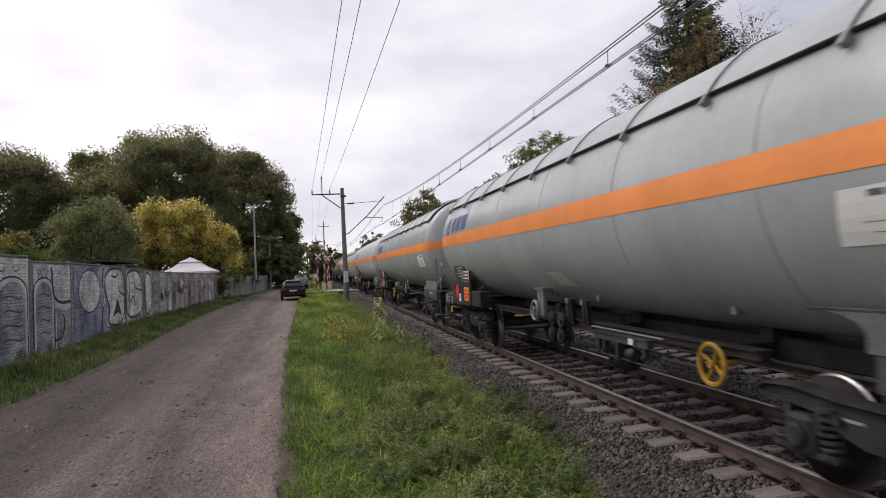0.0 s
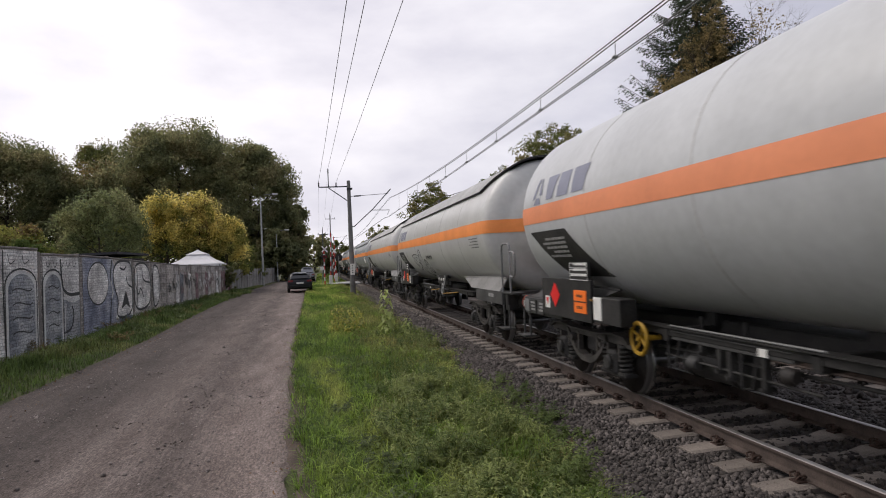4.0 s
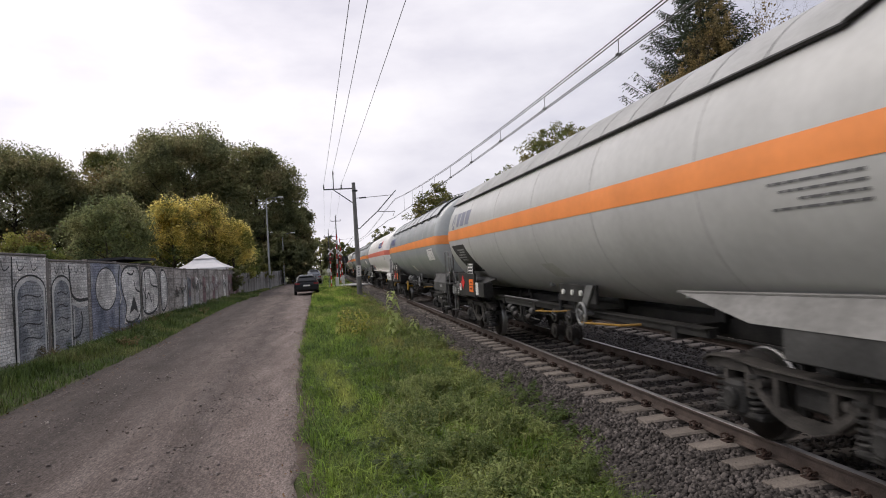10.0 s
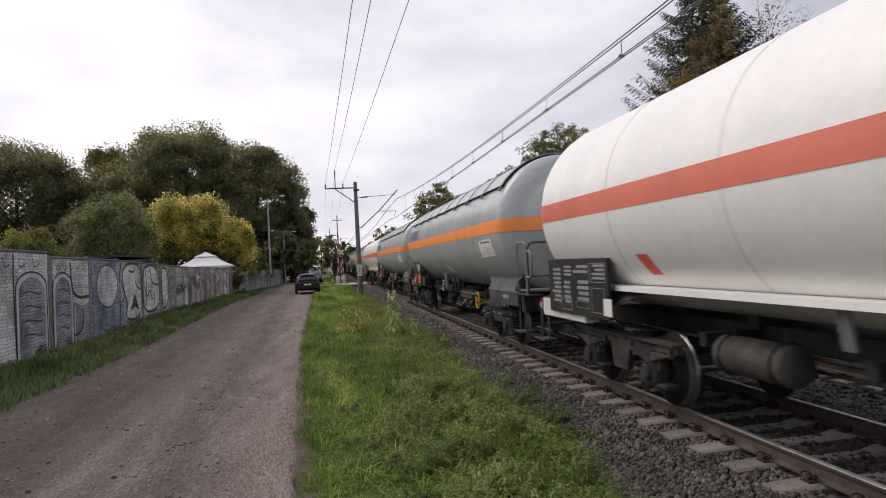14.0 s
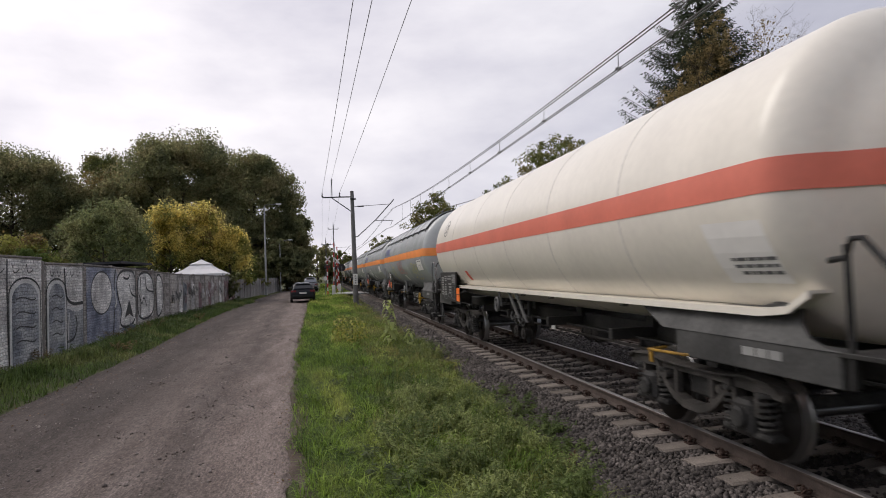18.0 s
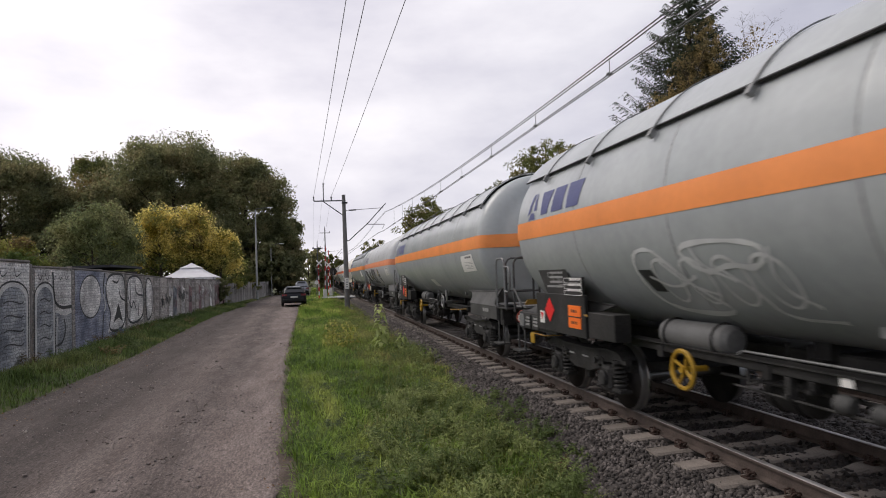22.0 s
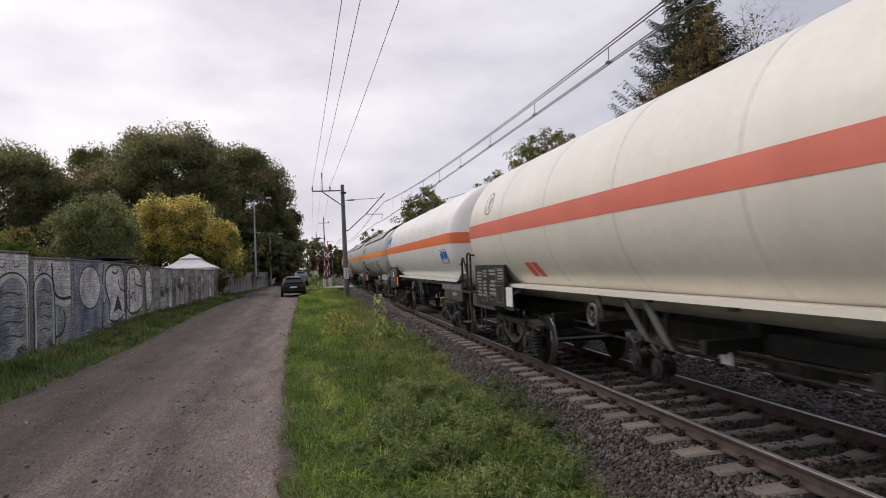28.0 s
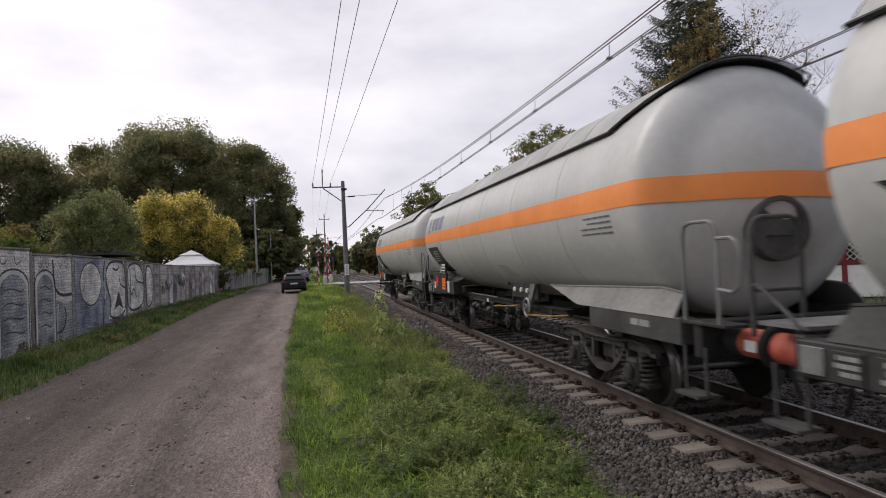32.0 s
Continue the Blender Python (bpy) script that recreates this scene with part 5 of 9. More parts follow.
    part("warning_mark", plate(B(), [(x - 0.009, yw - 0.06, zw + 0.17), (x - 0.009, yw + 0.06, zw + 0.17), (x - 0.009, yw, zw + 0.06)], (-0.004, 0, 0)), M["sign_red"], sg)
    part("tap", tube(B(), [(x + 0.02, L - 4.13, 1.36), (x - 0.03, L - 4.16, 1.36), (x - 0.03, L - 4.26, 1.35)], 0.012, 6), M["rod_yellow"], w, "small yellow tap handle")
    if k["board"] == "skin":
        part("blank_plate", box(B(), x + 0.01, x + 0.03, L - 4.42, L - 4.17, 1.08, 1.40, 0.004), M["sign_white"], w, "blank white plate")
    # frame of data boards
    fr = part("data_board", box(B(), x - 0.01, x + 0.03, L - 4.08, L - 3.40, 1.62, 1.90, 0.005), M["black"], w)
    for z0, z1 in ((1.81, 1.89), (1.72, 1.79), (1.63, 1.70)):
        part("data_strip", outline(B(), x - 0.010, L - 4.06, L - 3.42, z0, z1), M["signal_white"], fr)
    bm = lettering(B(), x - 0.010, L - 4.03, L - 3.46, 1.645, 1.885, 3, seed + 5, 0.42)
    part("lettering", bm, M["signal_white"], fr)
    # rack of inspection notes that slopes along the tank
    if k["board"] == "low":
        rk = part("note_rack", plate(B(), [(x + 0.02, L - 2.25, 2.02), (x + 0.02, L - 3.40, 2.04), (x + 0.02, L - 3.75, 1.64), (x + 0.02, L - 2.62, 1.64)], (0.03, 0, 0)), M["black"], w, "dark rack with rows of notes")
        bm = lettering(B(), x + 0.018, L - 3.30, L - 2.62, 1.70, 1.99, 4, seed + 9, 0.45)
        for j in range(3):
            outline(bm, x + 0.018, L - 3.36 + 0.24 * j, L - 3.16 + 0.24 * j, 1.78 + 0.06 * j, 1.86 + 0.06 * j, 0.006)
        part("lettering", bm, M["ink_white"], rk)
    else:
        bm = skin_patch(B(), [(L - 2.95, 1.68), (L - 4.45, 1.68), (L - 3.55, 2.42), (L - 2.02, 2.42)], 0.004, 6, 3)
        rk = part("note_panel", bm, M["black"], w, "black painted panel with markings")
        part("lettering", skin_lettering(B(), L - 3.45, L - 2.45, 1.95, 2.30, 5, seed + 9), M["ink_white"], rk)
    # small frame plates along the solebar
    part("blank_holder", box(B(), x + 0.02, x + 0.05, L - 1.36, L - 1.12, 1.0, 1.22, 0.004), M["galv"], w, "grey label holder")
    for i, (a, b) in enumerate(((1.72, 1.42), (2.12, 1.82))):
        p = part("plate_holder", box(B(), x + 0.02, x + 0.05, L - a, L - b, 0.98, 1.22, 0.004), M["frame_dark"], w)
        part("notice", lettering(B(), x + 0.018, L - a + 0.03, L - b - 0.03, 1.01, 1.19, 3, seed + 20 + i), M["ink_white"], p)


def build_logo(w, L, k):
    """Company emblem and wordmark as plain slanted shapes."""
    mat = M[k["logo_mat"]]
    if k["logo"] == "slanted":
        y0 = L - 2.24
        bm = B()
        skin_patch(bm, [(y0 + 0.03, 2.96), (y0 - 0.10, 2.99), (y0 - 0.24, 3.31), (y0 - 0.13, 3.30)], 0.005)
        skin_patch(bm, [(y0 - 0.27, 3.02), (y0 - 0.41, 3.02), (y0 - 0.32, 3.31), (y0 - 0.28, 3.31)], 0.005)
        skin_patch(bm, [(y0 - 0.04, 2.875), (y0 - 0.36, 2.875), (y0 - 0.29, 2.985), (y0 - 0.14, 2.985)], 0.005)
        part("emblem", bm, mat, w, "three-part company emblem")
        for a, b, c in ((0.52, 0.98, 0.10), (1.06, 1.50, 0.0), (1.60, 2.12, 0.05)):
            bm = skin_patch(B(), [(y0 - a - c, 2.92), (y0 - b + c, 2.92), (y0 - b - 0.06, 3.29), (y0 - a - 0.06, 3.29)], 0.005)
            part("logo_shape", bm, mat, w)
    elif k["logo"] == "oval":
        bm = skin_stroke(B(), [(L - 3.15 + 0.26 * math.cos(a * math.tau / 16), 3.25 + 0.23 * math.sin(a * math.tau / 16)) for a in range(16)], 0.022, closed=True)
        skin_patch(bm, [(L - 3.26, 3.12), (L - 3.22, 3.12), (L - 3.10, 3.38), (L - 3.14, 3.38)], 0.005)
        skin_patch(bm, [(L - 3.20, 3.24), (L - 3.16, 3.26), (L - 3.30, 3.38), (L - 3.33, 3.36)], 0.005)
        skin_patch(bm, [(L - 3.18, 3.25), (L - 3.15, 3.23), (L - 3.05, 3.10), (L - 3.02, 3.13)], 0.005)
        part("emblem", bm, M["ink"], w, "thin dark oval emblem")
    elif k["logo"] == "wordmark":
        for i in range(6):
            y = 6.55 - i * 0.32
            bm = skin_patch(B(), [(y, 3.13 - 0.02 * i), (y - 0.2, 3.13 - 0.02 * i), (y - 0.27, 3.42 + 0.01 * i), (y - 0.08, 3.42 + 0.01 * i)], 0.005)
            part("wordmark_block", bm, M["navy"], w)
        for i in range(3):
            y = 4.58 - i * 0.29
            bm = skin_patch(B(), [(y, 3.22), (y - 0.2, 3.22), (y - 0.30, 3.52 + 0.03 * i), (y - 0.08, 3.50)], 0.005)
            part("wordmark_block", bm, M["logo_red"], w, "red block")
        bm = skin_patch(B(), [(5.1, 3.08), (3.82, 3.10), (3.75, 3.19), (5.05, 3.17)], 0.006)
        part("underline", bm, M["navy"], w)
    elif k["logo"] == "blue":
        for y0, z0, q in ((L - 1.72, 2.93, 1.0), (2.55, 2.05, 0.78)):
            def panel(bm, a, b, c, d, off=0.005):
                return skin_patch(bm, [(y0 - a * q, z0 + c * q), (y0 - b * q, z0 + c * q), (y0 - b * q, z0 + d * q), (y0 - a * q, z0 + d * q)], off, 4, 1)
            for c in (-0.03, 0.46):
                part("logo_frame", panel(B(), 0.0, 1.28, c, c + 0.018), M["ink"], w, "thin dark line")
            for centre, blocks in ((0.40, ((0.02, 0.36, 0.16, 0.34), (0.02, 0.16, 0.0, 0.16))), (0.84, ((0.86, 1.26, 0.18, 0.40), (1.10, 1.26, 0.0, 0.18)))):
                bm = B()
                for v in blocks:
                    panel(bm, *v)
                n = 18
                ring = [(y0 - (centre + 0.21 * math.cos(i * math.tau / n)) * q, z0 + (0.27 + 0.17 * math.sin(i * math.tau / n)) * q) for i in range(n)]
                bm.faces.new([bm.verts.new((tank_x(z, 0.0055), y, z)) for y, z in ring])
                part("logo_shape", bm, M["blue"], w, "bright blue logo shape")


def build_underframe(w, L, k, seed):
    fm = M[k["frame"]]
    wide = k["board"] == "wide"
    bm = box(B(), -0.28, 0.28, 0.45, L - 1.1, 0.86, 1.12, 0.02)
    part("centre_sill", bm, M["black"], w)
    for s in (-1, 1):
        part("solebar", box(B(), min(s * 1.10, s * 1.29), max(s * 1.10, s * 1.29), 0.66, 2.95, 0.98, 1.28, 0.012), fm, w)
        part("solebar", box(B(), min(s * 1.10, s * 1.34), max(s * 1.10, s * 1.34), L - 2.9, L - 1.06, 0.96, 1.26, 0.012), fm if k["board"] == "wide" else M["frame_dark"], w)
        pipe_part("brake_pipe", [(s * 0.62, 0.8, 0.92), (s * 0.62, L - 0.8, 0.92)], 0.02, "bogie", w)
    for s in (-1, 1):
        part("saddle", skirt_mesh(k["skirt"], s), M["frame_pale"] if k["shield"] == "panels" else fm, w)
        bm = skirt_mesh("wedge" if k["shield"] == "panels" else "deep", s)
        bmesh.ops.transform(bm, matrix=Matrix.Rotation(math.pi, 4, "Z"), verts=bm.verts)
        bmesh.ops.translate(bm, vec=(0, L - 0.55, 0), verts=bm.verts)
        part("saddle", bm, M["frame_dark"], w)
    part("stencil", lettering(B(), -1.292, 1.3, 1.95, 1.10, 1.20, 1, seed + 3, 0.8), M["ink_white"], w)
    # bottom channel between the bogies
    for s in (-1, 1):
        bm = box(B(), min(s * 0.86, s * 0.98), max(s * 0.86, s * 0.98), 4.5, L - 4.6, 0.97, 1.07, 0.01)
        box(bm, min(s * 0.84, s * 1.02), max(s * 0.84, s * 1.02), 4.5, L - 4.6, 1.07, 1.085)
        if wide:
            bm.free()
        else:
            part("side_channel", bm, M["black"], w)
    for y in (5.2, L / 2 - 1.2, L / 2 + 1.4, L - 5.4):
        part("cross_member", box(B(), -1.0, 1.0, y - 0.06, y + 0.06, 0.90, 1.06, 0.01), M["black"], w)
        part("tank_stay", box(B(), -0.35, 0.35, y - 0.10, y + 0.10, 1.05, 1.24), M["black"], w)
    # small brackets along the belly
    for y in (4.9, L - 8.55, L - 10.25):
        bm = box(B(), tank_x(1.47) - 0.03, tank_x(1.47) + 0.06, y, y + 0.10, 1.40, 1.50, 0.006)
        part("lug", bm, M["galv"], w)
    build_gear(w, L, k, seed)
    if k["board"] != "wide":
        bm = box(B(), -1.36, -1.12, L - 4.95, L - 4.16, 1.04, 1.40, 0.01)
        part("tool_box", bm, M["black"], w)


def build_reservoir(w, y0, y1, x, z, r, mat="frame_dark"):
    bm = lathe(B(), [(y0, 0.0), (y0 + 0.02, r * 0.7), (y0 + 0.08, r), (y1 - 0.08, r), (y1 - 0.02, r * 0.7), (y1, 0.0)], 20, at=(x, 0, z))
    part("air_reservoir", bm, M[mat], w, "grey cylindrical air reservoir", smooth=True)
    for y in (y0 + 0.2, y1 - 0.2):
        bm = B()
        tube(bm, [(x + (r + 0.01) * math.cos(an), y, z + (r + 0.01) * math.sin(an)) for an in np.linspace(0, math.tau, 17)], 0.014, 5)
        rod(bm, (x, y, z + r), (x, y, 1.2), 0.02, n=6)
        part("reservoir_strap", bm, M["black"], w)


def valve_stack(w, x, y, z, seed):
    """Two flanged valve bodies one over the other, with bolts and a lever."""
    rng = random.Random(seed)
    for j, zz in enumerate((z, z - 0.27)):
        bm = lathe(B(), [(x - 0.13, 0.0), (x - 0.13, 0.07), (x - 0.10, 0.075), (x - 0.10, 0.125), (x - 0.06, 0.125), (x - 0.06, 0.09), (x + 0.06, 0.09), (x + 0.06, 0.125), (x + 0.10, 0.125), (x + 0.10, 0.0)], 16, "x", at=(0, y + 0.03 * j, zz))
        part("valve", bm, M["wheel" if j else "bogie"], w, smooth=True)
    pipe_part("valve_pipe", [(x + 0.05, y, z + 0.06), (x + 0.05, y, 1.30)], 0.045, "frame_dark", w)
    pipe_part("valve_pipe", [(x, y + 0.02, z - 0.2), (x + 0.02, y + 0.02, z - 0.46)], 0.05, "bogie", w)
    pipe_part("valve_lever", [(x - 0.12, y, z), (x - 0.16, y - 0.05, z + 0.05), (x - 0.17, y - 0.22 - rng.uniform(0, 0.1), z + 0.02)], 0.012, "steel", w)


def drop_plate(w, y, z0, z1, mat="frame_dark", width=0.2, lean=0.0):
    """A hanger plate from the belly, with a pale fixing lug at its top."""
    bm = plate(B(), [(-1.10, y, z1), (-1.10, y + width, z1), (-1.06, y + width * 0.9 + lean, z0), (-1.06, y + 0.02 + lean, z0)], (0.025, 0, 0))
    box(bm, -1.10, -0.98, y + width / 2 - 0.012, y + width / 2 + 0.012, z0 + 0.05, z1)
    part("hanger_plate", bm, M[mat], w)
    part("hanger_lug", box(B(), -1.14, -1.08, y + width * 0.3, y + width * 0.7, z1 - 0.06, z1 + 0.02, 0.006), M["galv"], w)


def brake_beam(w, y0, y1, z, x=-0.92):
    """A ribbed brake-gear beam with rods, levers and pins below it."""
    bm = box(B(), x - 0.05, x + 0.05, y0, y1, z - 0.05, z + 0.05, 0.008)
    box(bm, x - 0.075, x + 0.075, y0, y1, z + 0.05, z + 0.062)
    part("brake_beam", bm, M["frame_grey"], w)
    rng = random.Random(int(y0 * 100))
    y = y0 + 0.08
    while y < y1 - 0.05:
        h, kind = rng.uniform(0.10, 0.34), rng.random()
        if kind < 0.4:
            bm = box(B(), x - 0.06, x + 0.03, y - 0.03, y + 0.03, z - 0.05 - h, z - 0.05, 0.01)
            rod(bm, (x - 0.09, y, z - 0.02 - h), (x + 0.08, y, z - 0.02 - h), 0.026, n=8)
            part("brake_lever", bm, M["bogie"], w)
        elif kind < 0.75:
            bm = lathe(B(), [(y - 0.09, 0.0), (y - 0.09, 0.06), (y - 0.05, 0.085), (y + 0.05, 0.085), (y + 0.09, 0.05), (y + 0.09, 0.0)], 12, at=(x - 0.02, 0, z - 0.05 - h * 0.7))
            part("brake_valve", bm, M["wheel" if kind < 0.55 else "frame_grey"], w, smooth=True)
        else:
            pipe_part("air_hose", [(x - 0.05, y - 0.1, z - 0.04), (x - 0.09, y - 0.06, z - 0.04 - h), (x - 0.08, y + 0.1, z - 0.08 - h), (x - 0.04, y + 0.16, z - 0.04)], 0.016, "black", w)
        y += rng.uniform(0.16, 0.42)
    if rng.random() < 0.7:
        part("tag_plate", box(B(), x - 0.085, x - 0.078, y0 + 0.3, y0 + 0.42, z - 0.03, z + 0.05), M["sign_white"], w)
    pipe_part("pull_rod", [(x + 0.12, y0 - 0.9, z - 0.16), (x + 0.12, y1 + 0.6, z - 0.2)], 0.02, "bogie", w)
    pipe_part("pull_rod", [(x - 0.02, y0 - 0.3, z - 0.28), (x - 0.02, y1 + 0.2, z - 0.25)], 0.014, "bogie", w)
    pipe_part("air_pipe", [(x - 0.06, y0 - 0.4, z + 0.12), (x - 0.06, y1, z + 0.12), (x, y1 + 0.25, z + 0.02)], 0.013, "galv", w)


def build_gear(w, L, k, seed):
    """Reservoirs, brake gear, valves and handwheels under the belly."""
    rod_label = "yellow brake release rod"
    if k["platform"] and k["gear_kind"] != "plain_end":
        bm = box(B(), -1.16, -1.08, L - 8.50, L - 8.20, 1.06, 1.55, 0.01)
        box(bm, -1.20, -0.95, L - 8.55, L - 8.14, 1.54, 1.57)
        part("valve_box", bm, M["galv"], w, "pale grey valve cabinet")
        build_wheel_valve(w, -1.22, L - 8.22, 1.16, 0.17, "galv", "valve_wheel")
        pipe_part("release_handle", [(-1.0, L - 7.6, 1.05), (-1.2, L - 7.55, 1.02), (-1.2, L - 7.0, 0.98)], 0.014, "rod_yellow", w, rod_label)
        for y, s in ((L - 8.86, 1), (L - 9.25, 2)):
            valve_stack(w, -1.06, y, 1.06, seed + s)
        drop_plate(w, L - 9.58, 1.0, 1.40)
        drop_plate(w, L - 10.16, 0.98, 1.40)
        brake_beam(w, L - 11.85, L - 10.3, 0.92, -1.02)
        build_reservoir(w, L - 10.75, L - 10.1, -0.62, 0.55, 0.16, "black")
        build_wheel_valve(w, -1.14, 4.66 + 0.35 * (L - 17.2), 0.89, 0.21, "yellow", "brake_wheel")
    elif k["gear"] == "yellow":
        build_reservoir(w, L - 6.69, L - 5.37, -0.86, 1.20, 0.17, "frame_mid")
        build_wheel_valve(w, -1.14, L - 6.11, 0.85, 0.21, "yellow", "brake_wheel")
        brake_beam(w, L - 8.55, L - 6.93, 1.02)
        build_reservoir(w, L - 7.4, L - 6.7, -0.45, 0.70, 0.20, "black")
        valve_stack(w, -1.08, L - 9.02, 1.03, seed)
        valve_stack(w, -1.08, L - 9.66, 1.02, seed + 1)
        drop_plate(w, L - 9.6, 1.02, 1.38)
        drop_plate(w, L - 10.14, 0.95, 1.38)
        part("hanger_plate", plate(B(), [(-1.14, L - 10.84, 1.52), (-1.14, L - 10.58, 1.52), (-1.12, L - 10.62, 1.18), (-1.12, L - 10.80, 1.18)], (0.03, 0, 0)), M["galv"], w, "pale hanger plate")
        build_wheel_valve(w, -1.20, L - 10.56, 1.15, 0.17, "galv", "valve_wheel")
        pipe_part("release_handle", [(-1.0, L - 11.4, 0.95), (-1.16, L - 11.45, 0.95), (-1.16, L - 12.6, 1.0), (-1.0, L - 12.8, 1.02)], 0.016, "rod_yellow", w, rod_label)
    elif k["gear"] == "plain":
        build_reservoir(w, L - 6.6, L - 5.4, -0.62, 0.68, 0.21)
        brake_beam(w, L - 7.5, L - 5.5, 0.98)
        if k["tank"] == "tank_mid":
            build_wheel_valve(w, -1.16, L - 5.05, 0.90, 0.20, "yellow", "brake_wheel")
            build_wheel_valve(w, -1.16, L - 10.03, 0.94, 0.18, "galv", "valve_wheel")
            drop_plate(w, L - 9.02, 1.0, 1.40, lean=-0.2)
            drop_plate(w, L - 9.92, 1.05, 1.40)
            valve_stack(w, -1.08, L - 8.95, 0.98, seed)
            valve_stack(w, -1.08, L - 9.50, 0.97, seed + 1)
        else:
            bm = box(B(), -1.10, -1.04, L - 10.92, L - 9.41, 1.20, 1.50, 0.01)
            vb = part("valve_board", bm, M["black"], w, "dark valve board under the belly")
            for y in (L - 9.62, L - 10.02, L - 10.38):
                part("gauge", lathe(B(), [(-1.13, 0.0), (-1.13, 0.045), (-1.10, 0.05)], 12, "x", at=(0, y, 1.36)), M["sign_white"], vb, "small white gauge")
            part("hanger_plate", plate(B(), [(-1.14, L - 10.92, 1.50), (-1.14, L - 10.66, 1.50), (-1.12, L - 10.36, 1.13), (-1.12, L - 10.58, 1.13)], (0.03, 0, 0)), M["galv"], w)
            build_wheel_valve(w, -1.18, L - 10.53, 1.04, 0.17, "galv", "valve_wheel")
            valve_stack(w, -1.06, L - 9.22, 0.92, seed)
            valve_stack(w, -1.06, L - 9.92, 0.93, seed + 1)
            pipe_part("release_handle", [(-1.0, L - 8.2, 0.95), (-1.16, L - 8.25, 0.93), (-1.16, L - 9.4, 1.0), (-1.0, L - 9.6, 1.02)], 0.015, "rod_yellow", w, rod_label)
            pipe_part("release_handle", [(-1.0, L - 10.5, 0.92), (-1.18, L - 10.52, 0.90), (-1.18, L - 11.9, 0.98), (-1.0, L - 12.1, 1.0)], 0.018, "rod_yellow", w, rod_label)
    else:
        if k["logo"] == "wordmark":
            build_reservoir(w, L - 6.7, L - 5.5, -0.80, 0.84, 0.21, "bogie_dusty")
        else:
            build_wheel_valve(w, -1.20, L - 7.50, 1.19, 0.15, "frame_mid", "valve_wheel")
        valve_stack(w, -0.95, L - 8.45, 0.92, seed)
        valve_stack(w, -0.95, L - 8.95, 0.90, seed + 1)
        build_reservoir(w, L - 10.4, L - 9.6, 0.1, 0.72, 0.19, "bogie_dusty")
        build_reservoir(w, 5.3, 6.1, 0.1, 0.70, 0.20, "black")
        pipe_part("pull_rod", [(-0.4, 4.6, 0.72), (-0.4, L - 5.0, 0.74)], 0.022, "bogie_dusty", w)
        part("tag_plate", box(B(), -0.72, -0.70, L - 9.9, L - 9.72, 0.78, 0.92), M["signal_white"], w, "small white tag plate")
        pipe_part("release_handle", [(-1.05, 3.55, 0.98), (-1.30, 3.55, 0.97), (-1.32, 2.75, 1.0), (-1.1, 2.6, 1.0)], 0.018, "rod_yellow", w, rod_label)
        part("release_bracket", box(B(), -1.31, -1.28, 3.46, 3.53, 0.82, 0.97, 0.006), M["rod_yellow"], w)
    if k["board"] == "low":
        part("yellow_bracket", box(B(), -1.33, -1.30, L - 1.78, L - 1.60, 0.72, 0.90, 0.008), M["yellow"], w, "yellow-painted lever plate")
        pipe_part("release_handle", [(-1.05, L - 1.6, 0.93), (-1.30, L - 1.6, 0.90), (-1.32, L - 2.3, 0.90), (-1.1, L - 2.5, 0.92)], 0.013, "rod_yellow", w, rod_label)


def build_ledge(w, L, k):
    """A pale ledge along the foot of the tank, its end swept up."""
    bm = B()
    z = 1.56
    for s in (-1, 1):
        x = s * 1.02
        e = k["inset"] * 0.7
        pts = [(1.0 + e, 1.74), (1.25 + e, 1.60), (1.6 + e, z)] + [(y, z) for y in np.linspace(2.2, L - 2.7, 6)] + [(L - 2.2, 1.62)]
        rows = [[bm.verts.new(p) for p in ((x, y, zz), (x + s * 0.24, y, zz), (x + s * 0.24, y, zz - 0.07), (x + s * 0.20, y, zz - 0.07), (x + s * 0.20, y, zz - 0.03), (x, y, zz - 0.03))] for y, zz in pts]
        for a, b in zip(rows, rows[1:]):
            for i in range(6):
                bm.faces.new((a[i], a[(i + 1) % 6], b[(i + 1) % 6], b[i]))
        bm.faces.new(rows[0])
        bm.faces.new(rows[-1][::-1])
    bmesh.ops.recalc_face_normals(bm, faces=bm.faces)
    part("ledge", bm, M[k["tank"]], w)
    for y, run, z1 in ((L - 7.66, 0.0, 1.14), (L - 8.42, -0.50, 0.95), (L - 8.94, -0.50, 0.90)):
        bm = plate(B(), [(-1.18, y, 1.50), (-1.18, y + 0.15, 1.50), (-1.13, y + 0.13 + run, z1), (-1.13, y + run, z1)], (0.03, 0, 0))
        part("valve_bracket", bm, M["frame_mid"], w, "slanted grey steel bracket")
        if run:
            part("bracket_hook", tube(B(), [(-1.16, y + run + 0.1, z1 + 0.05), (-1.20, y + run + 0.22, z1 - 0.04), (-1.20, y + run + 0.34, z1 + 0.04), (-1.16, y + run + 0.36, z1 + 0.12)], 0.02, 6), M["frame_grey"], w)


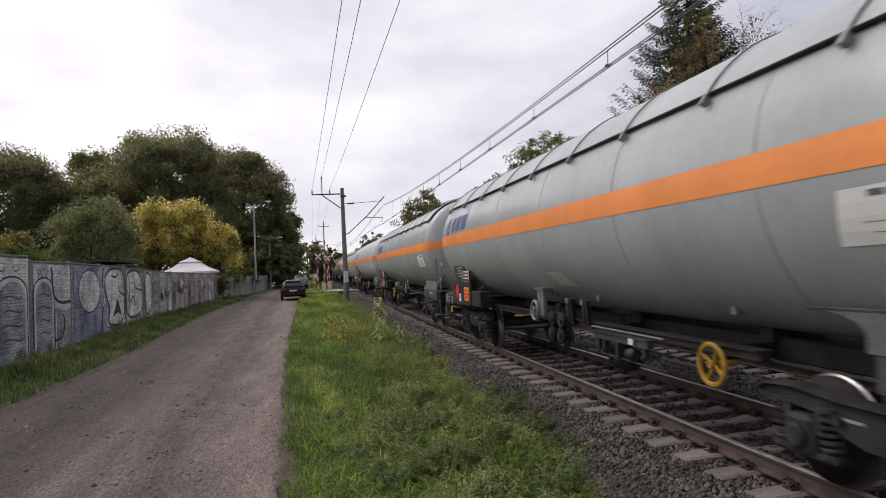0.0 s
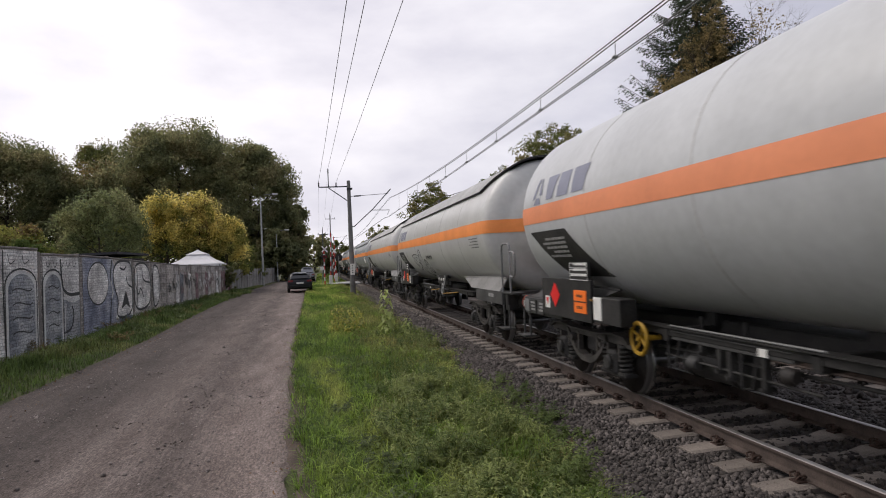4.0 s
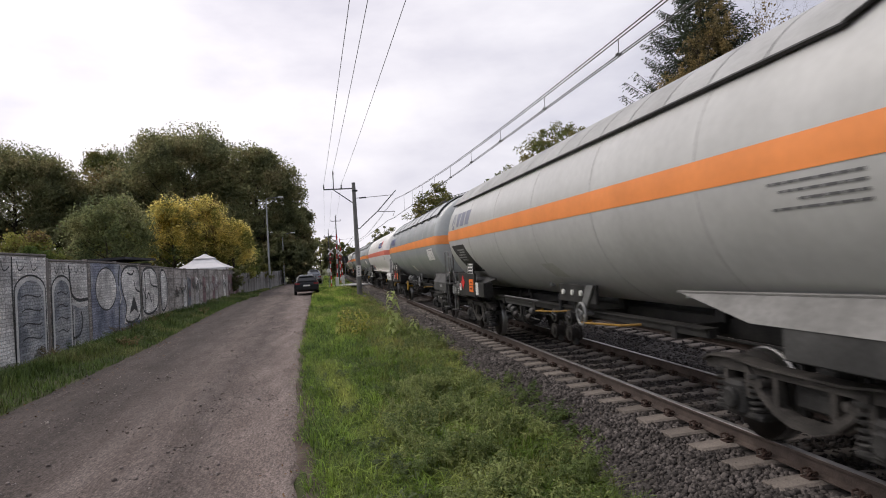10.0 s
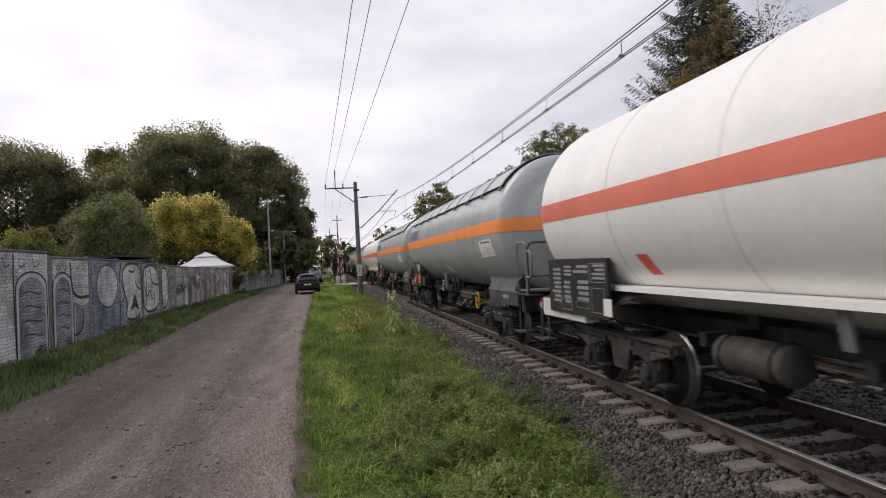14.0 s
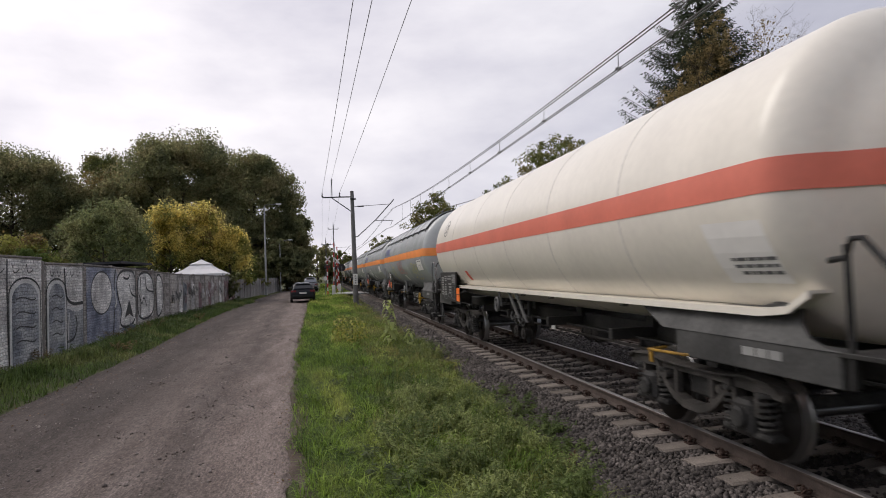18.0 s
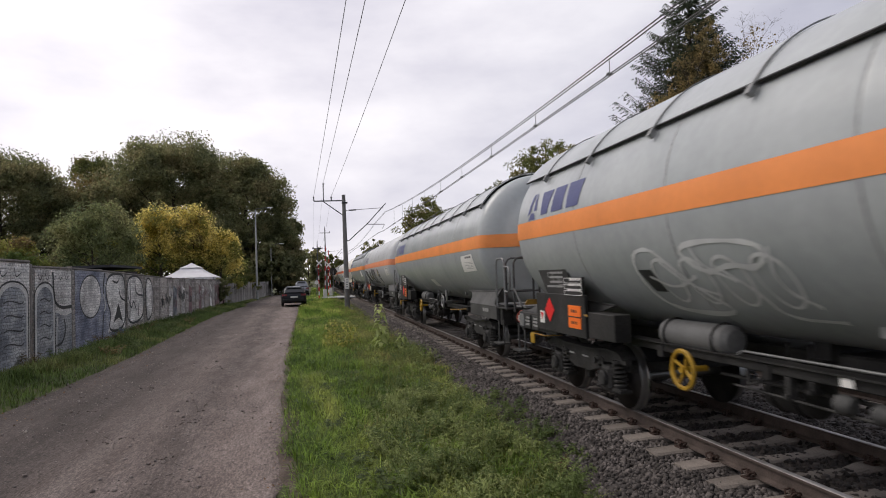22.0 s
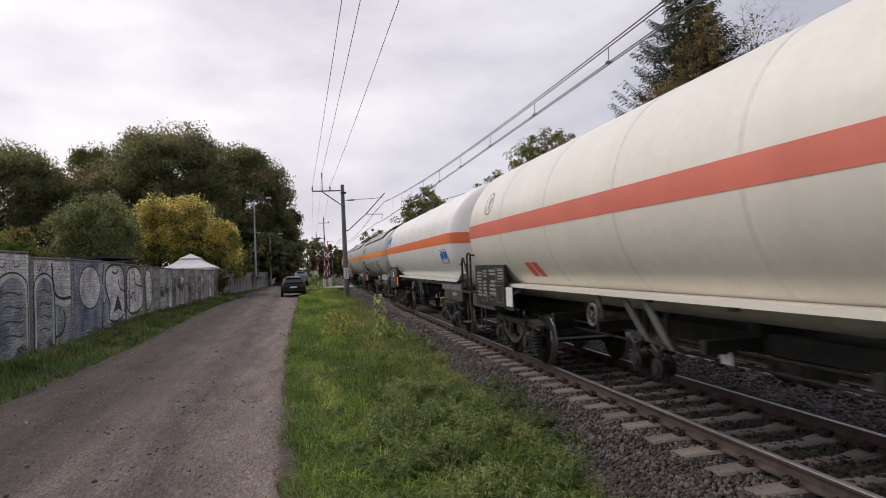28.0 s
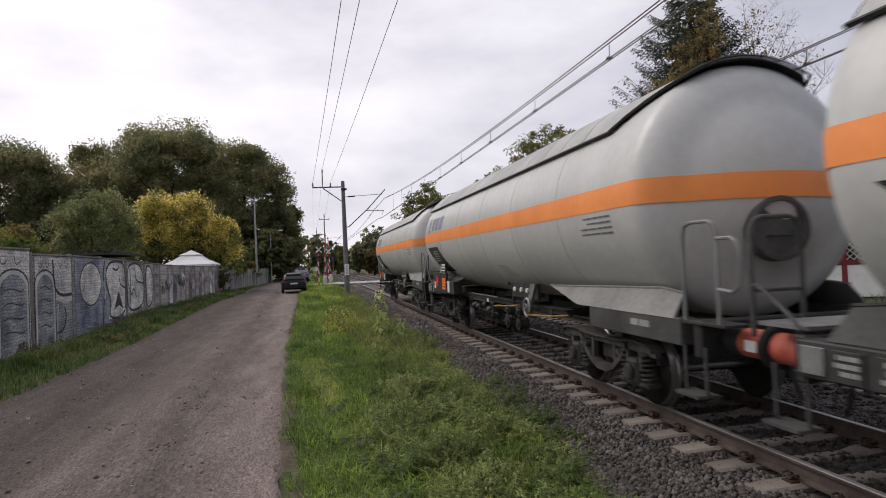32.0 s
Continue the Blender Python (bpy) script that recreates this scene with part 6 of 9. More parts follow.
def build_label(w, L, k, seed):
    """White data panel near the end, and small stencils."""
    if k["label_panel"]:
        bm = skin_patch(B(), [(3.08, 2.04), (1.76, 2.07), (1.82, 2.47), (2.97, 2.44)], 0.004, 4, 2)
        p = part("data_panel", bm, M["sign_white"], w, "white data panel with small dark markings")
        bm = skin_lettering(B(), 1.95, 2.80, 2.34, 2.42, 1, seed, 0.008, 0.55)
        skin_lettering(bm, 1.92, 2.85, 2.10, 2.28, 5, seed + 1, 0.008, 0.2)
        part("lettering", bm, M["ink_grey"], p)
    else:
        if k["logo"] == "oval":
            bm = skin_patch(B(), [(1.98, 1.79), (1.15, 1.79), (1.24, 2.35), (2.08, 2.37)], 0.003, 4, 2)
            part("pale_panel", bm, M["tank_white"], w, "rectangle of fresher paint")
            bm = skin_lettering(B(), 1.2, 1.8, 1.84, 2.03, 3, seed, 0.006, 0.5)
            part("stencil", bm, M["ink_grey"], w)
        elif k["logo"] != "blue":
            part("stencil", skin_lettering(B(), 1.75, 2.75, 2.22, 2.50, 4, seed, 0.006, 0.32), M["ink_grey"], w)
    if k["belly_patch"]:
        y = L - 8.97
        bm = skin_patch(B(), [(y - 0.3, 1.62), (y - 0.95, 1.62), (y - 0.65, 1.86), (y, 1.86)], 0.004, 3, 1)
        part("belly_patch", bm, M["patch"], w, "paler rectangle of bare paint")


def build_wagon(kind, L, seed, gap=0.0, gear=None):
    k = dict(KINDS[kind], gear_kind=gear)
    w = thing("tank_wagon", k["label"], "tank wagon", group="wagons of the gas train")
    build_tank(w, L, k)
    if k["shield"]:
        build_shield(w, L, k)
    for yb in (3.0, L - 3.12 - (0.35 if k["ledge"] else 0.12)):
        build_bogie(w, yb, "gull" if k["shield"] == "straps" else "leaf" if kind == "D" else "bowl")
    build_end(w, -0.7 if k["ladder"] == "bent" else -0.3, 1)
    build_end(w, L - 0.3 - gap, -1)
    build_underframe(w, L, k, seed)
    if k["ledge"]:
        build_ledge(w, L, k)
    build_signs(w, L, k, seed)
    build_logo(w, L, k)
    build_label(w, L, k, seed)
    if k["platform"]:
        build_platform(w, L, 0.0, 1, True)
    build_ladder(w, k["ladder"])
    if kind in "AB":
        build_platform(w, L, L - 0.32 - gap, -1, False)
    build_steps(w, L - 1.05 - gap, -1.24, "frame_grey")
    if gear == "plain_end":
        x = -1.27
        pipe_part("railing", hoop(L - 1.10, L - 1.68, x, 1.25, 2.36, 0.12), 0.022, "galv", w)
        pipe_part("handrail", [(x, L - 1.68, 1.52), (x, L - 1.80, 1.66), (x, L - 1.95, 1.72), (x, L - 2.30, 1.72)], 0.02, "galv", w)
        part("platform", box(B(), -1.3, 1.3, L - 1.75, L - 1.02, 1.29, 1.325), M["frame_pale"], w, "pale steel grating")
    if kind in "AP":
        for i in range(9):
            x = -1.2 + 0.27 * i
            bm = plate(B(), [(x, L - 0.98, 1.37), (x + 0.27, L - 0.98, 1.37), (x + 0.33, L - 0.98, 1.47), (x + 0.06, L - 0.98, 1.47)], (0, 0.03, 0))
            part("hazard_band", bm, M["black" if i % 2 else "rod_yellow"], w, "black band" if i % 2 else "yellow band")
    return w


BASE = dict(stripe="orange", stripe_label="orange stripe round the tank", cover="frame_grey", cover_bolts=False, shield=None, frame="frame_grey", board="low", diamond=True,
            logo="slanted", logo_mat="logo_blue", skirt="arch", gear="yellow", ledge=False, label_panel=True, belly_patch=True, platform=False, ladder="hoops", inset=0.0)
KINDS = {
    "A": dict(BASE, tank="tank_dark", shield="straps", label="grey gas tank wagon with orange stripe and strapped sunshade"),
    "P": dict(BASE, tank="tank_dark", shield="straps", platform=True, label="grey gas tank wagon with orange stripe and railed end platform"),
    "B": dict(BASE, tank="tank_light", shield="panels", skirt="wedge", gear="plain", board="skin", logo_mat="logo_faded", label_panel=False, frame="frame_grey",
              label="light grey gas tank wagon with orange stripe and ribbed sunshade"),
    "C": dict(BASE, tank="tank_mid", skirt="tip", board="skin", gear="plain", logo_mat="logo_faded", stripe="orange_pale", label="plain mid-grey gas tank wagon with faded orange stripe"),
    "D": dict(BASE, inset=0.5, tank="tank_white", stripe="red_stripe", stripe_label="faded red stripe round the tank", cover="tank_white", cover_bolts=True, frame="frame_white", board="wide", logo="wordmark",
              skirt="deep", gear="post", ledge=True, label_panel=False, belly_patch=False, diamond=False, label="white gas tank wagon with red stripe and slanted company wordmark"),
    "E": dict(BASE, tank="tank_cream", stripe="red_stripe", stripe_label="faded red stripe round the tank", cover="tank_cream", frame="frame_grey", board="wide", logo="oval",
              skirt="deep", gear="post", ledge=True, label_panel=False, belly_patch=False, ladder="bent", diamond=False, label="cream gas tank wagon with faded red stripe and oval emblem"),
    "F": dict(BASE, tank="tank_white", stripe="red_orange", stripe_label="orange-red stripe round the tank", cover="tank_white", frame="frame_grey", board="wide", logo="blue",
              skirt="deep", gear="post", ledge=True, label_panel=False, belly_patch=False, ladder="bent", label="white gas tank wagon with orange-red stripe and blue logo"),
}
TRAIN = "PACBBPBADPAEPAPCPEFBBB"
JOINTS = (1.1, 19.1, 37.7, 56.1, 74.5, 92.9, 110.9, 129.0, 146.4, 164.5, 182.1, 200.0, 217.8, 235.0, 252.3, 269.7, 287.0, 304.3, 321.2, 337.8, 354.3, 370.8, 387.3)


# how far a wagon's near end reaches past the usual place
NOSE = {0: 0.3, 7: 0.3, 11: 0.3, 17: 0.3, 18: 0.4}


def loops(bm, y0, dy, zs, n, width, seed, lean=0.25, off=0.005):
    """A row of rounded, overlapping outline shapes, sprayed side by side."""
    rng = random.Random(seed)
    z0, z1 = zs
    for i in range(n):
        y, a, b = y0 - dy * i, dy * rng.uniform(0.8, 1.05), rng.uniform(-0.08, 0.08)
        pts = [(y, z0 + b), (y - a * 0.5, z0 + b - 0.05), (y - a, z0 + b + 0.05), (y - a - lean * 0.4, (z0 + z1) / 2 + rng.uniform(-0.1, 0.1)), (y - a - lean, z1 + b),
               (y - a * 0.4 - lean, z1 + b + 0.06), (y - lean * 0.8, z1 + b - 0.05), (y - lean * 0.3 - a * 0.25, (z0 + z1) / 2)]
        skin_stroke(bm, pts, width, off, True, 0.25, seed + i)
    return bm


def skin_fill(bm, pts, off=0.005, bands=20):
    """A filled outline of (y, z) points wrapped onto the near side of the tank."""
    zs = [p[1] for p in pts]
    lo, hi = min(zs), max(zs)
    def spans(z):
        out = []
        for (y0, z0), (y1, z1) in zip(pts, pts[1:] + pts[:1]):
            if (z0 <= z) != (z1 <= z):
                out.append(y0 + (y1 - y0) * (z - z0) / (z1 - z0))
        return sorted(out)
    for j in range(bands):
        a, b = lo + (hi - lo) * j / bands, lo + (hi - lo) * (j + 1) / bands
        sa, sb = spans(a + 0.0005), spans(b - 0.0005)
        if len(sa) != len(sb):
            sa = sb = spans((a + b) / 2)
        for k in range(0, len(sa) - 1, 2):
            bm.faces.new([bm.verts.new((tank_x(z, off), y, z)) for y, z in ((sa[k], a), (sa[k + 1], a), (sb[k + 1], b), (sb[k], b))])
    bmesh.ops.remove_doubles(bm, verts=bm.verts, dist=0.0008)
    return bm


def tag(w, L, outline, fill, edge, width, label, off=0.004):
    """A sprayed figure: a filled outline with a rim; the outline is (distance from the far end, height)."""
    pts = [(L - d, z) for d, z in outline]
    if fill:
        spray(w, skin_fill(B(), pts, off), fill, label)
    if edge:
        spray(w, skin_stroke(B(), pts, width, off + 0.003, True, 0.35, len(pts)), edge, "sprayed outline")


def line(w, L, pts, width, mat, off=0.010, label="sprayed line"):
    spray(w, skin_stroke(B(), [(L - d, z) for d, z in pts], width, off, False, 0.3, len(pts)), mat, label)


def spray(w, bm, mat, label):
    """Each sprayed stroke is a part of its own."""
    left = set(bm.verts)
    while left:
        seen, todo = set(), [next(iter(left))]
        while todo:
            v = todo.pop()
            if v in seen:
                continue
            seen.add(v)
            todo += [e.other_vert(v) for e in v.link_edges]
        left -= seen
        one = B()
        copy = {v: one.verts.new(v.co) for v in seen}
        for f in {f for v in seen for f in v.link_faces}:
            one.faces.new([copy[v] for v in f.verts])
        part("graffiti", one, M[mat], w, label)
    bm.free()


def build_train():
    out = []
    for i, kind in enumerate(TRAIN):
        L = JOINTS[i + 1] - JOINTS[i] + NOSE.get(i, 0)
        w = build_wagon(kind, L, 100 * i, NOSE.get(i + 1, 0) + (0.4 if TRAIN[i + 1:i + 2] in ("E", "F") and i + 1 in NOSE else 0), "plain_end" if i == 14 else None)
        w.location = (TRACK_X, JOINTS[i] - NOSE.get(i, 0), 0)
        out.append(w)
    def length(i):
        return JOINTS[i + 1] - JOINTS[i] + NOSE.get(i, 0)
    # sprayed figures that single wagons carry
    w, L = out[3], length(3)
    tag(w, L, [(5.59, 2.27), (7.41, 2.25), (7.1, 1.9), (6.6, 1.72), (6.12, 1.6), (5.92, 1.9)], "spray_silver", "spray_black", 0.03, "pale sprayed blade with black outline")
    tag(w, L, [(7.1, 1.9), (7.42, 2.3), (7.65, 2.44), (7.9, 2.36), (7.97, 2.1), (7.99, 1.76), (7.85, 1.42), (7.3, 1.46), (7.0, 1.6)], "spray_silver", "spray_black", 0.05, "pale sprayed finger shape", 0.008)
    tag(w, L, [(8.1, 1.95), (8.4, 2.08), (8.68, 1.93), (8.78, 1.65), (8.4, 1.53), (8.1, 1.70)], "spray_silver", "spray_black", 0.05, "pale sprayed oval")
    tag(w, L, [(8.99, 1.94), (10.2, 1.95), (9.98, 1.71), (8.87, 1.72)], "spray_silver", None, 0, "silver sprayed block")
    for j in range(7):
        line(w, L, [(8.85 + 0.17 * j, 2.05 + 0.05 * (j % 2)), (8.95 + 0.17 * j, 2.2), (8.99 + 0.17 * j, 2.06)], 0.05, "spray_black", 0.006)
    for d, z in ((6.1, 2.1), (6.4, 2.0), (6.7, 2.12), (6.3, 1.82), (6.9, 1.9), (7.3, 2.0), (7.5, 1.7), (8.4, 1.85), (8.5, 1.7), (7.6, 2.2)):
        line(w, L, [(d - 0.14, z), (d, z + 0.07), (d + 0.12, z - 0.03), (d + 0.18, z + 0.04)], 0.035, "spray_black", 0.013)
    w, L = out[12], length(12)
    for j, (a, b) in enumerate(((7.72, 8.05), (8.05, 8.35), (8.35, 8.75), (8.78, 9.12), (9.15, 9.6))):
        tag(w, L, [(a, 2.40 + 0.02 * j), (b, 2.42 + 0.02 * j), (b - 0.12, 2.16), (b, 1.95), (a + 0.1, 1.92), (a + 0.14, 2.2)], None, "spray_red", 0.028, "red sprayed outline shapes")
        if j in (1, 2, 4):
            tag(w, L, [(a + 0.12, 2.32), (b - 0.12, 2.34), (b - 0.12, 2.08), (a + 0.18, 2.06)], None, "spray_red", 0.02, "red sprayed inner outline")
    line(w, L, [(9.6, 2.08), (9.85, 2.04), (10.05, 2.0), (10.2, 1.87), (10.0, 1.95)], 0.035, "spray_red")
    bm = loops(B(), L - 12.2, 0.66, (1.80, 2.34), 3, 0.03, 9)
    loops(bm, L - 12.45, 0.30, (1.95, 2.24), 4, 0.02, 14)
    loops(bm, L - 4.75, 0.4, (1.72, 2.3), 3, 0.025, 8)
    spray(w, bm, "spray_yellow", "faint yellow sprayed outline shapes")
    w, L = out[13], length(13)
    tag(w, L, [(5.55, 2.16), (6.0, 2.24), (6.3, 2.05), (6.6, 1.75), (7.0, 1.5), (6.0, 1.48), (5.6, 1.62)], None, "spray_white", 0.05, "white sprayed looping outlines")
    tag(w, L, [(6.5, 2.2), (7.1, 2.26), (7.9, 2.18), (7.7, 1.95), (7.3, 2.02), (6.9, 1.9)], None, "spray_white", 0.05, "white sprayed looping outlines")
    for pts in ([(6.1, 2.1), (6.5, 1.8), (6.9, 1.7)], [(7.1, 2.0), (7.5, 1.75), (7.55, 1.5), (8.2, 1.5)], [(5.8, 1.9), (6.2, 1.75), (6.7, 1.9)], [(7.9, 2.15), (7.8, 1.8), (8.1, 1.62)], [(6.8, 2.2), (6.9, 2.0), (7.3, 1.85)]):
        line(w, L, pts, 0.035, "spray_white")
    for j in range(4):
        d = 5.9 + 0.55 * j
        tag(w, L, [(d, 2.02), (d + 0.25, 2.12), (d + 0.5, 1.95), (d + 0.45, 1.66), (d + 0.15, 1.58)], None, "spray_white", 0.03, "white sprayed looping outlines", 0.006)
    # black letter-like blocks with white rims, and a round meshed figure
    w, L = out[15], length(15)
    blocks = ([(4.75, 2.40), (5.15, 2.42), (5.3, 2.1), (5.5, 2.42), (5.95, 2.44), (5.65, 2.1), (6.2, 1.62), (5.75, 1.62), (5.5, 1.9), (5.45, 1.62), (5.05, 1.66)],
              [(6.35, 2.5), (7.2, 2.5), (7.3, 2.2), (6.95, 2.02), (7.4, 1.56), (6.95, 1.55), (6.6, 1.85), (6.6, 1.56), (6.2, 1.58), (6.45, 2.1)],
              [(7.38, 2.5), (7.95, 2.48), (7.9, 2.25), (7.65, 2.18), (7.7, 1.85), (8.0, 1.6), (7.5, 1.55), (7.2, 1.9), (7.35, 2.2)],
              [(8.05, 2.48), (8.75, 2.46), (8.8, 2.2), (8.3, 2.05), (8.55, 1.9), (8.45, 1.55), (8.05, 1.58), (8.12, 1.8), (7.9, 2.0), (7.98, 2.25)])
    tag(w, L, [(4.68, 2.44), (6.2, 2.47), (7.4, 2.54), (8.85, 2.5), (8.9, 1.9), (8.6, 1.5), (5.0, 1.57)], "spray_silver", "spray_white", 0.03, "silver sprayed ground", 0.003)
    for s in blocks:
        tag(w, L, s, "spray_black", "spray_white", 0.03, "black sprayed block with white rim", 0.007)
    for j in range(8):
        z = 1.62 + 0.1 * j
        for d in (6.0, 7.42, 8.86):
            line(w, L, [(d, z), (d + 0.13, z + 0.015)], 0.018, "spray_white", 0.013)
    for d0, d1 in ((6.05, 6.25), (7.32, 7.48), (8.72, 9.05)):
        for j in range(9):
            z = 1.60 + 0.10 * j
            line(w, L, [(d0 - 0.25 * (z - 1.6), z), (d1 - 0.25 * (z - 1.6) + 0.05 * (j % 3), z + 0.03)], 0.022, "spray_white", 0.014)
    for pts in ([(4.75, 2.40), (5.1, 1.66), (5.4, 1.55)], [(6.35, 2.5), (6.45, 2.1), (6.2, 1.58)], [(7.38, 2.52), (7.3, 2.2), (7.2, 1.9), (7.5, 1.55)], [(8.05, 2.5), (7.95, 2.2), (8.1, 1.8)]):
        line(w, L, pts, 0.05, "spray_white", 0.012)
    for d, z in ((9.15, 1.72), (9.75, 1.75)):
        tag(w, L, [(d, z + 0.14), (d + 0.5, z + 0.14), (d + 0.6, z - 0.06), (d + 0.1, z - 0.06)], "patch", None, 0, "paler patch of bare paint", 0.004)
    tag(w, L, [(5.92, 2.1), (6.4, 2.1), (6.32, 1.85), (6.08, 1.75)], "spray_yellow", None, 0, "yellow sprayed patch", 0.012)
    for pts in ([(8.84, 2.48), (9.46, 2.47), (9.44, 2.32), (10.0, 2.42)], [(8.6, 2.2), (9.1, 2.35), (9.4, 2.4)], [(8.86, 1.98), (9.4, 2.1), (9.96, 2.23)]):
        line(w, L, pts, 0.025, "spray_red", 0.008)
    round_one = [(10.5 + 0.58 * math.cos(i * math.tau / 20), 2.04 + 0.46 * math.sin(i * math.tau / 20)) for i in range(20)]
    tag(w, L, round_one, "spray_black", "spray_white", 0.06, "round black sprayed figure")
    for j in (-1, 0, 1):
        line(w, L, [(10.5 + 0.26 * j, 1.6), (10.5 + 0.36 * j, 2.04), (10.5 + 0.26 * j, 2.48)], 0.045, "spray_white", 0.011)
        line(w, L, [(9.95, 2.0 + 0.2 * j), (10.5, 1.92 + 0.24 * j), (11.05, 2.0 + 0.2 * j)], 0.045, "spray_white", 0.013)
    tag(w, L, [(10.15, 2.2), (10.32, 2.3), (10.38, 2.46), (10.45, 2.28), (10.6, 2.2), (10.45, 2.12), (10.4, 1.92), (10.3, 2.1)], "spray_yellow_bright", None, 0, "yellow sprayed star", 0.016)
    # cream figures with burnt dark rims
    w, L = out[19], length(19)
    for s in ([(5.41, 2.14), (5.9, 2.2), (6.5, 2.17), (6.8, 1.9), (6.7, 1.54), (5.9, 1.5), (5.45, 1.62), (5.35, 1.9)],
              [(7.5, 2.24), (8.34, 2.27), (8.92, 2.12), (8.5, 2.04), (8.05, 2.06), (7.85, 1.54), (7.6, 1.55), (7.65, 2.0)],
              [(9.45, 2.26), (9.82, 2.25), (9.85, 2.05), (10.02, 2.31), (10.4, 2.27), (9.98, 1.9), (10.9, 1.48), (10.2, 1.47), (9.8, 1.72), (9.75, 1.5), (9.45, 1.55), (9.6, 1.85)],
              [(11.7, 2.3), (13.1, 2.32), (13.3, 2.1), (12.3, 2.08), (12.2, 1.98), (13.2, 1.9), (13.4, 1.6), (12.4, 1.46), (10.9, 1.5), (10.8, 1.76), (12.3, 1.72), (12.3, 1.78), (11.5, 1.86), (11.4, 2.1)],
              [(6.95, 1.68), (7.15, 1.7), (7.2, 1.56), (7.0, 1.54)], [(9.15, 1.72), (9.4, 1.7), (9.45, 1.55), (9.2, 1.54)]):
        tag(w, L, s, "spray_cream", "spray_black", 0.05, "weathered cream sprayed figure with dark rim", 0.005)
    for d in (5.65, 5.85, 6.05, 6.25, 6.4):
        line(w, L, [(d, 1.78), (d + 0.03, 1.9), (d + 0.13, 1.88), (d + 0.11, 1.77)], 0.025, "spray_black", 0.012)
    line(w, L, [(6.0, 1.95), (6.5, 1.93)], 0.03, "spray_black", 0.012)
    w, L = out[18], length(18)
    line(w, L, [(3.86, 2.02), (3.87, 2.02), (4.28, 2.02), (4.30, 2.02), (4.44, 1.74), (4.43, 1.73), (3.98, 1.73), (3.96, 1.74), (3.86, 2.02)], 0.03, "ink_grey", 0.006, "thin dark frame")
    # loose patches
    for wi, y, c in ((5, 5.6, "spray_red"), (4, 4.9, "spray_black"), (4, 5.6, "spray_black"), (13, 5.6, "spray_black"), (11, 4.9, "logo_red"), (8, 4.6, "logo_red"), (17, 5.0, "logo_red"), (17, 5.35, "logo_red"), (18, 4.6, "logo_red")):
        L = length(wi)
        bm = skin_patch(B(), [(L - y - 0.1, 1.72), (L - y - 0.36, 1.72), (L - y - 0.28, 1.98), (L - y, 1.98)], 0.005, 3, 1)
        part("paint_patch", bm, M[c], out[wi])
    return out


# ---- trees ----
def crown_leaves(name, centre, size, clumps, leaves, leaf, mat, seed, hollow=0.35, flat=0.7):
    """A crown of many small leaf faces in uneven clumps inside a lumpy ellipsoid."""
    rng = np.random.default_rng(seed)
    d = rng.normal(size=(clumps, 3))
    d /= np.linalg.norm(d, axis=1)[:, None]
    lump = np.array([0.86 + 0.34 * noise.noise((p[0] * 1.7 + seed, p[1] * 1.7, p[2] * 1.7)) + 0.18 * noise.noise((p[0] * 4 + seed, p[1] * 4, p[2] * 4)) for p in d])
    r = (hollow + (1 - hollow) * rng.random(clumps) ** 0.5) * lump
    c = np.array(centre) + d * r[:, None] * np.array(size)
    cr = np.array(size).mean() * rng.uniform(0.07, 0.2, clumps)
    o = rng.normal(size=(clumps, leaves, 3))
    o /= np.linalg.norm(o, axis=2)[..., None]
    o *= (rng.random((clumps, leaves, 1)) ** 0.45) * cr[:, None, None]
    o[..., 2] *= flat
    return leaf_faces(name, (c[:, None] + o).reshape(-1, 3), leaf, mat, rng)


def lobed_crown(name, centre, size, lobes, leaves, leaf, mats, seed, spread=0.34, low=-0.55, flat=0.72):
    """A broad crown built of rounded leaf lobes over a dome; leaves lie toward each lobe's outside."""
    rng = np.random.default_rng(seed)
    size = np.array(size)
    d = rng.normal(size=(lobes, 3))
    d /= np.linalg.norm(d, axis=1)[:, None]
    d[:, 2] = np.where(d[:, 2] < low, -d[:, 2], d[:, 2])
    r = 0.30 + 0.48 * rng.random((lobes, 1)) ** 0.45
    c = np.array(centre) + d * r * size
    cr = size.mean() * spread * rng.uniform(0.55, 1.15, lobes)
    o = rng.normal(size=(lobes, leaves, 3))
    o /= np.linalg.norm(o, axis=2)[..., None]
    lump = 0.92 + 0.30 * np.sin(o[..., :1] * 5.1 + seed + c[:, None, :1]) * np.sin(o[..., 1:2] * 4.3 + c[:, None, 1:2]) + 0.12 * np.sin(o[..., 2:] * 9.0 + seed)
    o *= (0.25 + 0.75 * rng.random((lobes, leaves, 1)) ** 0.5) * lump * cr[:, None, None]
    o[..., 2] *= flat
    p = (c[:, None] + o).reshape(-1, 3)
    # loose sprays between the lobes, over the whole crown
    n = p.shape[0] // 8
    k = rng.choice(len(p), n, replace=False)
    e = rng.normal(size=(n, 3))
    e /= np.linalg.norm(e, axis=1)[:, None]
    e[:, 2] = np.where(e[:, 2] < low, -e[:, 2], e[:, 2])
    p[k] = np.array(centre) + e * size * (0.40 + 0.50 * rng.random((n, 1)) ** 0.6) * (0.97 + 0.10 * np.sin(e[:, :1] * 7 + seed) * np.sin(e[:, 2:] * 6 + e[:, 1:2] * 5))
    out = []
    pick = np.repeat(rng.integers(0, len(mats), lobes), leaves)
    for i, m in enumerate(mats):
        if (pick == i).any():
            out.append(leaf_faces(name, p[pick == i], leaf, m, rng))
    return out


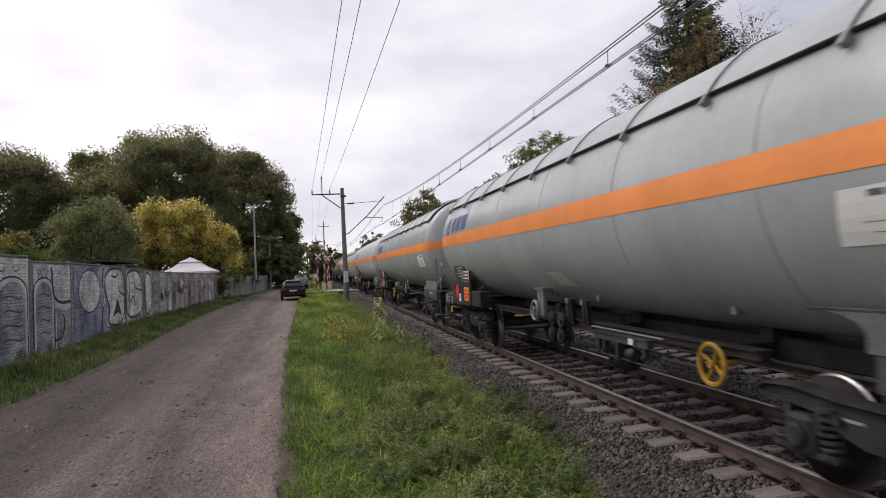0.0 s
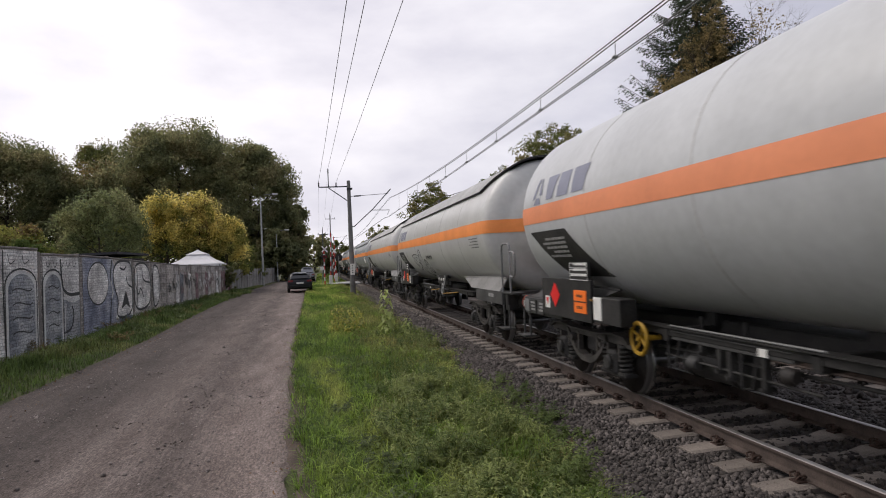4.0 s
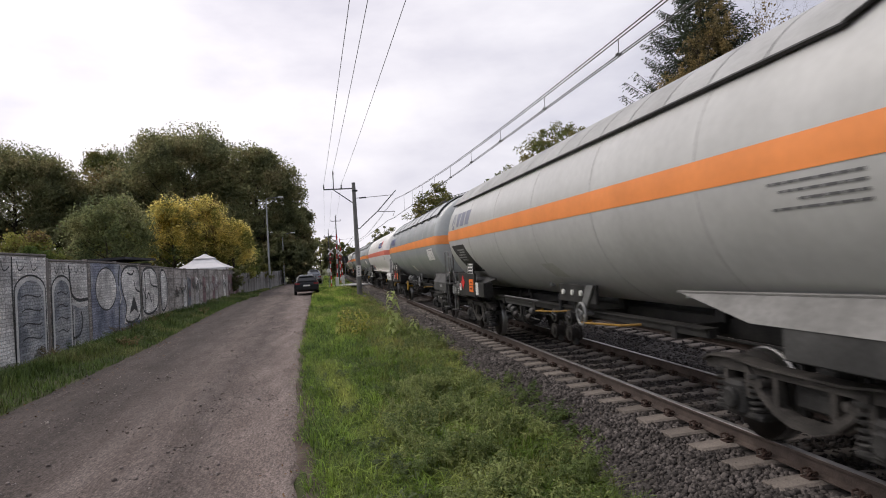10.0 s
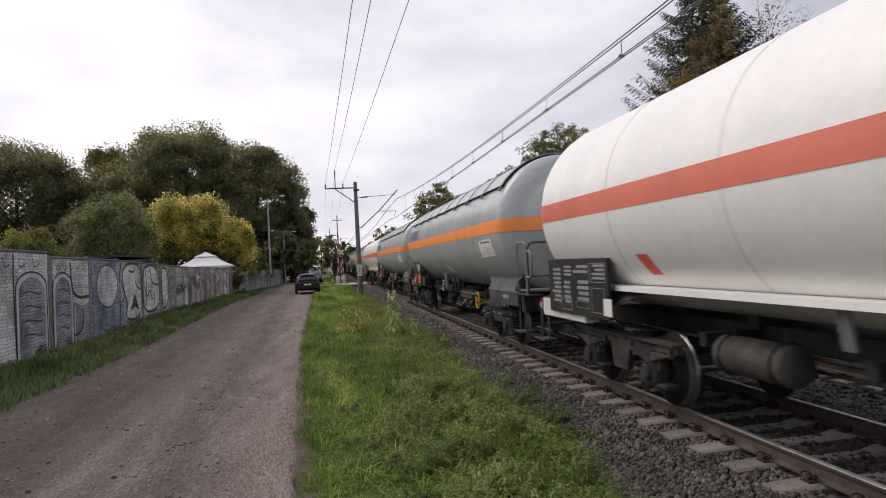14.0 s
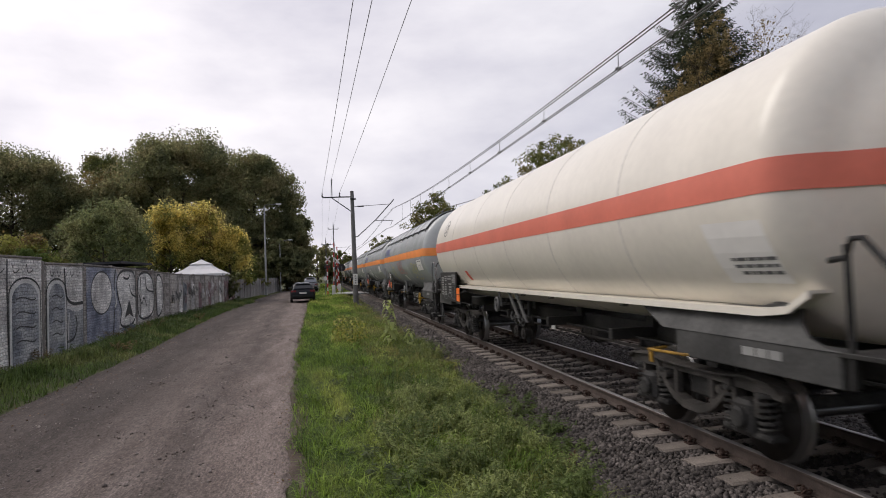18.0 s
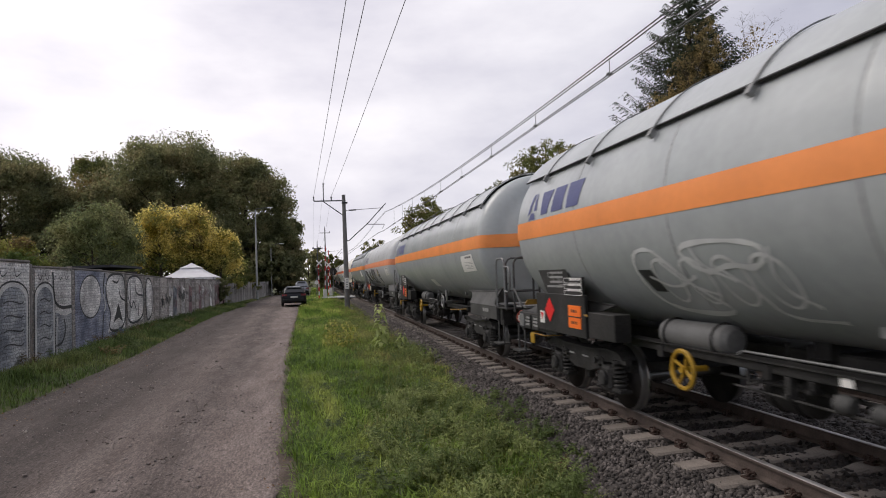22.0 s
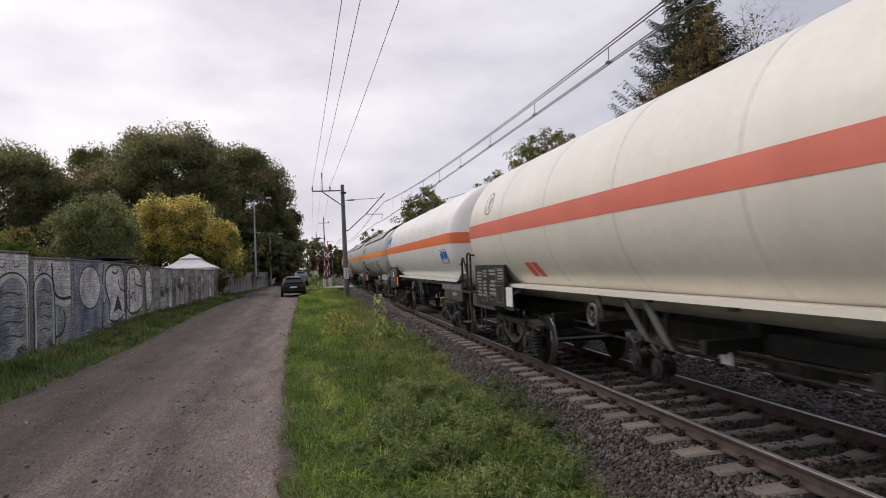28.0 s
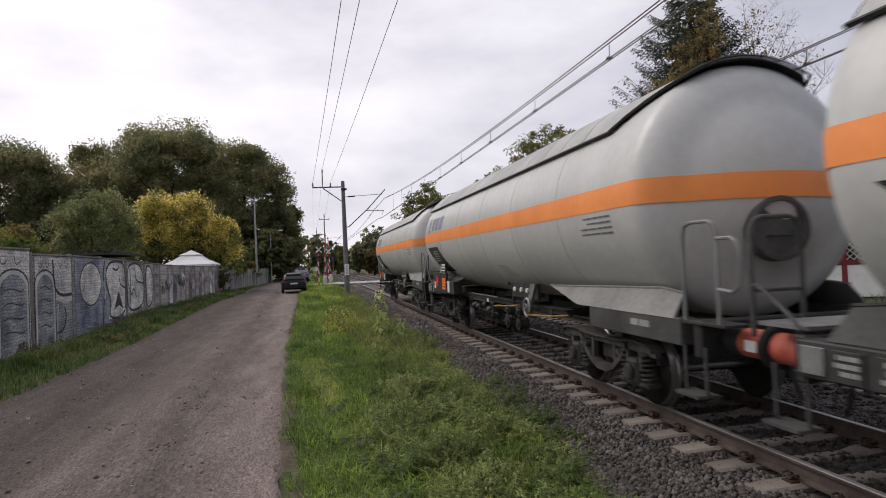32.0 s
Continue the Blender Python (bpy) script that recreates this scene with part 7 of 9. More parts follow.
def leaf_faces(name, p, leaf, mat, rng, up=0.5, slim=0.55):
    n = len(p)
    nrm = rng.normal(size=(n, 3)) + np.array((0, 0, up))
    nrm /= np.linalg.norm(nrm, axis=1)[:, None]
    u = np.cross(nrm, rng.normal(size=(n, 3)))
    u /= np.linalg.norm(u, axis=1)[:, None] + 1e-9
    v = np.cross(nrm, u)
    s = leaf * rng.uniform(0.6, 1.3, (n, 1))
    pts = np.stack([p - u * s, p - v * s * slim, p + u * s, p + v * s * slim], 1)
    return quads(name, pts, 4, mat)


def limb(v, f, a, b, ra, rb, n=6):
    a, b = Vector(a), Vector(b)
    d = (b - a).normalized()
    u = d.orthogonal().normalized()
    w = d.cross(u)
    i = len(v)
    for p, r in ((a, ra), (b, rb)):
        for k in range(n):
            v.append(p + (u * math.cos(k * math.tau / n) + w * math.sin(k * math.tau / n)) * r)
    for k in range(n):
        f.append((i + k, i + (k + 1) % n, i + n + (k + 1) % n, i + n + k))


def wood_mesh(name, height, trunk_r, spread, seed, split=0.3, boughs=10, twigs=3, up=0.3, lean=0.06):
    """A tapered trunk with boughs that fork into branches."""
    rng = random.Random(seed)
    v, f = [], []
    p, r = Vector((0, 0, -0.3)), trunk_r
    pts = [(p.copy(), r)]
    steps = 7
    for k in range(steps):
        q = p + Vector((rng.uniform(-lean, lean) * height / 6, rng.uniform(-lean, lean) * height / 6, height * 0.92 / steps))
        r2 = trunk_r * (1 - (k + 1) / (steps + 0.6))
        limb(v, f, p, q, r, r2, 8)
        p, r = q, r2
        pts.append((p.copy(), r))
    for b in range(boughs):
        t = split + (0.95 - split) * b / boughs
        i = min(steps - 1, int(t * steps))
        s = pts[i][0].lerp(pts[i + 1][0], t * steps - i)
        ang = b * 2.4 + rng.uniform(-0.5, 0.5)
        reach = spread * (1.0 - 0.6 * (t - split) / (1 - split)) * rng.uniform(0.7, 1.0)
        mid = s + Vector((math.cos(ang) * reach * 0.5, math.sin(ang) * reach * 0.5, reach * rng.uniform(up - 0.1, up + 0.15)))
        end = mid + Vector((math.cos(ang + rng.uniform(-0.5, 0.5)) * reach * 0.5, math.sin(ang) * reach * 0.5, reach * rng.uniform(up - 0.2, up + 0.2)))
        rb = pts[i][1] * 0.5
        limb(v, f, s, mid, rb, rb * 0.6)
        limb(v, f, mid, end, rb * 0.6, rb * 0.15)
        for _ in range(twigs):
            t0 = mid.lerp(end, rng.uniform(0, 0.8))
            t1 = t0 + Vector((rng.uniform(-1, 1), rng.uniform(-1, 1), rng.uniform(0.1, 0.9))) * reach * 0.35
            limb(v, f, t0, t1, rb * 0.3, rb * 0.08, 5)
            for _ in range(twigs // 3):
                t2 = t0.lerp(t1, rng.uniform(0.3, 1.0))
                limb(v, f, t2, t2 + Vector((rng.uniform(-1, 1), rng.uniform(-1, 1), rng.uniform(0.2, 1.0))) * reach * 0.2, rb * 0.1, rb * 0.03, 4)
    return pydata(name, [tuple(p) for p in v], f, M["bark"])


def tree(label, x, y, height, width, mat, seed, clumps=150, leaves=60, leaf=0.28, trunk=0.3, base=0.25, depth=None, hollow=0.35, category="tree", second=None, name="tree"):
    t = thing(name, label, category, pose(x, y, ground_z(x, y)))
    part("trunk", wood_mesh("trunk", height * 0.88, trunk, width * 0.42, seed), None, t)
    size = (width / 2, (depth or width) / 2, height * (1 - base) / 2)
    zc = height * (base + (1 - base) / 2)
    part("crown", crown_leaves("crown", (0, 0, zc), size, clumps, leaves, leaf, mat, seed, hollow), None, t)
    if second:
        part("crown", crown_leaves("crown", (0, 0, zc), size, clumps // 3, leaves, leaf, second, seed + 77, hollow + 0.2), None, t, "leaves that have turned")
    return t


def oak(x, y, height, width, seed, label="tall dull-green oak with a broad dense crown", base=0.12, lobes=34, leaves=560, leaf=0.265, mats=("oak",), name="oak_tree", depth=None, trunk=0.5, spread=0.34, flat=0.72):
    t = thing(name, label, "tree", pose(x, y, ground_z(x, y)))
    part("trunk", wood_mesh("trunk", height * 0.88, trunk, width * 0.46, seed, 0.22, 16, 4), None, t)
    size = (width / 2, (depth or width * 0.8) / 2, height * (1 - base) / 2)
    for me in lobed_crown("crown", (0, 0, height * (1 + base) / 2), size, lobes, leaves, leaf, [M[m] for m in mats], seed, spread, flat=flat):
        part("crown", me, None, t)
    return t


def bush(label, x, y, height, width, mat, seed, clumps=60, leaves=60, leaf=0.12, depth=None, name="bush"):
    t = thing(name, label, "bush", pose(x, y, ground_z(x, y)))
    part("stems", wood_mesh("stems", height * 0.8, 0.05, width * 0.4, seed, 0.05, 8, 2), None, t)
    part("foliage", crown_leaves("foliage", (0, 0, height * 0.5), (width / 2, (depth or width) / 2, height * 0.52), clumps, leaves, leaf, mat, seed, 0.2), None, t)
    return t


def spruce(x, y, height, seed):
    """A spruce: whorls of long boughs that sag and turn up at the tip, with hanging sprays of needles."""
    t = thing("spruce", "tall dark spruce with sagging tiers of boughs", "spruce tree", pose(x, y, ground_z(x, y)))
    rng = np.random.default_rng(seed)
    v, f = [], []
    limb(v, f, (0, 0, -0.3), (0.1, 0, height * 0.5), 0.30, 0.18, 8)
    limb(v, f, (0.1, 0, height * 0.5), (0.0, 0.1, height), 0.18, 0.02, 8)
    quad = []
    z = 6.0
    while z < height - 0.2:
        reach = min(5.7, 0.50 * (height - z) + 0.25)
        for k in range(8):
            an = k * math.tau / 8 + rng.uniform(-0.35, 0.35) + z * 1.9
            ln = reach * rng.uniform(0.62, 1.12)
            sag = rng.uniform(0.10, 0.26)
            c, s = math.cos(an), math.sin(an)
            def along(w):
                return np.array((c * ln * w, s * ln * w, z + ln * (0.12 * w - sag * math.sin(w * math.pi * 0.86) + 0.10 * w ** 4)))
            pts = [along(w) for w in (0, 0.35, 0.7, 1.0)]
            for p, q, r in zip(pts, pts[1:], (0.05, 0.035, 0.02)):
                limb(v, f, p, q, r, r * 0.7, 4)
            side = np.array((-s, c, 0.0))
            n = int(ln * 9) + 4
            for w in np.linspace(0.22, 1.0, n):
                b = along(w)
                for sgn in (-1, 1):
                    tw = (0.75 - 0.45 * w) * min(1.0, ln / 2.5) * rng.uniform(0.5, 1.1) + 0.10
                    tip = b + side * sgn * tw * 0.75 + np.array((c, s, 0)) * tw * 0.6 + np.array((0, 0, -tw * rng.uniform(0.2, 0.7)))
                    d = tip - b
                    for q in np.linspace(0.15, 1.0, max(3, int(tw * 9))):
                        o = b + d * q + rng.normal(size=3) * 0.03
                        e = d / (np.linalg.norm(d) + 1e-6) * 0.13
                        w2 = np.cross(e, rng.normal(size=3))
                        w2 *= rng.uniform(0.03, 0.055) / (np.linalg.norm(w2) + 1e-6)
                        quad.append((o - e * 0.5, o + w2, o + e, o - w2))
        z += rng.uniform(0.42, 0.62)
    part("trunk", pydata("trunk", [tuple(p) for p in v], f, M["bark"]), None, t)
    part("needles", quads("needles", np.array(quad), 4, M["needle"]), None, t)
    return t


def build_trees():
    # oak wood across the lane
    fine = dict(leaves=700, leaf=0.18, spread=0.29)
    oak(-20.4, 100, 25.9, 21.0, 11, lobes=86, base=0.30, **fine)
    oak(-9.4, 96, 22.1, 15.4, 12, lobes=84, base=0.04, **fine)
    oak(-4.6, 101, 14.0, 7.6, 13, lobes=38, base=0.0, **fine)
    oak(-43.5, 100, 23.8, 20.5, 14, lobes=80, base=0.08, **fine)
    oak(-34.6, 110, 25.6, 11.0, 15, "slender pale-leaved oak in the wood", mats=("olive_green",), lobes=40, leaves=560, leaf=0.18, spread=0.28)
    oak(-30.6, 104, 22.0, 15.0, 16, "oak turning brown in the wood", mats=("oak", "rust_leaf", "oak"), lobes=54, base=0.05, **fine)
    oak(-27.0, 117, 21.0, 17.0, 17, base=0.03)
    oak(-54.0, 106, 25.6, 20.0, 19, lobes=60, base=0.05, **fine)
    oak(-65.0, 101, 24.0, 18.0, 20)
    oak(-14.6, 107, 21.8, 10.5, 22, base=0.25, lobes=44, **fine)
    oak(-29.4, 101, 19.6, 9.5, 23, base=0.1, lobes=40, **fine)
    oak(-37.5, 101, 20.0, 10.5, 24, base=0.1, lobes=40, **fine)
    oak(-40.5, 114, 20.5, 17.0, 21, base=0.03)
    for i, (x, h, w) in enumerate([(-50, 14, 15), (-38, 15, 14), (-26, 15, 14), (-18.5, 13.5, 12), (-12.5, 14, 11), (-5.5, 12, 8)]):
        oak(x, 106 + i % 2, h, w, 90 + i, "lower oak filling the back of the wood", base=0.0, lobes=28, leaves=520, leaf=0.27)
    # undergrowth that closes the wood at its foot
    for i, (x, w, h) in enumerate([(-58, 16, 8), (-46, 15, 9), (-35, 15, 10), (-26, 13, 9), (-18, 12, 9), (-12, 12, 9), (-6.2, 8, 8), (-3.4, 5, 6), (-4.4, 6, 7.5)]):
        bush("dull-green shrub under the oaks", x, 91 + (i % 3), h, w, M["oak"], 60 + i, clumps=150 if x < -10 else 230, leaves=60, leaf=0.24, depth=6)
    # scrub beyond the level crossing
    for i, (x, y, h, w, m) in enumerate([(0.9, 118, 7.6, 4.2, "oak"), (3.4, 124, 5.8, 3.6, "olive_green"), (6.0, 131, 5.4, 4.0, "bronze_leaf"), (8.9, 129, 7.2, 3.8, "oak")]):
        bush("dark scrub beyond the level crossing", x, y, h, w, M[m], 160 + i, clumps=150, leaves=60, leaf=0.17)
    # garden trees behind the wall
    oak(-14.9, 48, 8.7, 7.4, 31, "bushy grey-green apple tree behind the wall", 0.12, 90, 190, 0.095, ("willow",), "apple_tree", trunk=0.16, spread=0.19, flat=1.1)
    oak(-13.1, 58.5, 9.8, 6.0, 36, "apple tree turning yellow behind the wall", 0.10, 95, 170, 0.10, ("yellow_leaf", "yellow_leaf", "olive", "yellow_leaf", "willow", "yellow_leaf"), "apple_tree", trunk=0.18, spread=0.20, flat=1.15)
    oak(-12.0, 60.6, 6.6, 7.0, 37, "green fruit tree under the yellow one", 0.10, 26, 260, 0.11, ("olive", "green"), "apple_tree", trunk=0.12, spread=0.26)
    oak(-10.4, 59.3, 9.8, 6.2, 40, "small yellowing fruit tree behind the wall", 0.10, 95, 160, 0.10, ("yellow_leaf", "yellow_leaf", "yellow_leaf", "olive", "yellow_leaf", "rust_leaf"), "apple_tree", trunk=0.14, spread=0.21, flat=1.1)
    oak(-8.2, 60.0, 7.5, 4.8, 44, "small yellow fruit tree beside the pavilion", 0.08, 75, 150, 0.10, ("yellow_leaf", "olive", "yellow_leaf"), "apple_tree", trunk=0.12, spread=0.22, flat=1.1)
    oak(-8.6, 63, 5.2, 6.0, 41, "olive-green shrub behind the wall", 0.05, 22, 240, 0.11, ("olive", "green"), "garden_shrub", trunk=0.1, spread=0.28)
    oak(-16.6, 56, 8.0, 7.0, 43, "olive-green fruit tree behind the wall", 0.10, 30, 300, 0.11, ("olive", "willow"), "apple_tree", trunk=0.15, spread=0.26)
    oak(-21.4, 50, 6.4, 6.0, 45, "yellow-green garden shrub behind the wall", 0.06, 28, 300, 0.11, ("olive", "rust_leaf", "olive"), "garden_shrub", trunk=0.12, spread=0.27)
    oak(-18.6, 46, 5.0, 5.0, 46, "dark green garden shrub behind the wall", 0.05, 24, 260, 0.11, ("green",), "garden_shrub", trunk=0.12, spread=0.28)
    oak(-27.0, 48, 6.4, 7.0, 48, "dark green garden shrub behind the wall", 0.05, 26, 280, 0.12, ("green", "olive"), "garden_shrub", trunk=0.12, spread=0.28)
    bush("green hedge behind the wall", -7.8, 74, 4.8, 4.2, M["olive_green"], 47, clumps=110, leaves=60, leaf=0.12)
    bush("dark ivy bush hanging over the wall", -7.15, 53.5, 2.6, 1.5, M["oak"], 49, clumps=60, leaves=60, leaf=0.08)
    # across the railway
    spruce(25.4, 37.5, 22.6, 3)
    bronze = thing("bronze_tree", "tree with thin bronze autumn leaves before a spruce", "tree", pose(23.7, 35.3, -0.42))
    part("trunk", wood_mesh("trunk", 16.5, 0.2, 4.2, 18, 0.35, 26, 9, 0.7, 0.03), None, bronze)
    for cx, cz, rx, rz, n, k in ((1.0, 16.0, 1.2, 2.6, 120, 5), (0.3, 13.6, 1.9, 3.0, 210, 6), (-1.2, 11.2, 2.3, 2.8, 210, 7), (2.0, 12.0, 2.2, 3.6, 210, 9)):
        part("crown", crown_leaves("crown", (cx, 0, cz), (rx, 2.0, rz), n, 34, 0.08, M["bronze_leaf"], k, 0.25, 1.2), None, bronze)
    bare = thing("bare_tree", "nearly bare birch with fine twigs and few leaves", "tree", pose(33.5, 41.5, -0.4))
    part("trunk", wood_mesh("trunk", 21.0, 0.17, 6.0, 8, 0.3, 30, 12, 0.75, 0.03), None, bare)
    part("crown", crown_leaves("crown", (0, 0, 15.5), (4.4, 4.4, 5.8), 200, 12, 0.1, M["rust_leaf"], 5, 0.3), None, bare)
    tree("green ash tree beyond the tracks", 24.0, 60, 16.6, 9.5, M["olive_green"], 51, clumps=360, leaves=70, leaf=0.12, trunk=0.25, base=0.3, hollow=0.3)
    tree("green ash tree beyond the tracks", 19.7, 62, 12.4, 7.0, M["olive_green"], 52, clumps=290, leaves=70, leaf=0.12, trunk=0.2, base=0.3, hollow=0.3)
    tree("green maple beyond the tracks", 33.0, 29, 14.2, 7.0, M["green"], 53, clumps=150, leaves=60, leaf=0.16, trunk=0.25, base=0.2)
    tree("broad green lime tree beyond the crossing", 20.5, 110, 16.5, 13, M["olive_green"], 54, clumps=330, leaves=70, leaf=0.19, trunk=0.35, base=0.15)
    tree("green lime tree beyond the crossing", 13.8, 138, 10.5, 8.5, M["oak"], 55, clumps=220, leaves=70, leaf=0.19, trunk=0.3, base=0.1)
    for i, (x, y, h, w, m) in enumerate([(13, 150, 9, 9, "olive"), (22, 165, 10, 14, "olive_green"), (6, 190, 10, 10, "olive_green"), (33, 150, 12, 16, "oak"), (46, 140, 13, 18, "olive_green"), (-1, 170, 12, 10, "oak"), (12.2, 128, 5, 5, "rust_leaf"),
                                         (60, 90, 14, 18, "oak"), (48, 60, 12, 12, "olive_green"), (52, 30, 13, 14, "oak"), (46, 8, 12, 12, "olive_green")]):
        tree("autumn-tinted tree beyond the railway", x, y, h, w, M[m], 80 + i, clumps=110, leaves=50, leaf=0.3, trunk=0.3, base=0.05)
    # closing wood behind the camera and at the horizon
    rng = np.random.default_rng(4)
    a = rng.uniform(0, math.tau, 2600)
    r = rng.uniform(330, 420, 2600)
    c = np.stack([r * np.sin(a), 120 + r * np.cos(a), rng.uniform(-1, 15, 2600) * rng.uniform(0.5, 1, 2600)], 1)
    p = (c[:, None] + rng.normal(size=(2600, 9, 3)) * (3.5, 3.5, 2.2)).reshape(-1, 3)
    p[:, 2] = np.maximum(p[:, 2], -0.3)
    solid("far_woods", leaf_faces("far_woods", p, 1.7, M["oak"], rng), None, "hazy dark woods along the horizon", "woods", kind="stuff")


# ---- boundary wall ----
def wall_x(y):
    if y < 38:
        return -7.9
    if y < 57:
        return -7.9 + 0.5 * (y - 38) / 19
    return -7.4 + 1.4 * (y - 57) / 33


WALL_TOP = ((0, 2.84), (19.9, 2.84), (19.92, 2.70), (23.1, 2.70), (26, 2.66), (29, 2.58), (32.2, 2.51), (35.1, 2.43), (38.1, 2.38), (57, 2.2))


def wall_top(y):
    return float(np.interp(y, [p[0] for p in WALL_TOP], [p[1] for p in WALL_TOP]))


def build_wall():
    wall = thing("concrete_wall", "grey precast concrete panel wall covered with graffiti", "wall", kind="structure")
    step, y = 3.03, 7.77 - 4 * 3.03
    post = mesh_of("post", box(B(), -0.07, 0.05, -0.07, 0.07, -0.6, 2.66, 0.012), M["concrete"])
    slab = mesh_of("slab", box(B(), -0.03, 0.03, 0.085, step - 0.085, 0.006, 0.497, 0.012), M["slab"])
    cap = mesh_of("coping", box(B(), -0.05, 0.05, 0.085, step - 0.085, 0.0, 0.06, 0.012), M["concrete"])
    while y < 56:
        x, x2 = wall_x(y), wall_x(y + step)
        turn = math.degrees(-math.atan2(x2 - x, step))
        a, b = wall_top(y + 0.05), wall_top(y + step - 0.1)
        drop, tilt = a - 2.66, math.degrees(math.atan2(b - a, step))
        part("post", post, None, wall, m=pose(x - 0.02, y, drop, random.uniform(-0.4, 0.4), random.uniform(-0.4, 0.4), turn))
        for k in range(5):
            part("slab", slab, None, wall, m=pose(x + random.uniform(-0.004, 0.004), y, drop + 0.06 + 0.5 * k, tilt, 0, turn))
        part("slab", slab, None, wall, m=pose(x, y, drop - 0.44, tilt, 0, turn))
        part("coping", cap, None, wall, m=pose(x, y, drop + 2.565, tilt, 0, turn))
        y += step
    return wall


def build_fence():
    """A fence of upright silvered boards that carries on from the wall."""
    fence = thing("board_fence", "weathered grey board fence beside the lane", "fence", kind="structure")
    board = mesh_of("board", box(B(), -0.012, 0.012, -0.095, 0.095, 0.0, 1.95, 0.004), M["board_fence"])
    rail = mesh_of("fence_rail", box(B(), -0.05, -0.014, 0, 3.0, -0.05, 0.05, 0.005), M["plank"])
    y = 56.6
    rng = random.Random(5)
    while y < 92:
        x = wall_x(y)
        part("board", board, None, fence, m=pose(x + rng.uniform(-0.01, 0.01), y, -0.1 + rng.uniform(-0.08, 0.06), 0, rng.uniform(-1, 1), -2.5))
        y += 0.225
    y = 56.5
    while y < 90:
        for z in (0.4, 1.45):
            part("fence_rail", rail, None, fence, m=pose(wall_x(y), y, z, 0, 0, -2.45))
        y += 3.0
    return fence


def wall_paint(wall, outline, mat, lift=0.0, label=""):
    """A painted shape on the wall's lane side over a (y, z) outline."""
    pts = [(wall_x(y) + 0.042 + lift, y, z) for y, z in outline]
    return part("graffiti", plate(B(), pts, (0.003, 0, 0)), M[mat], wall, label)


def wall_line(wall, pts, width, mat, lift=0.006, closed=False):
    bm = B()
    p = [Vector(q) for q in pts]
    for _ in range(2):
        q = [] if closed else [p[0]]
        n = len(p)
        for i in range(n if closed else n - 1):
            a, b = p[i], p[(i + 1) % n]
            q += [a.lerp(b, 0.25), a.lerp(b, 0.75)]
        p = q if closed else q + [p[-1]]
    n = len(p)
    left, right = [], []
    for i in range(n):
        a, b = (p[i - 1], p[(i + 1) % n]) if closed else (p[max(0, i - 1)], p[min(n - 1, i + 1)])
        d = (b - a).normalized()
        nr = Vector((-d.y, d.x)) * width / 2
        for lst, s in ((left, 1), (right, -1)):
            y, z = p[i] + nr * s
            lst.append(bm.verts.new((wall_x(y) + 0.045 + lift, y, z)))
    for i in range(n if closed else n - 1):
        j = (i + 1) % n
        bm.faces.new((left[i], left[j], right[j], right[i]))
    return part("graffiti_line", bm, M[mat], wall)


def oval(yc, zc, ry, rz, n=20, a0=0.0, a1=math.tau):
    return [(yc + ry * math.cos(a0 + (a1 - a0) * i / n), zc + rz * math.sin(a0 + (a1 - a0) * i / n)) for i in range(n)]


def arch(y0, y1, z0, z1):
    yc, r = (y0 + y1) / 2, (y1 - y0) / 2
    return [(y0, z0)] + [(yc - r * math.cos(math.pi * i / 12), z1 - 0.45 + 0.45 * math.sin(math.pi * i / 12)) for i in range(13)] + [(y1, z0)]


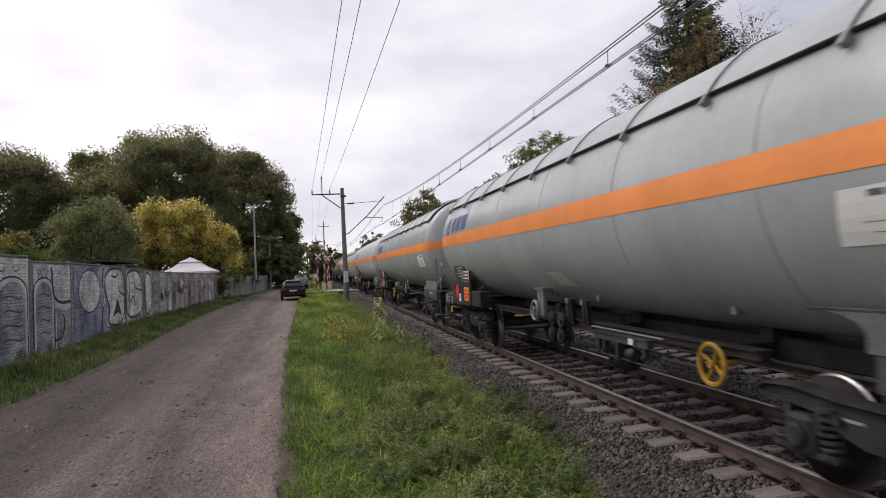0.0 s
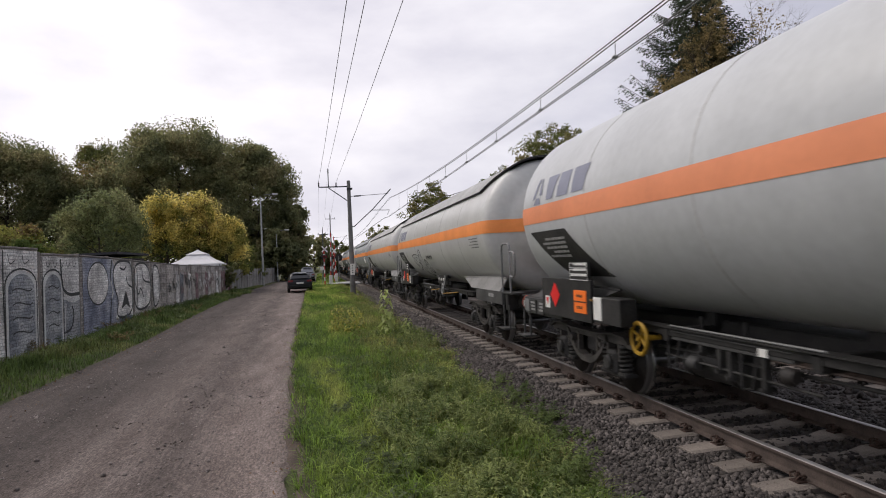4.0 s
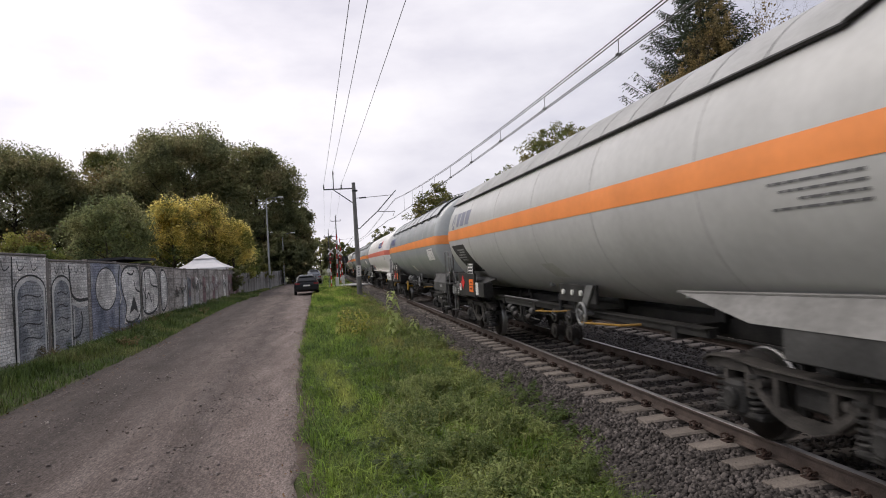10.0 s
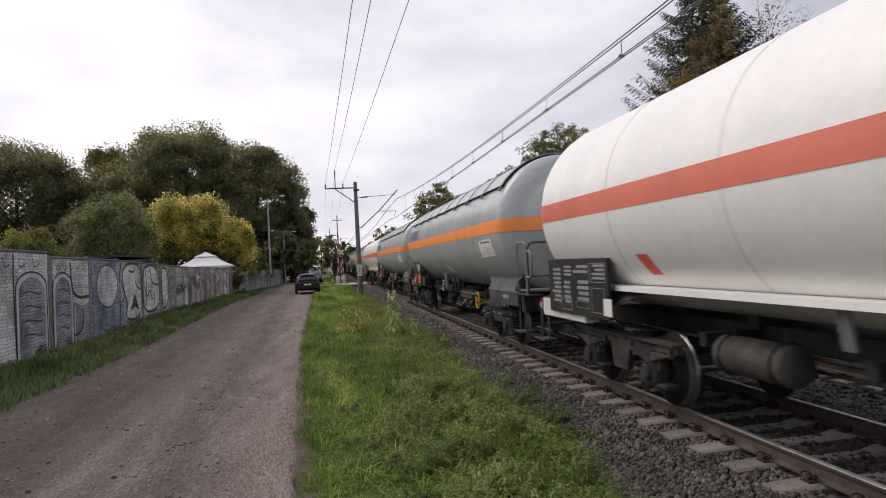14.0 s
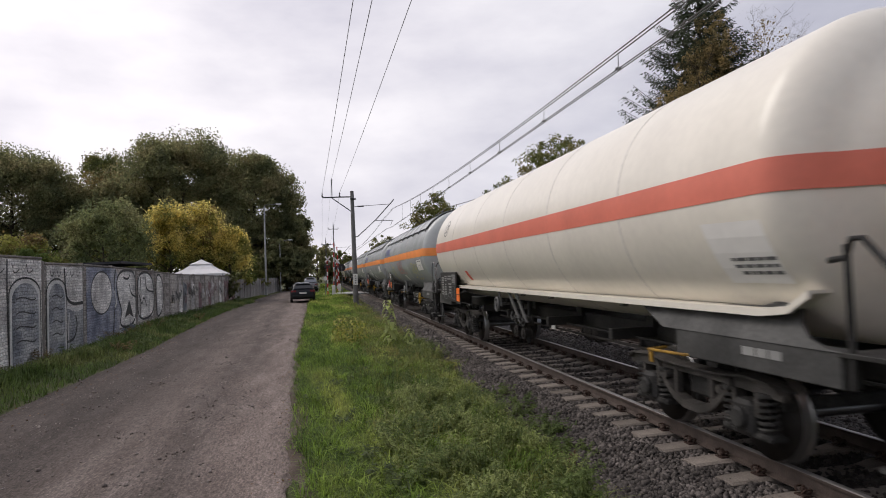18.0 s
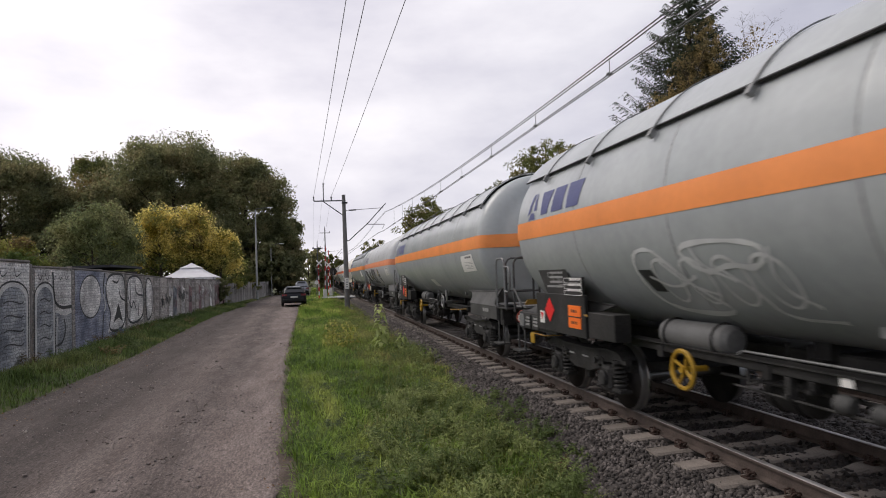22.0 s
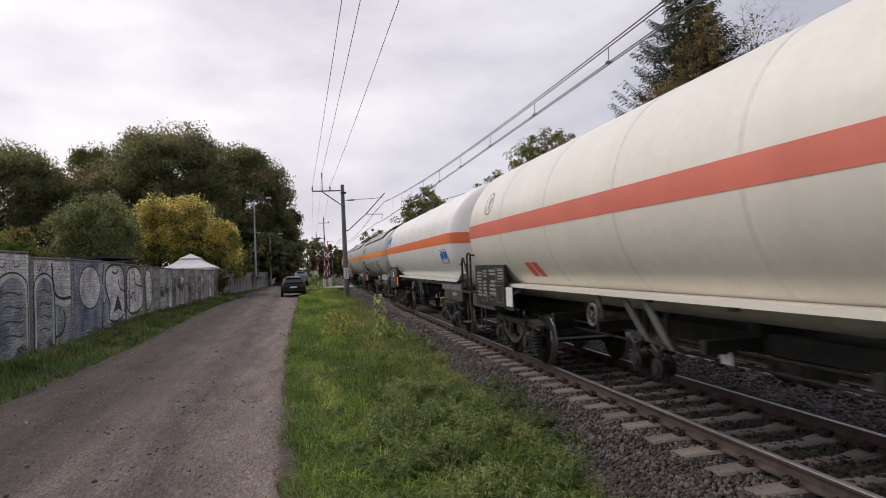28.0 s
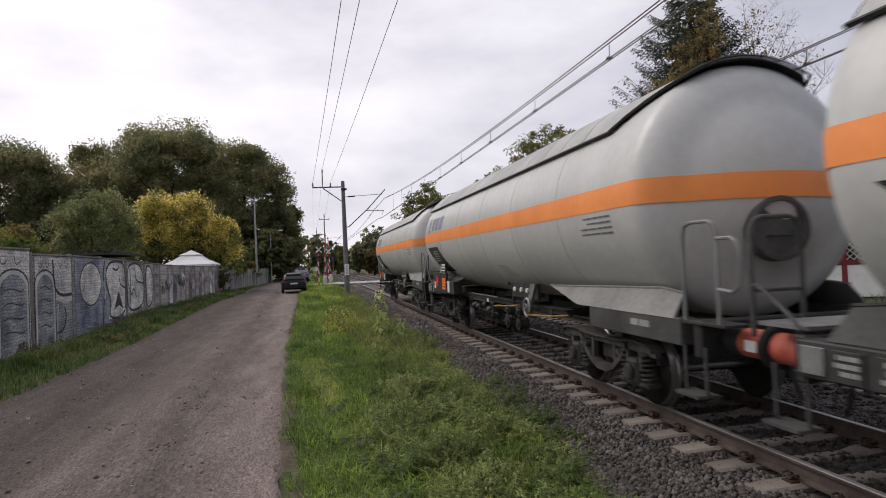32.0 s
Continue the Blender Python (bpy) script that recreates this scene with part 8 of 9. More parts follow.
def build_graffiti(wall):
    # pale fields behind the figures
    wall_paint(wall, [(16.9, 0.0), (19.72, 0.0), (19.72, 2.7), (16.9, 2.7)], "wall_white", 0.0, "pale sprayed ground")
    wall_paint(wall, [(20.08, 0.0), (22.85, 0.0), (22.85, 2.55), (20.08, 2.55)], "wall_white", 0.0, "pale sprayed ground")
    # grey-blue arches with pale outlines
    for y0, y1, z1 in ((17.98, 19.5, 2.08), (20.2, 21.35, 2.04)):
        wall_paint(wall, arch(y0 - 0.12, y1 + 0.10, -0.2, z1 + 0.09), "sprayed_white", 0.004)
        wall_paint(wall, arch(y0, y1, -0.2, z1), "wall_grey", 0.008, "dark grey-blue sprayed arch with pale outline")
        wall_line(wall, arch(y0 - 0.17, y1 + 0.15, -0.2, z1 + 0.14), 0.05, "spray_black", 0.006)
        for j in range(4):
            z = 0.5 + 0.38 * j
            wall_line(wall, [(y0 + 0.2, z), (y0 + 0.5, z + 0.08), (y1 - 0.3, z - 0.05), (y1 - 0.15, z + 0.02)], 0.035, "spray_black", 0.011)
    wall_paint(wall, [(21.55, -0.2), (22.85, -0.2), (22.85, 1.18), (22.5, 1.12), (21.95, 1.14), (21.55, 1.3)], "wall_grey", 0.003)
    wall_line(wall, [(21.35, 2.5), (21.42, 1.75), (21.55, 1.52), (22.0, 1.36), (22.85, 1.38)], 0.10, "spray_black", 0.008)
    wall_line(wall, [(21.5, 1.28), (22.2, 1.18), (22.85, 1.22)], 0.07, "sprayed_white", 0.008)
    wall_line(wall, [(21.5, 0.2), (22.1, 0.25), (22.35, 0.7), (22.2, 1.0)], 0.08, "spray_black", 0.008)
    wall_line(wall, [(21.62, -0.1), (21.6, 0.6), (21.7, 1.1)], 0.07, "sprayed_white", 0.008)
    for j in range(5):
        wall_line(wall, [(20.3 + 0.5 * j, 2.45), (20.42 + 0.5 * j, 2.2), (20.6 + 0.5 * j, 2.4)], 0.03, "spray_black", 0.006)
    for j in range(3):
        wall_line(wall, [(17.2 + 0.8 * j, 2.6), (17.3 + 0.8 * j, 2.3), (17.6 + 0.8 * j, 2.45)], 0.03, "spray_black", 0.006)
    wall_line(wall, [(17.75, 2.7), (17.72, 1.6), (17.8, 0.0)], 0.06, "spray_black", 0.006)
    # blue field with a pale oval
    wall_paint(wall, [(23.2, -0.1), (28.9, -0.1), (28.9, 0.9), (27.2, 1.6), (26.3, 2.55), (23.2, 2.58)], "wall_blue", 0.0, "blue-grey sprayed field")
    wall_paint(wall, oval(24.7, 1.65, 1.06, 0.74, 28), "wall_white", 0.005, "pale sprayed oval")
    wall_line(wall, oval(24.7, 1.65, 1.10, 0.77, 22), 0.06, "spray_black", 0.003, True)
    wall_line(wall, [(26.25, 2.5), (26.0, 1.8), (26.35, 1.35), (26.05, 0.9), (25.9, 0.0)], 0.10, "spray_black", 0.007)
    wall_line(wall, [(26.1, 1.7), (26.35, 1.25), (26.15, 1.05)], 0.12, "sprayed_white", 0.009)
    # pale balloon shapes
    shapes = ([(26.6, 0.2), (27.0, 0.9), (26.5, 1.4), (26.32, 2.05), (26.8, 2.42), (27.6, 2.5), (28.8, 2.45), (28.9, 1.5), (28.85, 0.2)],
              [(29.2, 0.3), (29.15, 1.5), (29.3, 2.25), (30.0, 2.42), (31.0, 2.40), (31.7, 2.05), (31.9, 1.2), (31.6, 0.4)],
              [(32.3, 0.35), (32.25, 2.2), (32.8, 2.35), (33.4, 2.1), (33.72, 1.4), (33.4, 0.6), (32.8, 0.3)])
    for s in shapes:
        wall_paint(wall, s, "wall_white", 0.004, "pale sprayed balloon shape")
        wall_line(wall, s, 0.10, "spray_black", 0.007, True)
    wall_paint(wall, [(27.3, 0.55), (27.95, 1.28), (28.5, 0.52), (27.95, 0.7)], "spray_black", 0.008)
    wall_paint(wall, [(27.6, 0.0), (28.1, 0.35), (28.6, 0.0)], "wall_grey", 0.009)
    for pts in ([(28.0, 1.9), (28.2, 1.5), (28.9, 1.35)], [(29.3, 1.55), (29.8, 0.9), (30.1, 1.4), (30.6, 0.85)], [(30.4, 2.2), (30.5, 1.6), (31.7, 1.5)], [(29.6, 2.2), (29.7, 1.5), (29.5, 0.5)], [(27.2, 2.2), (27.8, 2.1), (28.1, 2.3)], [(31.0, 1.2), (30.9, 0.6)]):
        wall_line(wall, pts, 0.08, "spray_black", 0.01)
    # reddish-grey tags further on
    rng = random.Random(3)
    for y in np.arange(35.2, 55.5, 1.0):
        z = rng.uniform(0.6, 1.2)
        if rng.random() < 0.45:
            wall_paint(wall, [(y, 0.2), (y + 0.8, 0.2), (y + 0.9, 1.7), (y + 0.1, 1.9)], rng.choice(["wall_red", "wall_grey", "wall_white", "wall_red"]), 0.0)
        for j in range(2):
            wall_line(wall, [(y + 0.3 * j, z), (y + 0.15 + 0.3 * j, z + rng.uniform(0.4, 1.0)), (y + 0.4, z + rng.uniform(-0.4, 0.3)), (y + 0.6 + 0.2 * j, z + rng.uniform(0.2, 0.9)), (y + 0.8, z)], rng.uniform(0.05, 0.10), rng.choice(["spray_black", "wall_red", "sprayed_white", "spray_black"]), 0.004 + 0.003 * j)
    for y in np.arange(8, 16.8, 0.9):
        wall_line(wall, [(y, 0.8), (y + 0.25, 1.9), (y + 0.5, 0.7), (y + 0.7, 1.8)], 0.1, rng.choice(["spray_black", "sprayed_white"]), 0.004)


# ---- wires and masts ----
def wire(name, label, pts, r, mat="wire", parent=None):
    cu = bpy.data.curves.new(name, "CURVE")
    cu.dimensions, cu.bevel_depth, cu.bevel_resolution = "3D", r, 1
    sp = cu.splines.new("POLY")
    sp.points.add(len(pts) - 1)
    for p, q in zip(sp.points, pts):
        p.co = (*q, 1)
    cu.materials.append(M[mat])
    ob = new(name, cu)
    if parent:
        ob.parent = parent
        return ob
    return tagged(ob, label, "wire")


def build_mast(x, y, reach, label, arms=True):
    mast = thing("catenary_mast", label, "mast", pose(x, y, -0.35))
    bm = B()
    rod(bm, (0, 0, -0.1), (-0.06, 0, 8.4), 0.20, 0.125, 14)
    part("pole", bm, M["mast"], mast, smooth=True)
    part("base", box(B(), -0.4, 0.4, -0.4, 0.4, -0.3, 0.16, 0.03), M["mast"], mast)
    pl = part("number_plate", box(B(), -0.16, 0.16, -0.24, -0.215, 1.55, 2.35, 0.004), M["sign_white"], mast)
    part("lettering", lettering_front(B(), 0, -0.242, 1.62, 2.28), M["ink_grey"], pl)
    part("clamp", box(B(), -0.2, 0.2, -0.2, 0.2, 7.75, 7.86, 0.01), M["steel"], mast)
    if arms:
        bm = tube(B(), [(-2.2, 0, 7.95), (0.08, 0, 7.98)], 0.045, 8)
        tube(bm, [(0.0, 0, 6.8), (-1.5, 0, 7.9)], 0.035, 8)
        part("feeder_arm", bm, M["steel"], mast)
        for xx, h in ((-2.2, 0.35), (-1.5, 1.35), (-0.95, 0.35)):
            bm = rod(B(), (xx, 0, 7.95), (xx, 0, 7.95 + h), 0.03, n=8)
            for k in range(3):
                lathe(bm, [(7.95 + h - 0.30 + 0.09 * k, 0.03), (7.95 + h - 0.27 + 0.09 * k, 0.075), (7.95 + h - 0.24 + 0.09 * k, 0.03)], 10, "z", at=(xx, 0, 0))
            part("insulator", bm, M["steel"], mast)
    s = 1 if reach > 0 else -1
    bm = tube(B(), [(0, 0, 5.05), (s * 0.25, 0, 5.05), (reach * 0.55, 0, 6.3), (reach, 0, 7.75)], 0.035, 8)
    part("cantilever", bm, M["steel"], mast)
    bm = tube(B(), [(0, 0, 7.25), (reach * 0.94, 0, 7.42)], 0.018, 6)
    tube(bm, [(s * 0.3, 0, 7.26), (s * 0.8, 0, 7.29)], 0.05, 8)
    part("stay", bm, M["steel"], mast)
    bm = tube(B(), [(reach * 0.52, 0, 6.22), (reach * 0.95, 0, 6.2)], 0.024, 6)
    tube(bm, [(reach * 0.95, 0, 6.2), (reach * 0.9, 0, 5.85)], 0.015, 6)
    part("registration_arm", bm, M["steel"], mast)
    return mast


def lettering_front(bm, x, y, z0, z1):
    for k in range(4):
        z = z0 + (z1 - z0) * k / 4
        box(bm, x - 0.05, x + 0.05, y - 0.004, y + 0.002, z + 0.05, z + 0.12)
    return bm


def build_catenary(x0, group):
    def messenger(y):
        return 5.43 + 0.31 + 1.05 * ((y - 11) / 36) ** 2
    for dx in (-0.03, 0.03):
        wire("contact_wire", "thin dark contact wire strung above the track", [(x0 + dx + 0.12 * math.sin(y / 20), y, 5.43) for y in range(-25, 48)] + [(x0 + dx, y, 5.5) for y in range(50, 300, 25)], 0.0105)
        wire("messenger_wire", "thin dark messenger wire sagging above the contact wire", [(x0 + dx * 1.3 + 0.12 * math.sin(y / 20), y, messenger(y)) for y in np.arange(-25, 46.1, 1.5)]
             + [(x0 + dx, y, 5.75 + 1.05 * ((((y - 46) % 72) - 36) / 36) ** 2) for y in range(52, 300, 6)], 0.011)
    for k in range(-6, 9):
        y = 10.12 + 3.82 * k
        if y > 45:
            break
        xx = x0 + 0.12 * math.sin(y / 20)
        wire("dropper", "short dropper wire between messenger and contact wire", [(xx, y, 5.43), (xx + 0.01, y, messenger(y))], 0.007)
        solid("dropper_clamp", box(B(), xx - 0.05, xx + 0.05, y - 0.03, y + 0.03, 5.425, 5.47, 0.006), M["steel"], "small dark clamp on the contact wires", "clamp", group=group)


def build_wires():
    build_mast(2.37, 46.0, 3.0, "tall concrete catenary mast with crossarm beside the track")
    build_mast(2.37, 118.0, 3.0, "distant concrete catenary mast beside the track")
    build_mast(12.2, 118.0, -3.0, "distant concrete catenary mast beside the second track", False)
    build_mast(12.2, 62.0, -3.0, "concrete catenary mast beside the second track", False)
    build_catenary(TRACK_X, "clamps of the near catenary")
    build_catenary(TRACK2_X, "clamps of the far catenary")
    for (xa, za), (xb, zb) in (((0.17, 7.95), (0.83, 8.0)), ((0.87, 8.95), (1.24, 8.0)), ((1.42, 7.95), (2.1, 8.0))):
        sl = (xb - xa) / (14.3 - 46.0)
        wire("feeder_wire", "thin feeder wire running along the lane", [(xa + sl * (y - 46), y, za + (zb - za) * (46 - y) / 31.7 - 0.0004 * (46 - y) * (y - 14.3)) for y in np.arange(-40, 46.1, 2)], 0.009)
        wire("feeder_wire", "thin feeder wire running along the railway", [(xa, y, za - 0.9 * (1 - ((y - 82) / 36) ** 2)) for y in np.arange(46, 118.1, 3)], 0.0055)


# ---- lane furniture and crossing ----
def street_lamp(x, y, h, reach, label):
    t = thing("street_lamp", label, "street lamp", pose(x, y, ground_z(x, y)))
    bm = B()
    rod(bm, (0, 0, -0.1), (0, 0, h), 0.013 * h, 0.007 * h, 12)
    part("pole", bm, M["lamp_pole"], t, smooth=True)
    part("bracket", tube(B(), [(0, 0, h - 0.05), (0.03, 0, h + 0.12), (0.2, 0, h + 0.22), (reach - 0.5, 0, h + 0.30)], 0.032, 8), M["galv"], t)
    bm = B()
    for a, b, w0, w1 in ((reach - 0.55, reach - 0.1, 0.09, 0.15), (reach - 0.1, reach + 0.05, 0.15, 0.10)):
        plate(bm, [(a, -w0, h + 0.26), (a, w0, h + 0.26), (b, w1, h + 0.26), (b, -w1, h + 0.26)], (0, 0, 0.12))
    part("lamp_head", bm, M["sign_white"], t, "pale lamp head")
    return t


def build_car(x, y, turn, paint, label, van=False):
    car = thing("parked_car", label, "car", pose(x, y, ROAD_Z, 0, 0, turn))
    car.scale = (1.05, 1.05, 1.05)
    W, L, H = 0.91, 4.45, 1.50
    top = 1.47 if not van else 1.75
    def loft(sections, power):
        """A rounded shell through (y, half width, foot, top) sections."""
        bm, n, rings = B(), 24, []
        for yy, w, z0, z1 in sections:
            ring = []
            for i in range(n):
                c, q = math.cos(i * math.tau / n), math.sin(i * math.tau / n)
                ring.append(bm.verts.new((math.copysign(abs(c) ** (2 / power), c) * w, yy, (z0 + z1) / 2 + math.copysign(abs(q) ** (2 / power), q) * (z1 - z0) / 2)))
            rings.append(ring)
        for a, b in zip(rings, rings[1:]):
            for i in range(n):
                bm.faces.new((a[i], a[(i + 1) % n], b[(i + 1) % n], b[i]))
        bm.faces.new(rings[0])
        bm.faces.new(rings[-1][::-1])
        bmesh.ops.recalc_face_normals(bm, faces=bm.faces)
        return bm
    body = [(0.0, 0.72, 0.48, 0.84), (0.03, 0.83, 0.36, 0.93), (0.16, 0.89, 0.28, 1.0), (0.6, 0.92, 0.24, 1.02), (2.4, 0.92, 0.24, 1.0), (3.3, 0.90, 0.26, 0.93), (4.0, 0.84, 0.32, 0.83), (4.4, 0.66, 0.42, 0.70)]
    part("body", loft(body, 4.5), M[paint], car, smooth=True)
    h = top - 0.9
    cabin = [(0.13, 0.74, 0.85, 1.04), (0.30, 0.75, 0.85, 0.9 + h * 0.62), (0.50, 0.745, 0.85, 0.9 + h * 0.90), (0.85, 0.73, 0.85, 0.9 + h * 0.985), (1.6, 0.72, 0.85, top), (2.2, 0.72, 0.85, top - 0.05), (2.9, 0.76, 0.85, 1.12), (3.25, 0.78, 0.85, 0.96)]
    part("cabin", loft(cabin, 3.4), M[paint], car, smooth=True)
    def pane(name, pts, d):
        part(name, plate(B(), pts, d), GLASS, car, "dark tinted glass")
    pane("rear_window", [(-0.64, 0.125, 1.05), (0.64, 0.125, 1.05), (0.54, 0.37, 1.33), (-0.54, 0.37, 1.33)], (0, -0.02, 0.012))
    for s in (-1, 1):
        pane("side_window", [(s * 0.865, 0.55, 1.0), (s * 0.865, 2.9, 1.0), (s * 0.74, 2.45, 1.34), (s * 0.72, 0.85, 1.38)], (s * 0.01, 0, 0))
        part("tail_light", plate(B(), [(s * 0.86, 0.02, 0.80), (s * 0.50, -0.005, 0.80), (s * 0.52, 0.04, 0.94), (s * 0.86, 0.09, 0.94)], (0, -0.02, 0)), M["tail"], car, "red tail light")
        part("mirror", box(B(), min(s * 0.90, s * 1.06), max(s * 0.90, s * 1.06), 2.55, 2.68, 0.98, 1.12, 0.03), M[paint], car)
        for yy in (0.85, 3.5):
            wh = part("wheel", lathe(B(), [(s * 0.72, 0.0), (s * 0.72, 0.30), (s * 0.75, 0.33), (s * 0.89, 0.33), (s * 0.915, 0.30), (s * 0.915, 0.21), (s * 0.88, 0.20)], 24, "x", at=(0, yy, 0.33)), M["rubber"], car, "black tyre", smooth=True)
            part("rim", lathe(B(), [(s * 0.90, 0.0), (s * 0.905, 0.06), (s * 0.885, 0.10), (s * 0.895, 0.19), (s * 0.88, 0.21)], 20, "x", at=(0, yy, 0.33)), M["galv"], wh)
    # silver sheet over the roof: the sky's reflection is put into its colour
    part("roof", plate(B(), [(-0.50, 0.52, top - 0.02), (0.50, 0.52, top - 0.02), (0.48, 2.0, top + 0.012), (-0.48, 2.0, top + 0.012)], (0, 0, 0.012)), M["car_silver"], car, "pale roof sheet, its colour standing in for reflected sky")
    part("spoiler", box(B(), -0.56, 0.56, 0.28, 0.52, top - 0.07, top - 0.035, 0.015), M["car_silver"], car)
    part("registration_plate", box(B(), -0.26, 0.26, -0.03, -0.002, 0.66, 0.77, 0.004), M["sign_white"], car)
    part("bumper", box(B(), -0.80, 0.80, -0.05, 0.12, 0.36, 0.58, 0.04), M["rubber"], car)
    return car


def build_crossing():
    v = [(-0.6, 67.2, -0.04), (13.0, 66.2, -0.03), (13.0, 72.4, -0.03), (-0.6, 73.4, -0.04)]
    bm = plate(B(), v, (0, 0, -0.1))
    solid("crossing_deck", bm, M["deck"], "pale concrete level-crossing deck between the rails", "crossing", kind="structure")
    def barrier(x, y, lean, label):
        t = thing("crossing_barrier", label, "barrier", pose(x, y, -0.1))
        part("cabinet", box(B(), -0.18, 0.18, -0.18, 0.18, 0.0, 1.0, 0.03), M["signal_white"], t)
        for k in range(9):
            z0 = 0.9 + k * 0.5
            bm = box(B(), -0.05, 0.05, -0.04, 0.04, z0, z0 + 0.5, 0.0, Matrix.Rotation(radians(lean), 4, "Y"))
            part("boom_band", bm, M["signal_white" if k % 2 else "signal_red"], t, "white band of the raised boom" if k % 2 else "red band of the raised boom")
        return t
    barrier(1.15, 66.0, 1.5, "raised red and white crossing barrier")
    barrier(2.0, 75.5, -2, "raised red and white crossing barrier beyond the road")
    def signal(x, y, h, label):
        t = thing("crossing_signal", label, "signal", pose(x, y, -0.1, 0, 0, 55))
        for k in range(int(h / 0.4)):
            part("post_band", rod(B(), (0, 0, k * 0.4), (0, 0, k * 0.4 + 0.4), 0.055, n=10), M["signal_white" if k % 2 else "signal_red"], t, "white band" if k % 2 else "red band")
        part("lamp_box", box(B(), -0.42, 0.42, -0.1, 0.1, h - 1.15, h - 0.78, 0.03), M["black"], t, "black double lamp box")
        for sx in (-0.21, 0.21):
            part("lens", lathe(B(), [(-0.13, 0.0), (-0.13, 0.12), (-0.10, 0.14)], 16, "y", at=(sx, 0, h - 0.96)), M["tail"], t, "unlit red lens")
        bm = B()
        for a in (30, -30):
            box(bm, -0.55, 0.55, -0.02, 0.02, -0.07, 0.07, 0.0, Matrix.Translation((0, -0.09, h - 0.2)) @ Matrix.Rotation(radians(a), 4, "Y"))
        part("saltire", bm, M["signal_white"], t, "white and red crossing saltire")
        return t
    signal(0.55, 66.2, 3.9, "red and white level-crossing signal post")
    signal(1.75, 75.8, 3.9, "red and white level-crossing signal post beyond the road")
    def telegraph(x, y, h, label):
        t = thing("telegraph_pole", label, "utility pole", pose(x, y, -0.1))
        part("pole", rod(B(), (0, 0, -0.1), (0, 0, h), 0.11, 0.07, 10), M["mast"], t)
        bm = box(B(), -0.75, 0.75, -0.04, 0.04, h - 0.75, h - 0.67)
        for xx in (-0.7, 0.7, 0):
            rod(bm, (xx, 0, h - 0.7), (xx, 0, h - 0.45 if xx else h + 0.25), 0.03, n=6)
        part("crossarm", bm, M["steel"], t)
    telegraph(1.85, 95, 9.6, "tall thin telegraph pole past the crossing")
    telegraph(0.7, 98, 7.4, "thin telegraph pole past the crossing")
    t = thing("round_sign", "round road sign seen from behind on a post", "road sign", pose(2.25, 73, -0.1))
    part("post", rod(B(), (0, 0, 0), (0, 0, 3.0), 0.035, n=8), M["galv"], t)
    part("disc", lathe(B(), [(-0.01, 0.0), (-0.01, 0.42), (0.01, 0.42), (0.01, 0.0)], 24, "y", at=(0, 0, 2.85)), M["black"], t, "dark back of the disc")
    t = thing("small_sign", "small pale round sign on a post by the lane", "road sign", pose(0.3, 62, -0.1))
    part("post", rod(B(), (0, 0, 0), (0, 0, 2.2), 0.03, n=8), M["galv"], t)
    part("disc", lathe(B(), [(-0.05, 0.0), (-0.05, 0.2), (-0.03, 0.2), (-0.03, 0.0)], 20, "y", at=(0, 0, 1.75)), M["sign_white"], t)


def build_pavilion():
    """A white party tent roof that shows above the wall."""
    t = thing("garden_pavilion", "white canvas garden pavilion with a tiered roof behind the wall", "pavilion", pose(-9.75, 54.6, -0.1))
    def tier(r, z0, z1, r1, fold):
        bm = B()
        n = 16
        a = [bm.verts.new((r * math.copysign(min(1, abs(math.cos(k * math.tau / n)) * 1.35), math.cos(k * math.tau / n)), r * math.copysign(min(1, abs(math.sin(k * math.tau / n)) * 1.35), math.sin(k * math.tau / n)), z0 - fold)) for k in range(n)]
        b = [bm.verts.new((v.co.x, v.co.y, z0)) for v in a]
        m = [bm.verts.new((v.co.x * (0.5 + 0.5 * r1 / r) * 0.96, v.co.y * (0.5 + 0.5 * r1 / r) * 0.96, z0 + (z1 - z0) * 0.44)) for v in a]
        c = [bm.verts.new((v.co.x * r1 / r, v.co.y * r1 / r, z1)) for v in a]
        for p, q in ((a, b), (b, m), (m, c)):
            for k in range(n):
                bm.faces.new((p[k], p[(k + 1) % n], q[(k + 1) % n], q[k]))
        if r1 < 0.1:
            bm.faces.new(c)
        return bm
    part("roof", tier(2.05, 2.55, 3.38, 0.62, 0.18), M["canvas"], t, "white canvas roof")
    part("vent_roof", tier(0.82, 3.36, 3.74, 0.04, 0.07), M["canvas"], t, "small white vent roof")
    for sx in (-1.95, 1.95):
        for sy in (-1.95, 1.95):
            part("leg", rod(B(), (sx, sy, 0), (sx, sy, 2.5), 0.03, n=8), M["galv"], t)


def build_shed():
    t = thing("garden_shed", "low dark flat-roofed garden shed behind the wall", "shed", pose(-10.1, 31.0, 0.06))
    part("body", box(B(), -1.6, 1.6, -2.4, 2.4, 0, 2.6, 0.02), M["plank"], t)
    part("roof", plate(B(), [(-1.7, -2.5, 2.66), (1.8, -2.5, 2.74), (1.8, 2.5, 2.74), (-1.7, 2.5, 2.66)], (0, 0, 0.10)), M["roof_felt"], t, "dark felt roof")


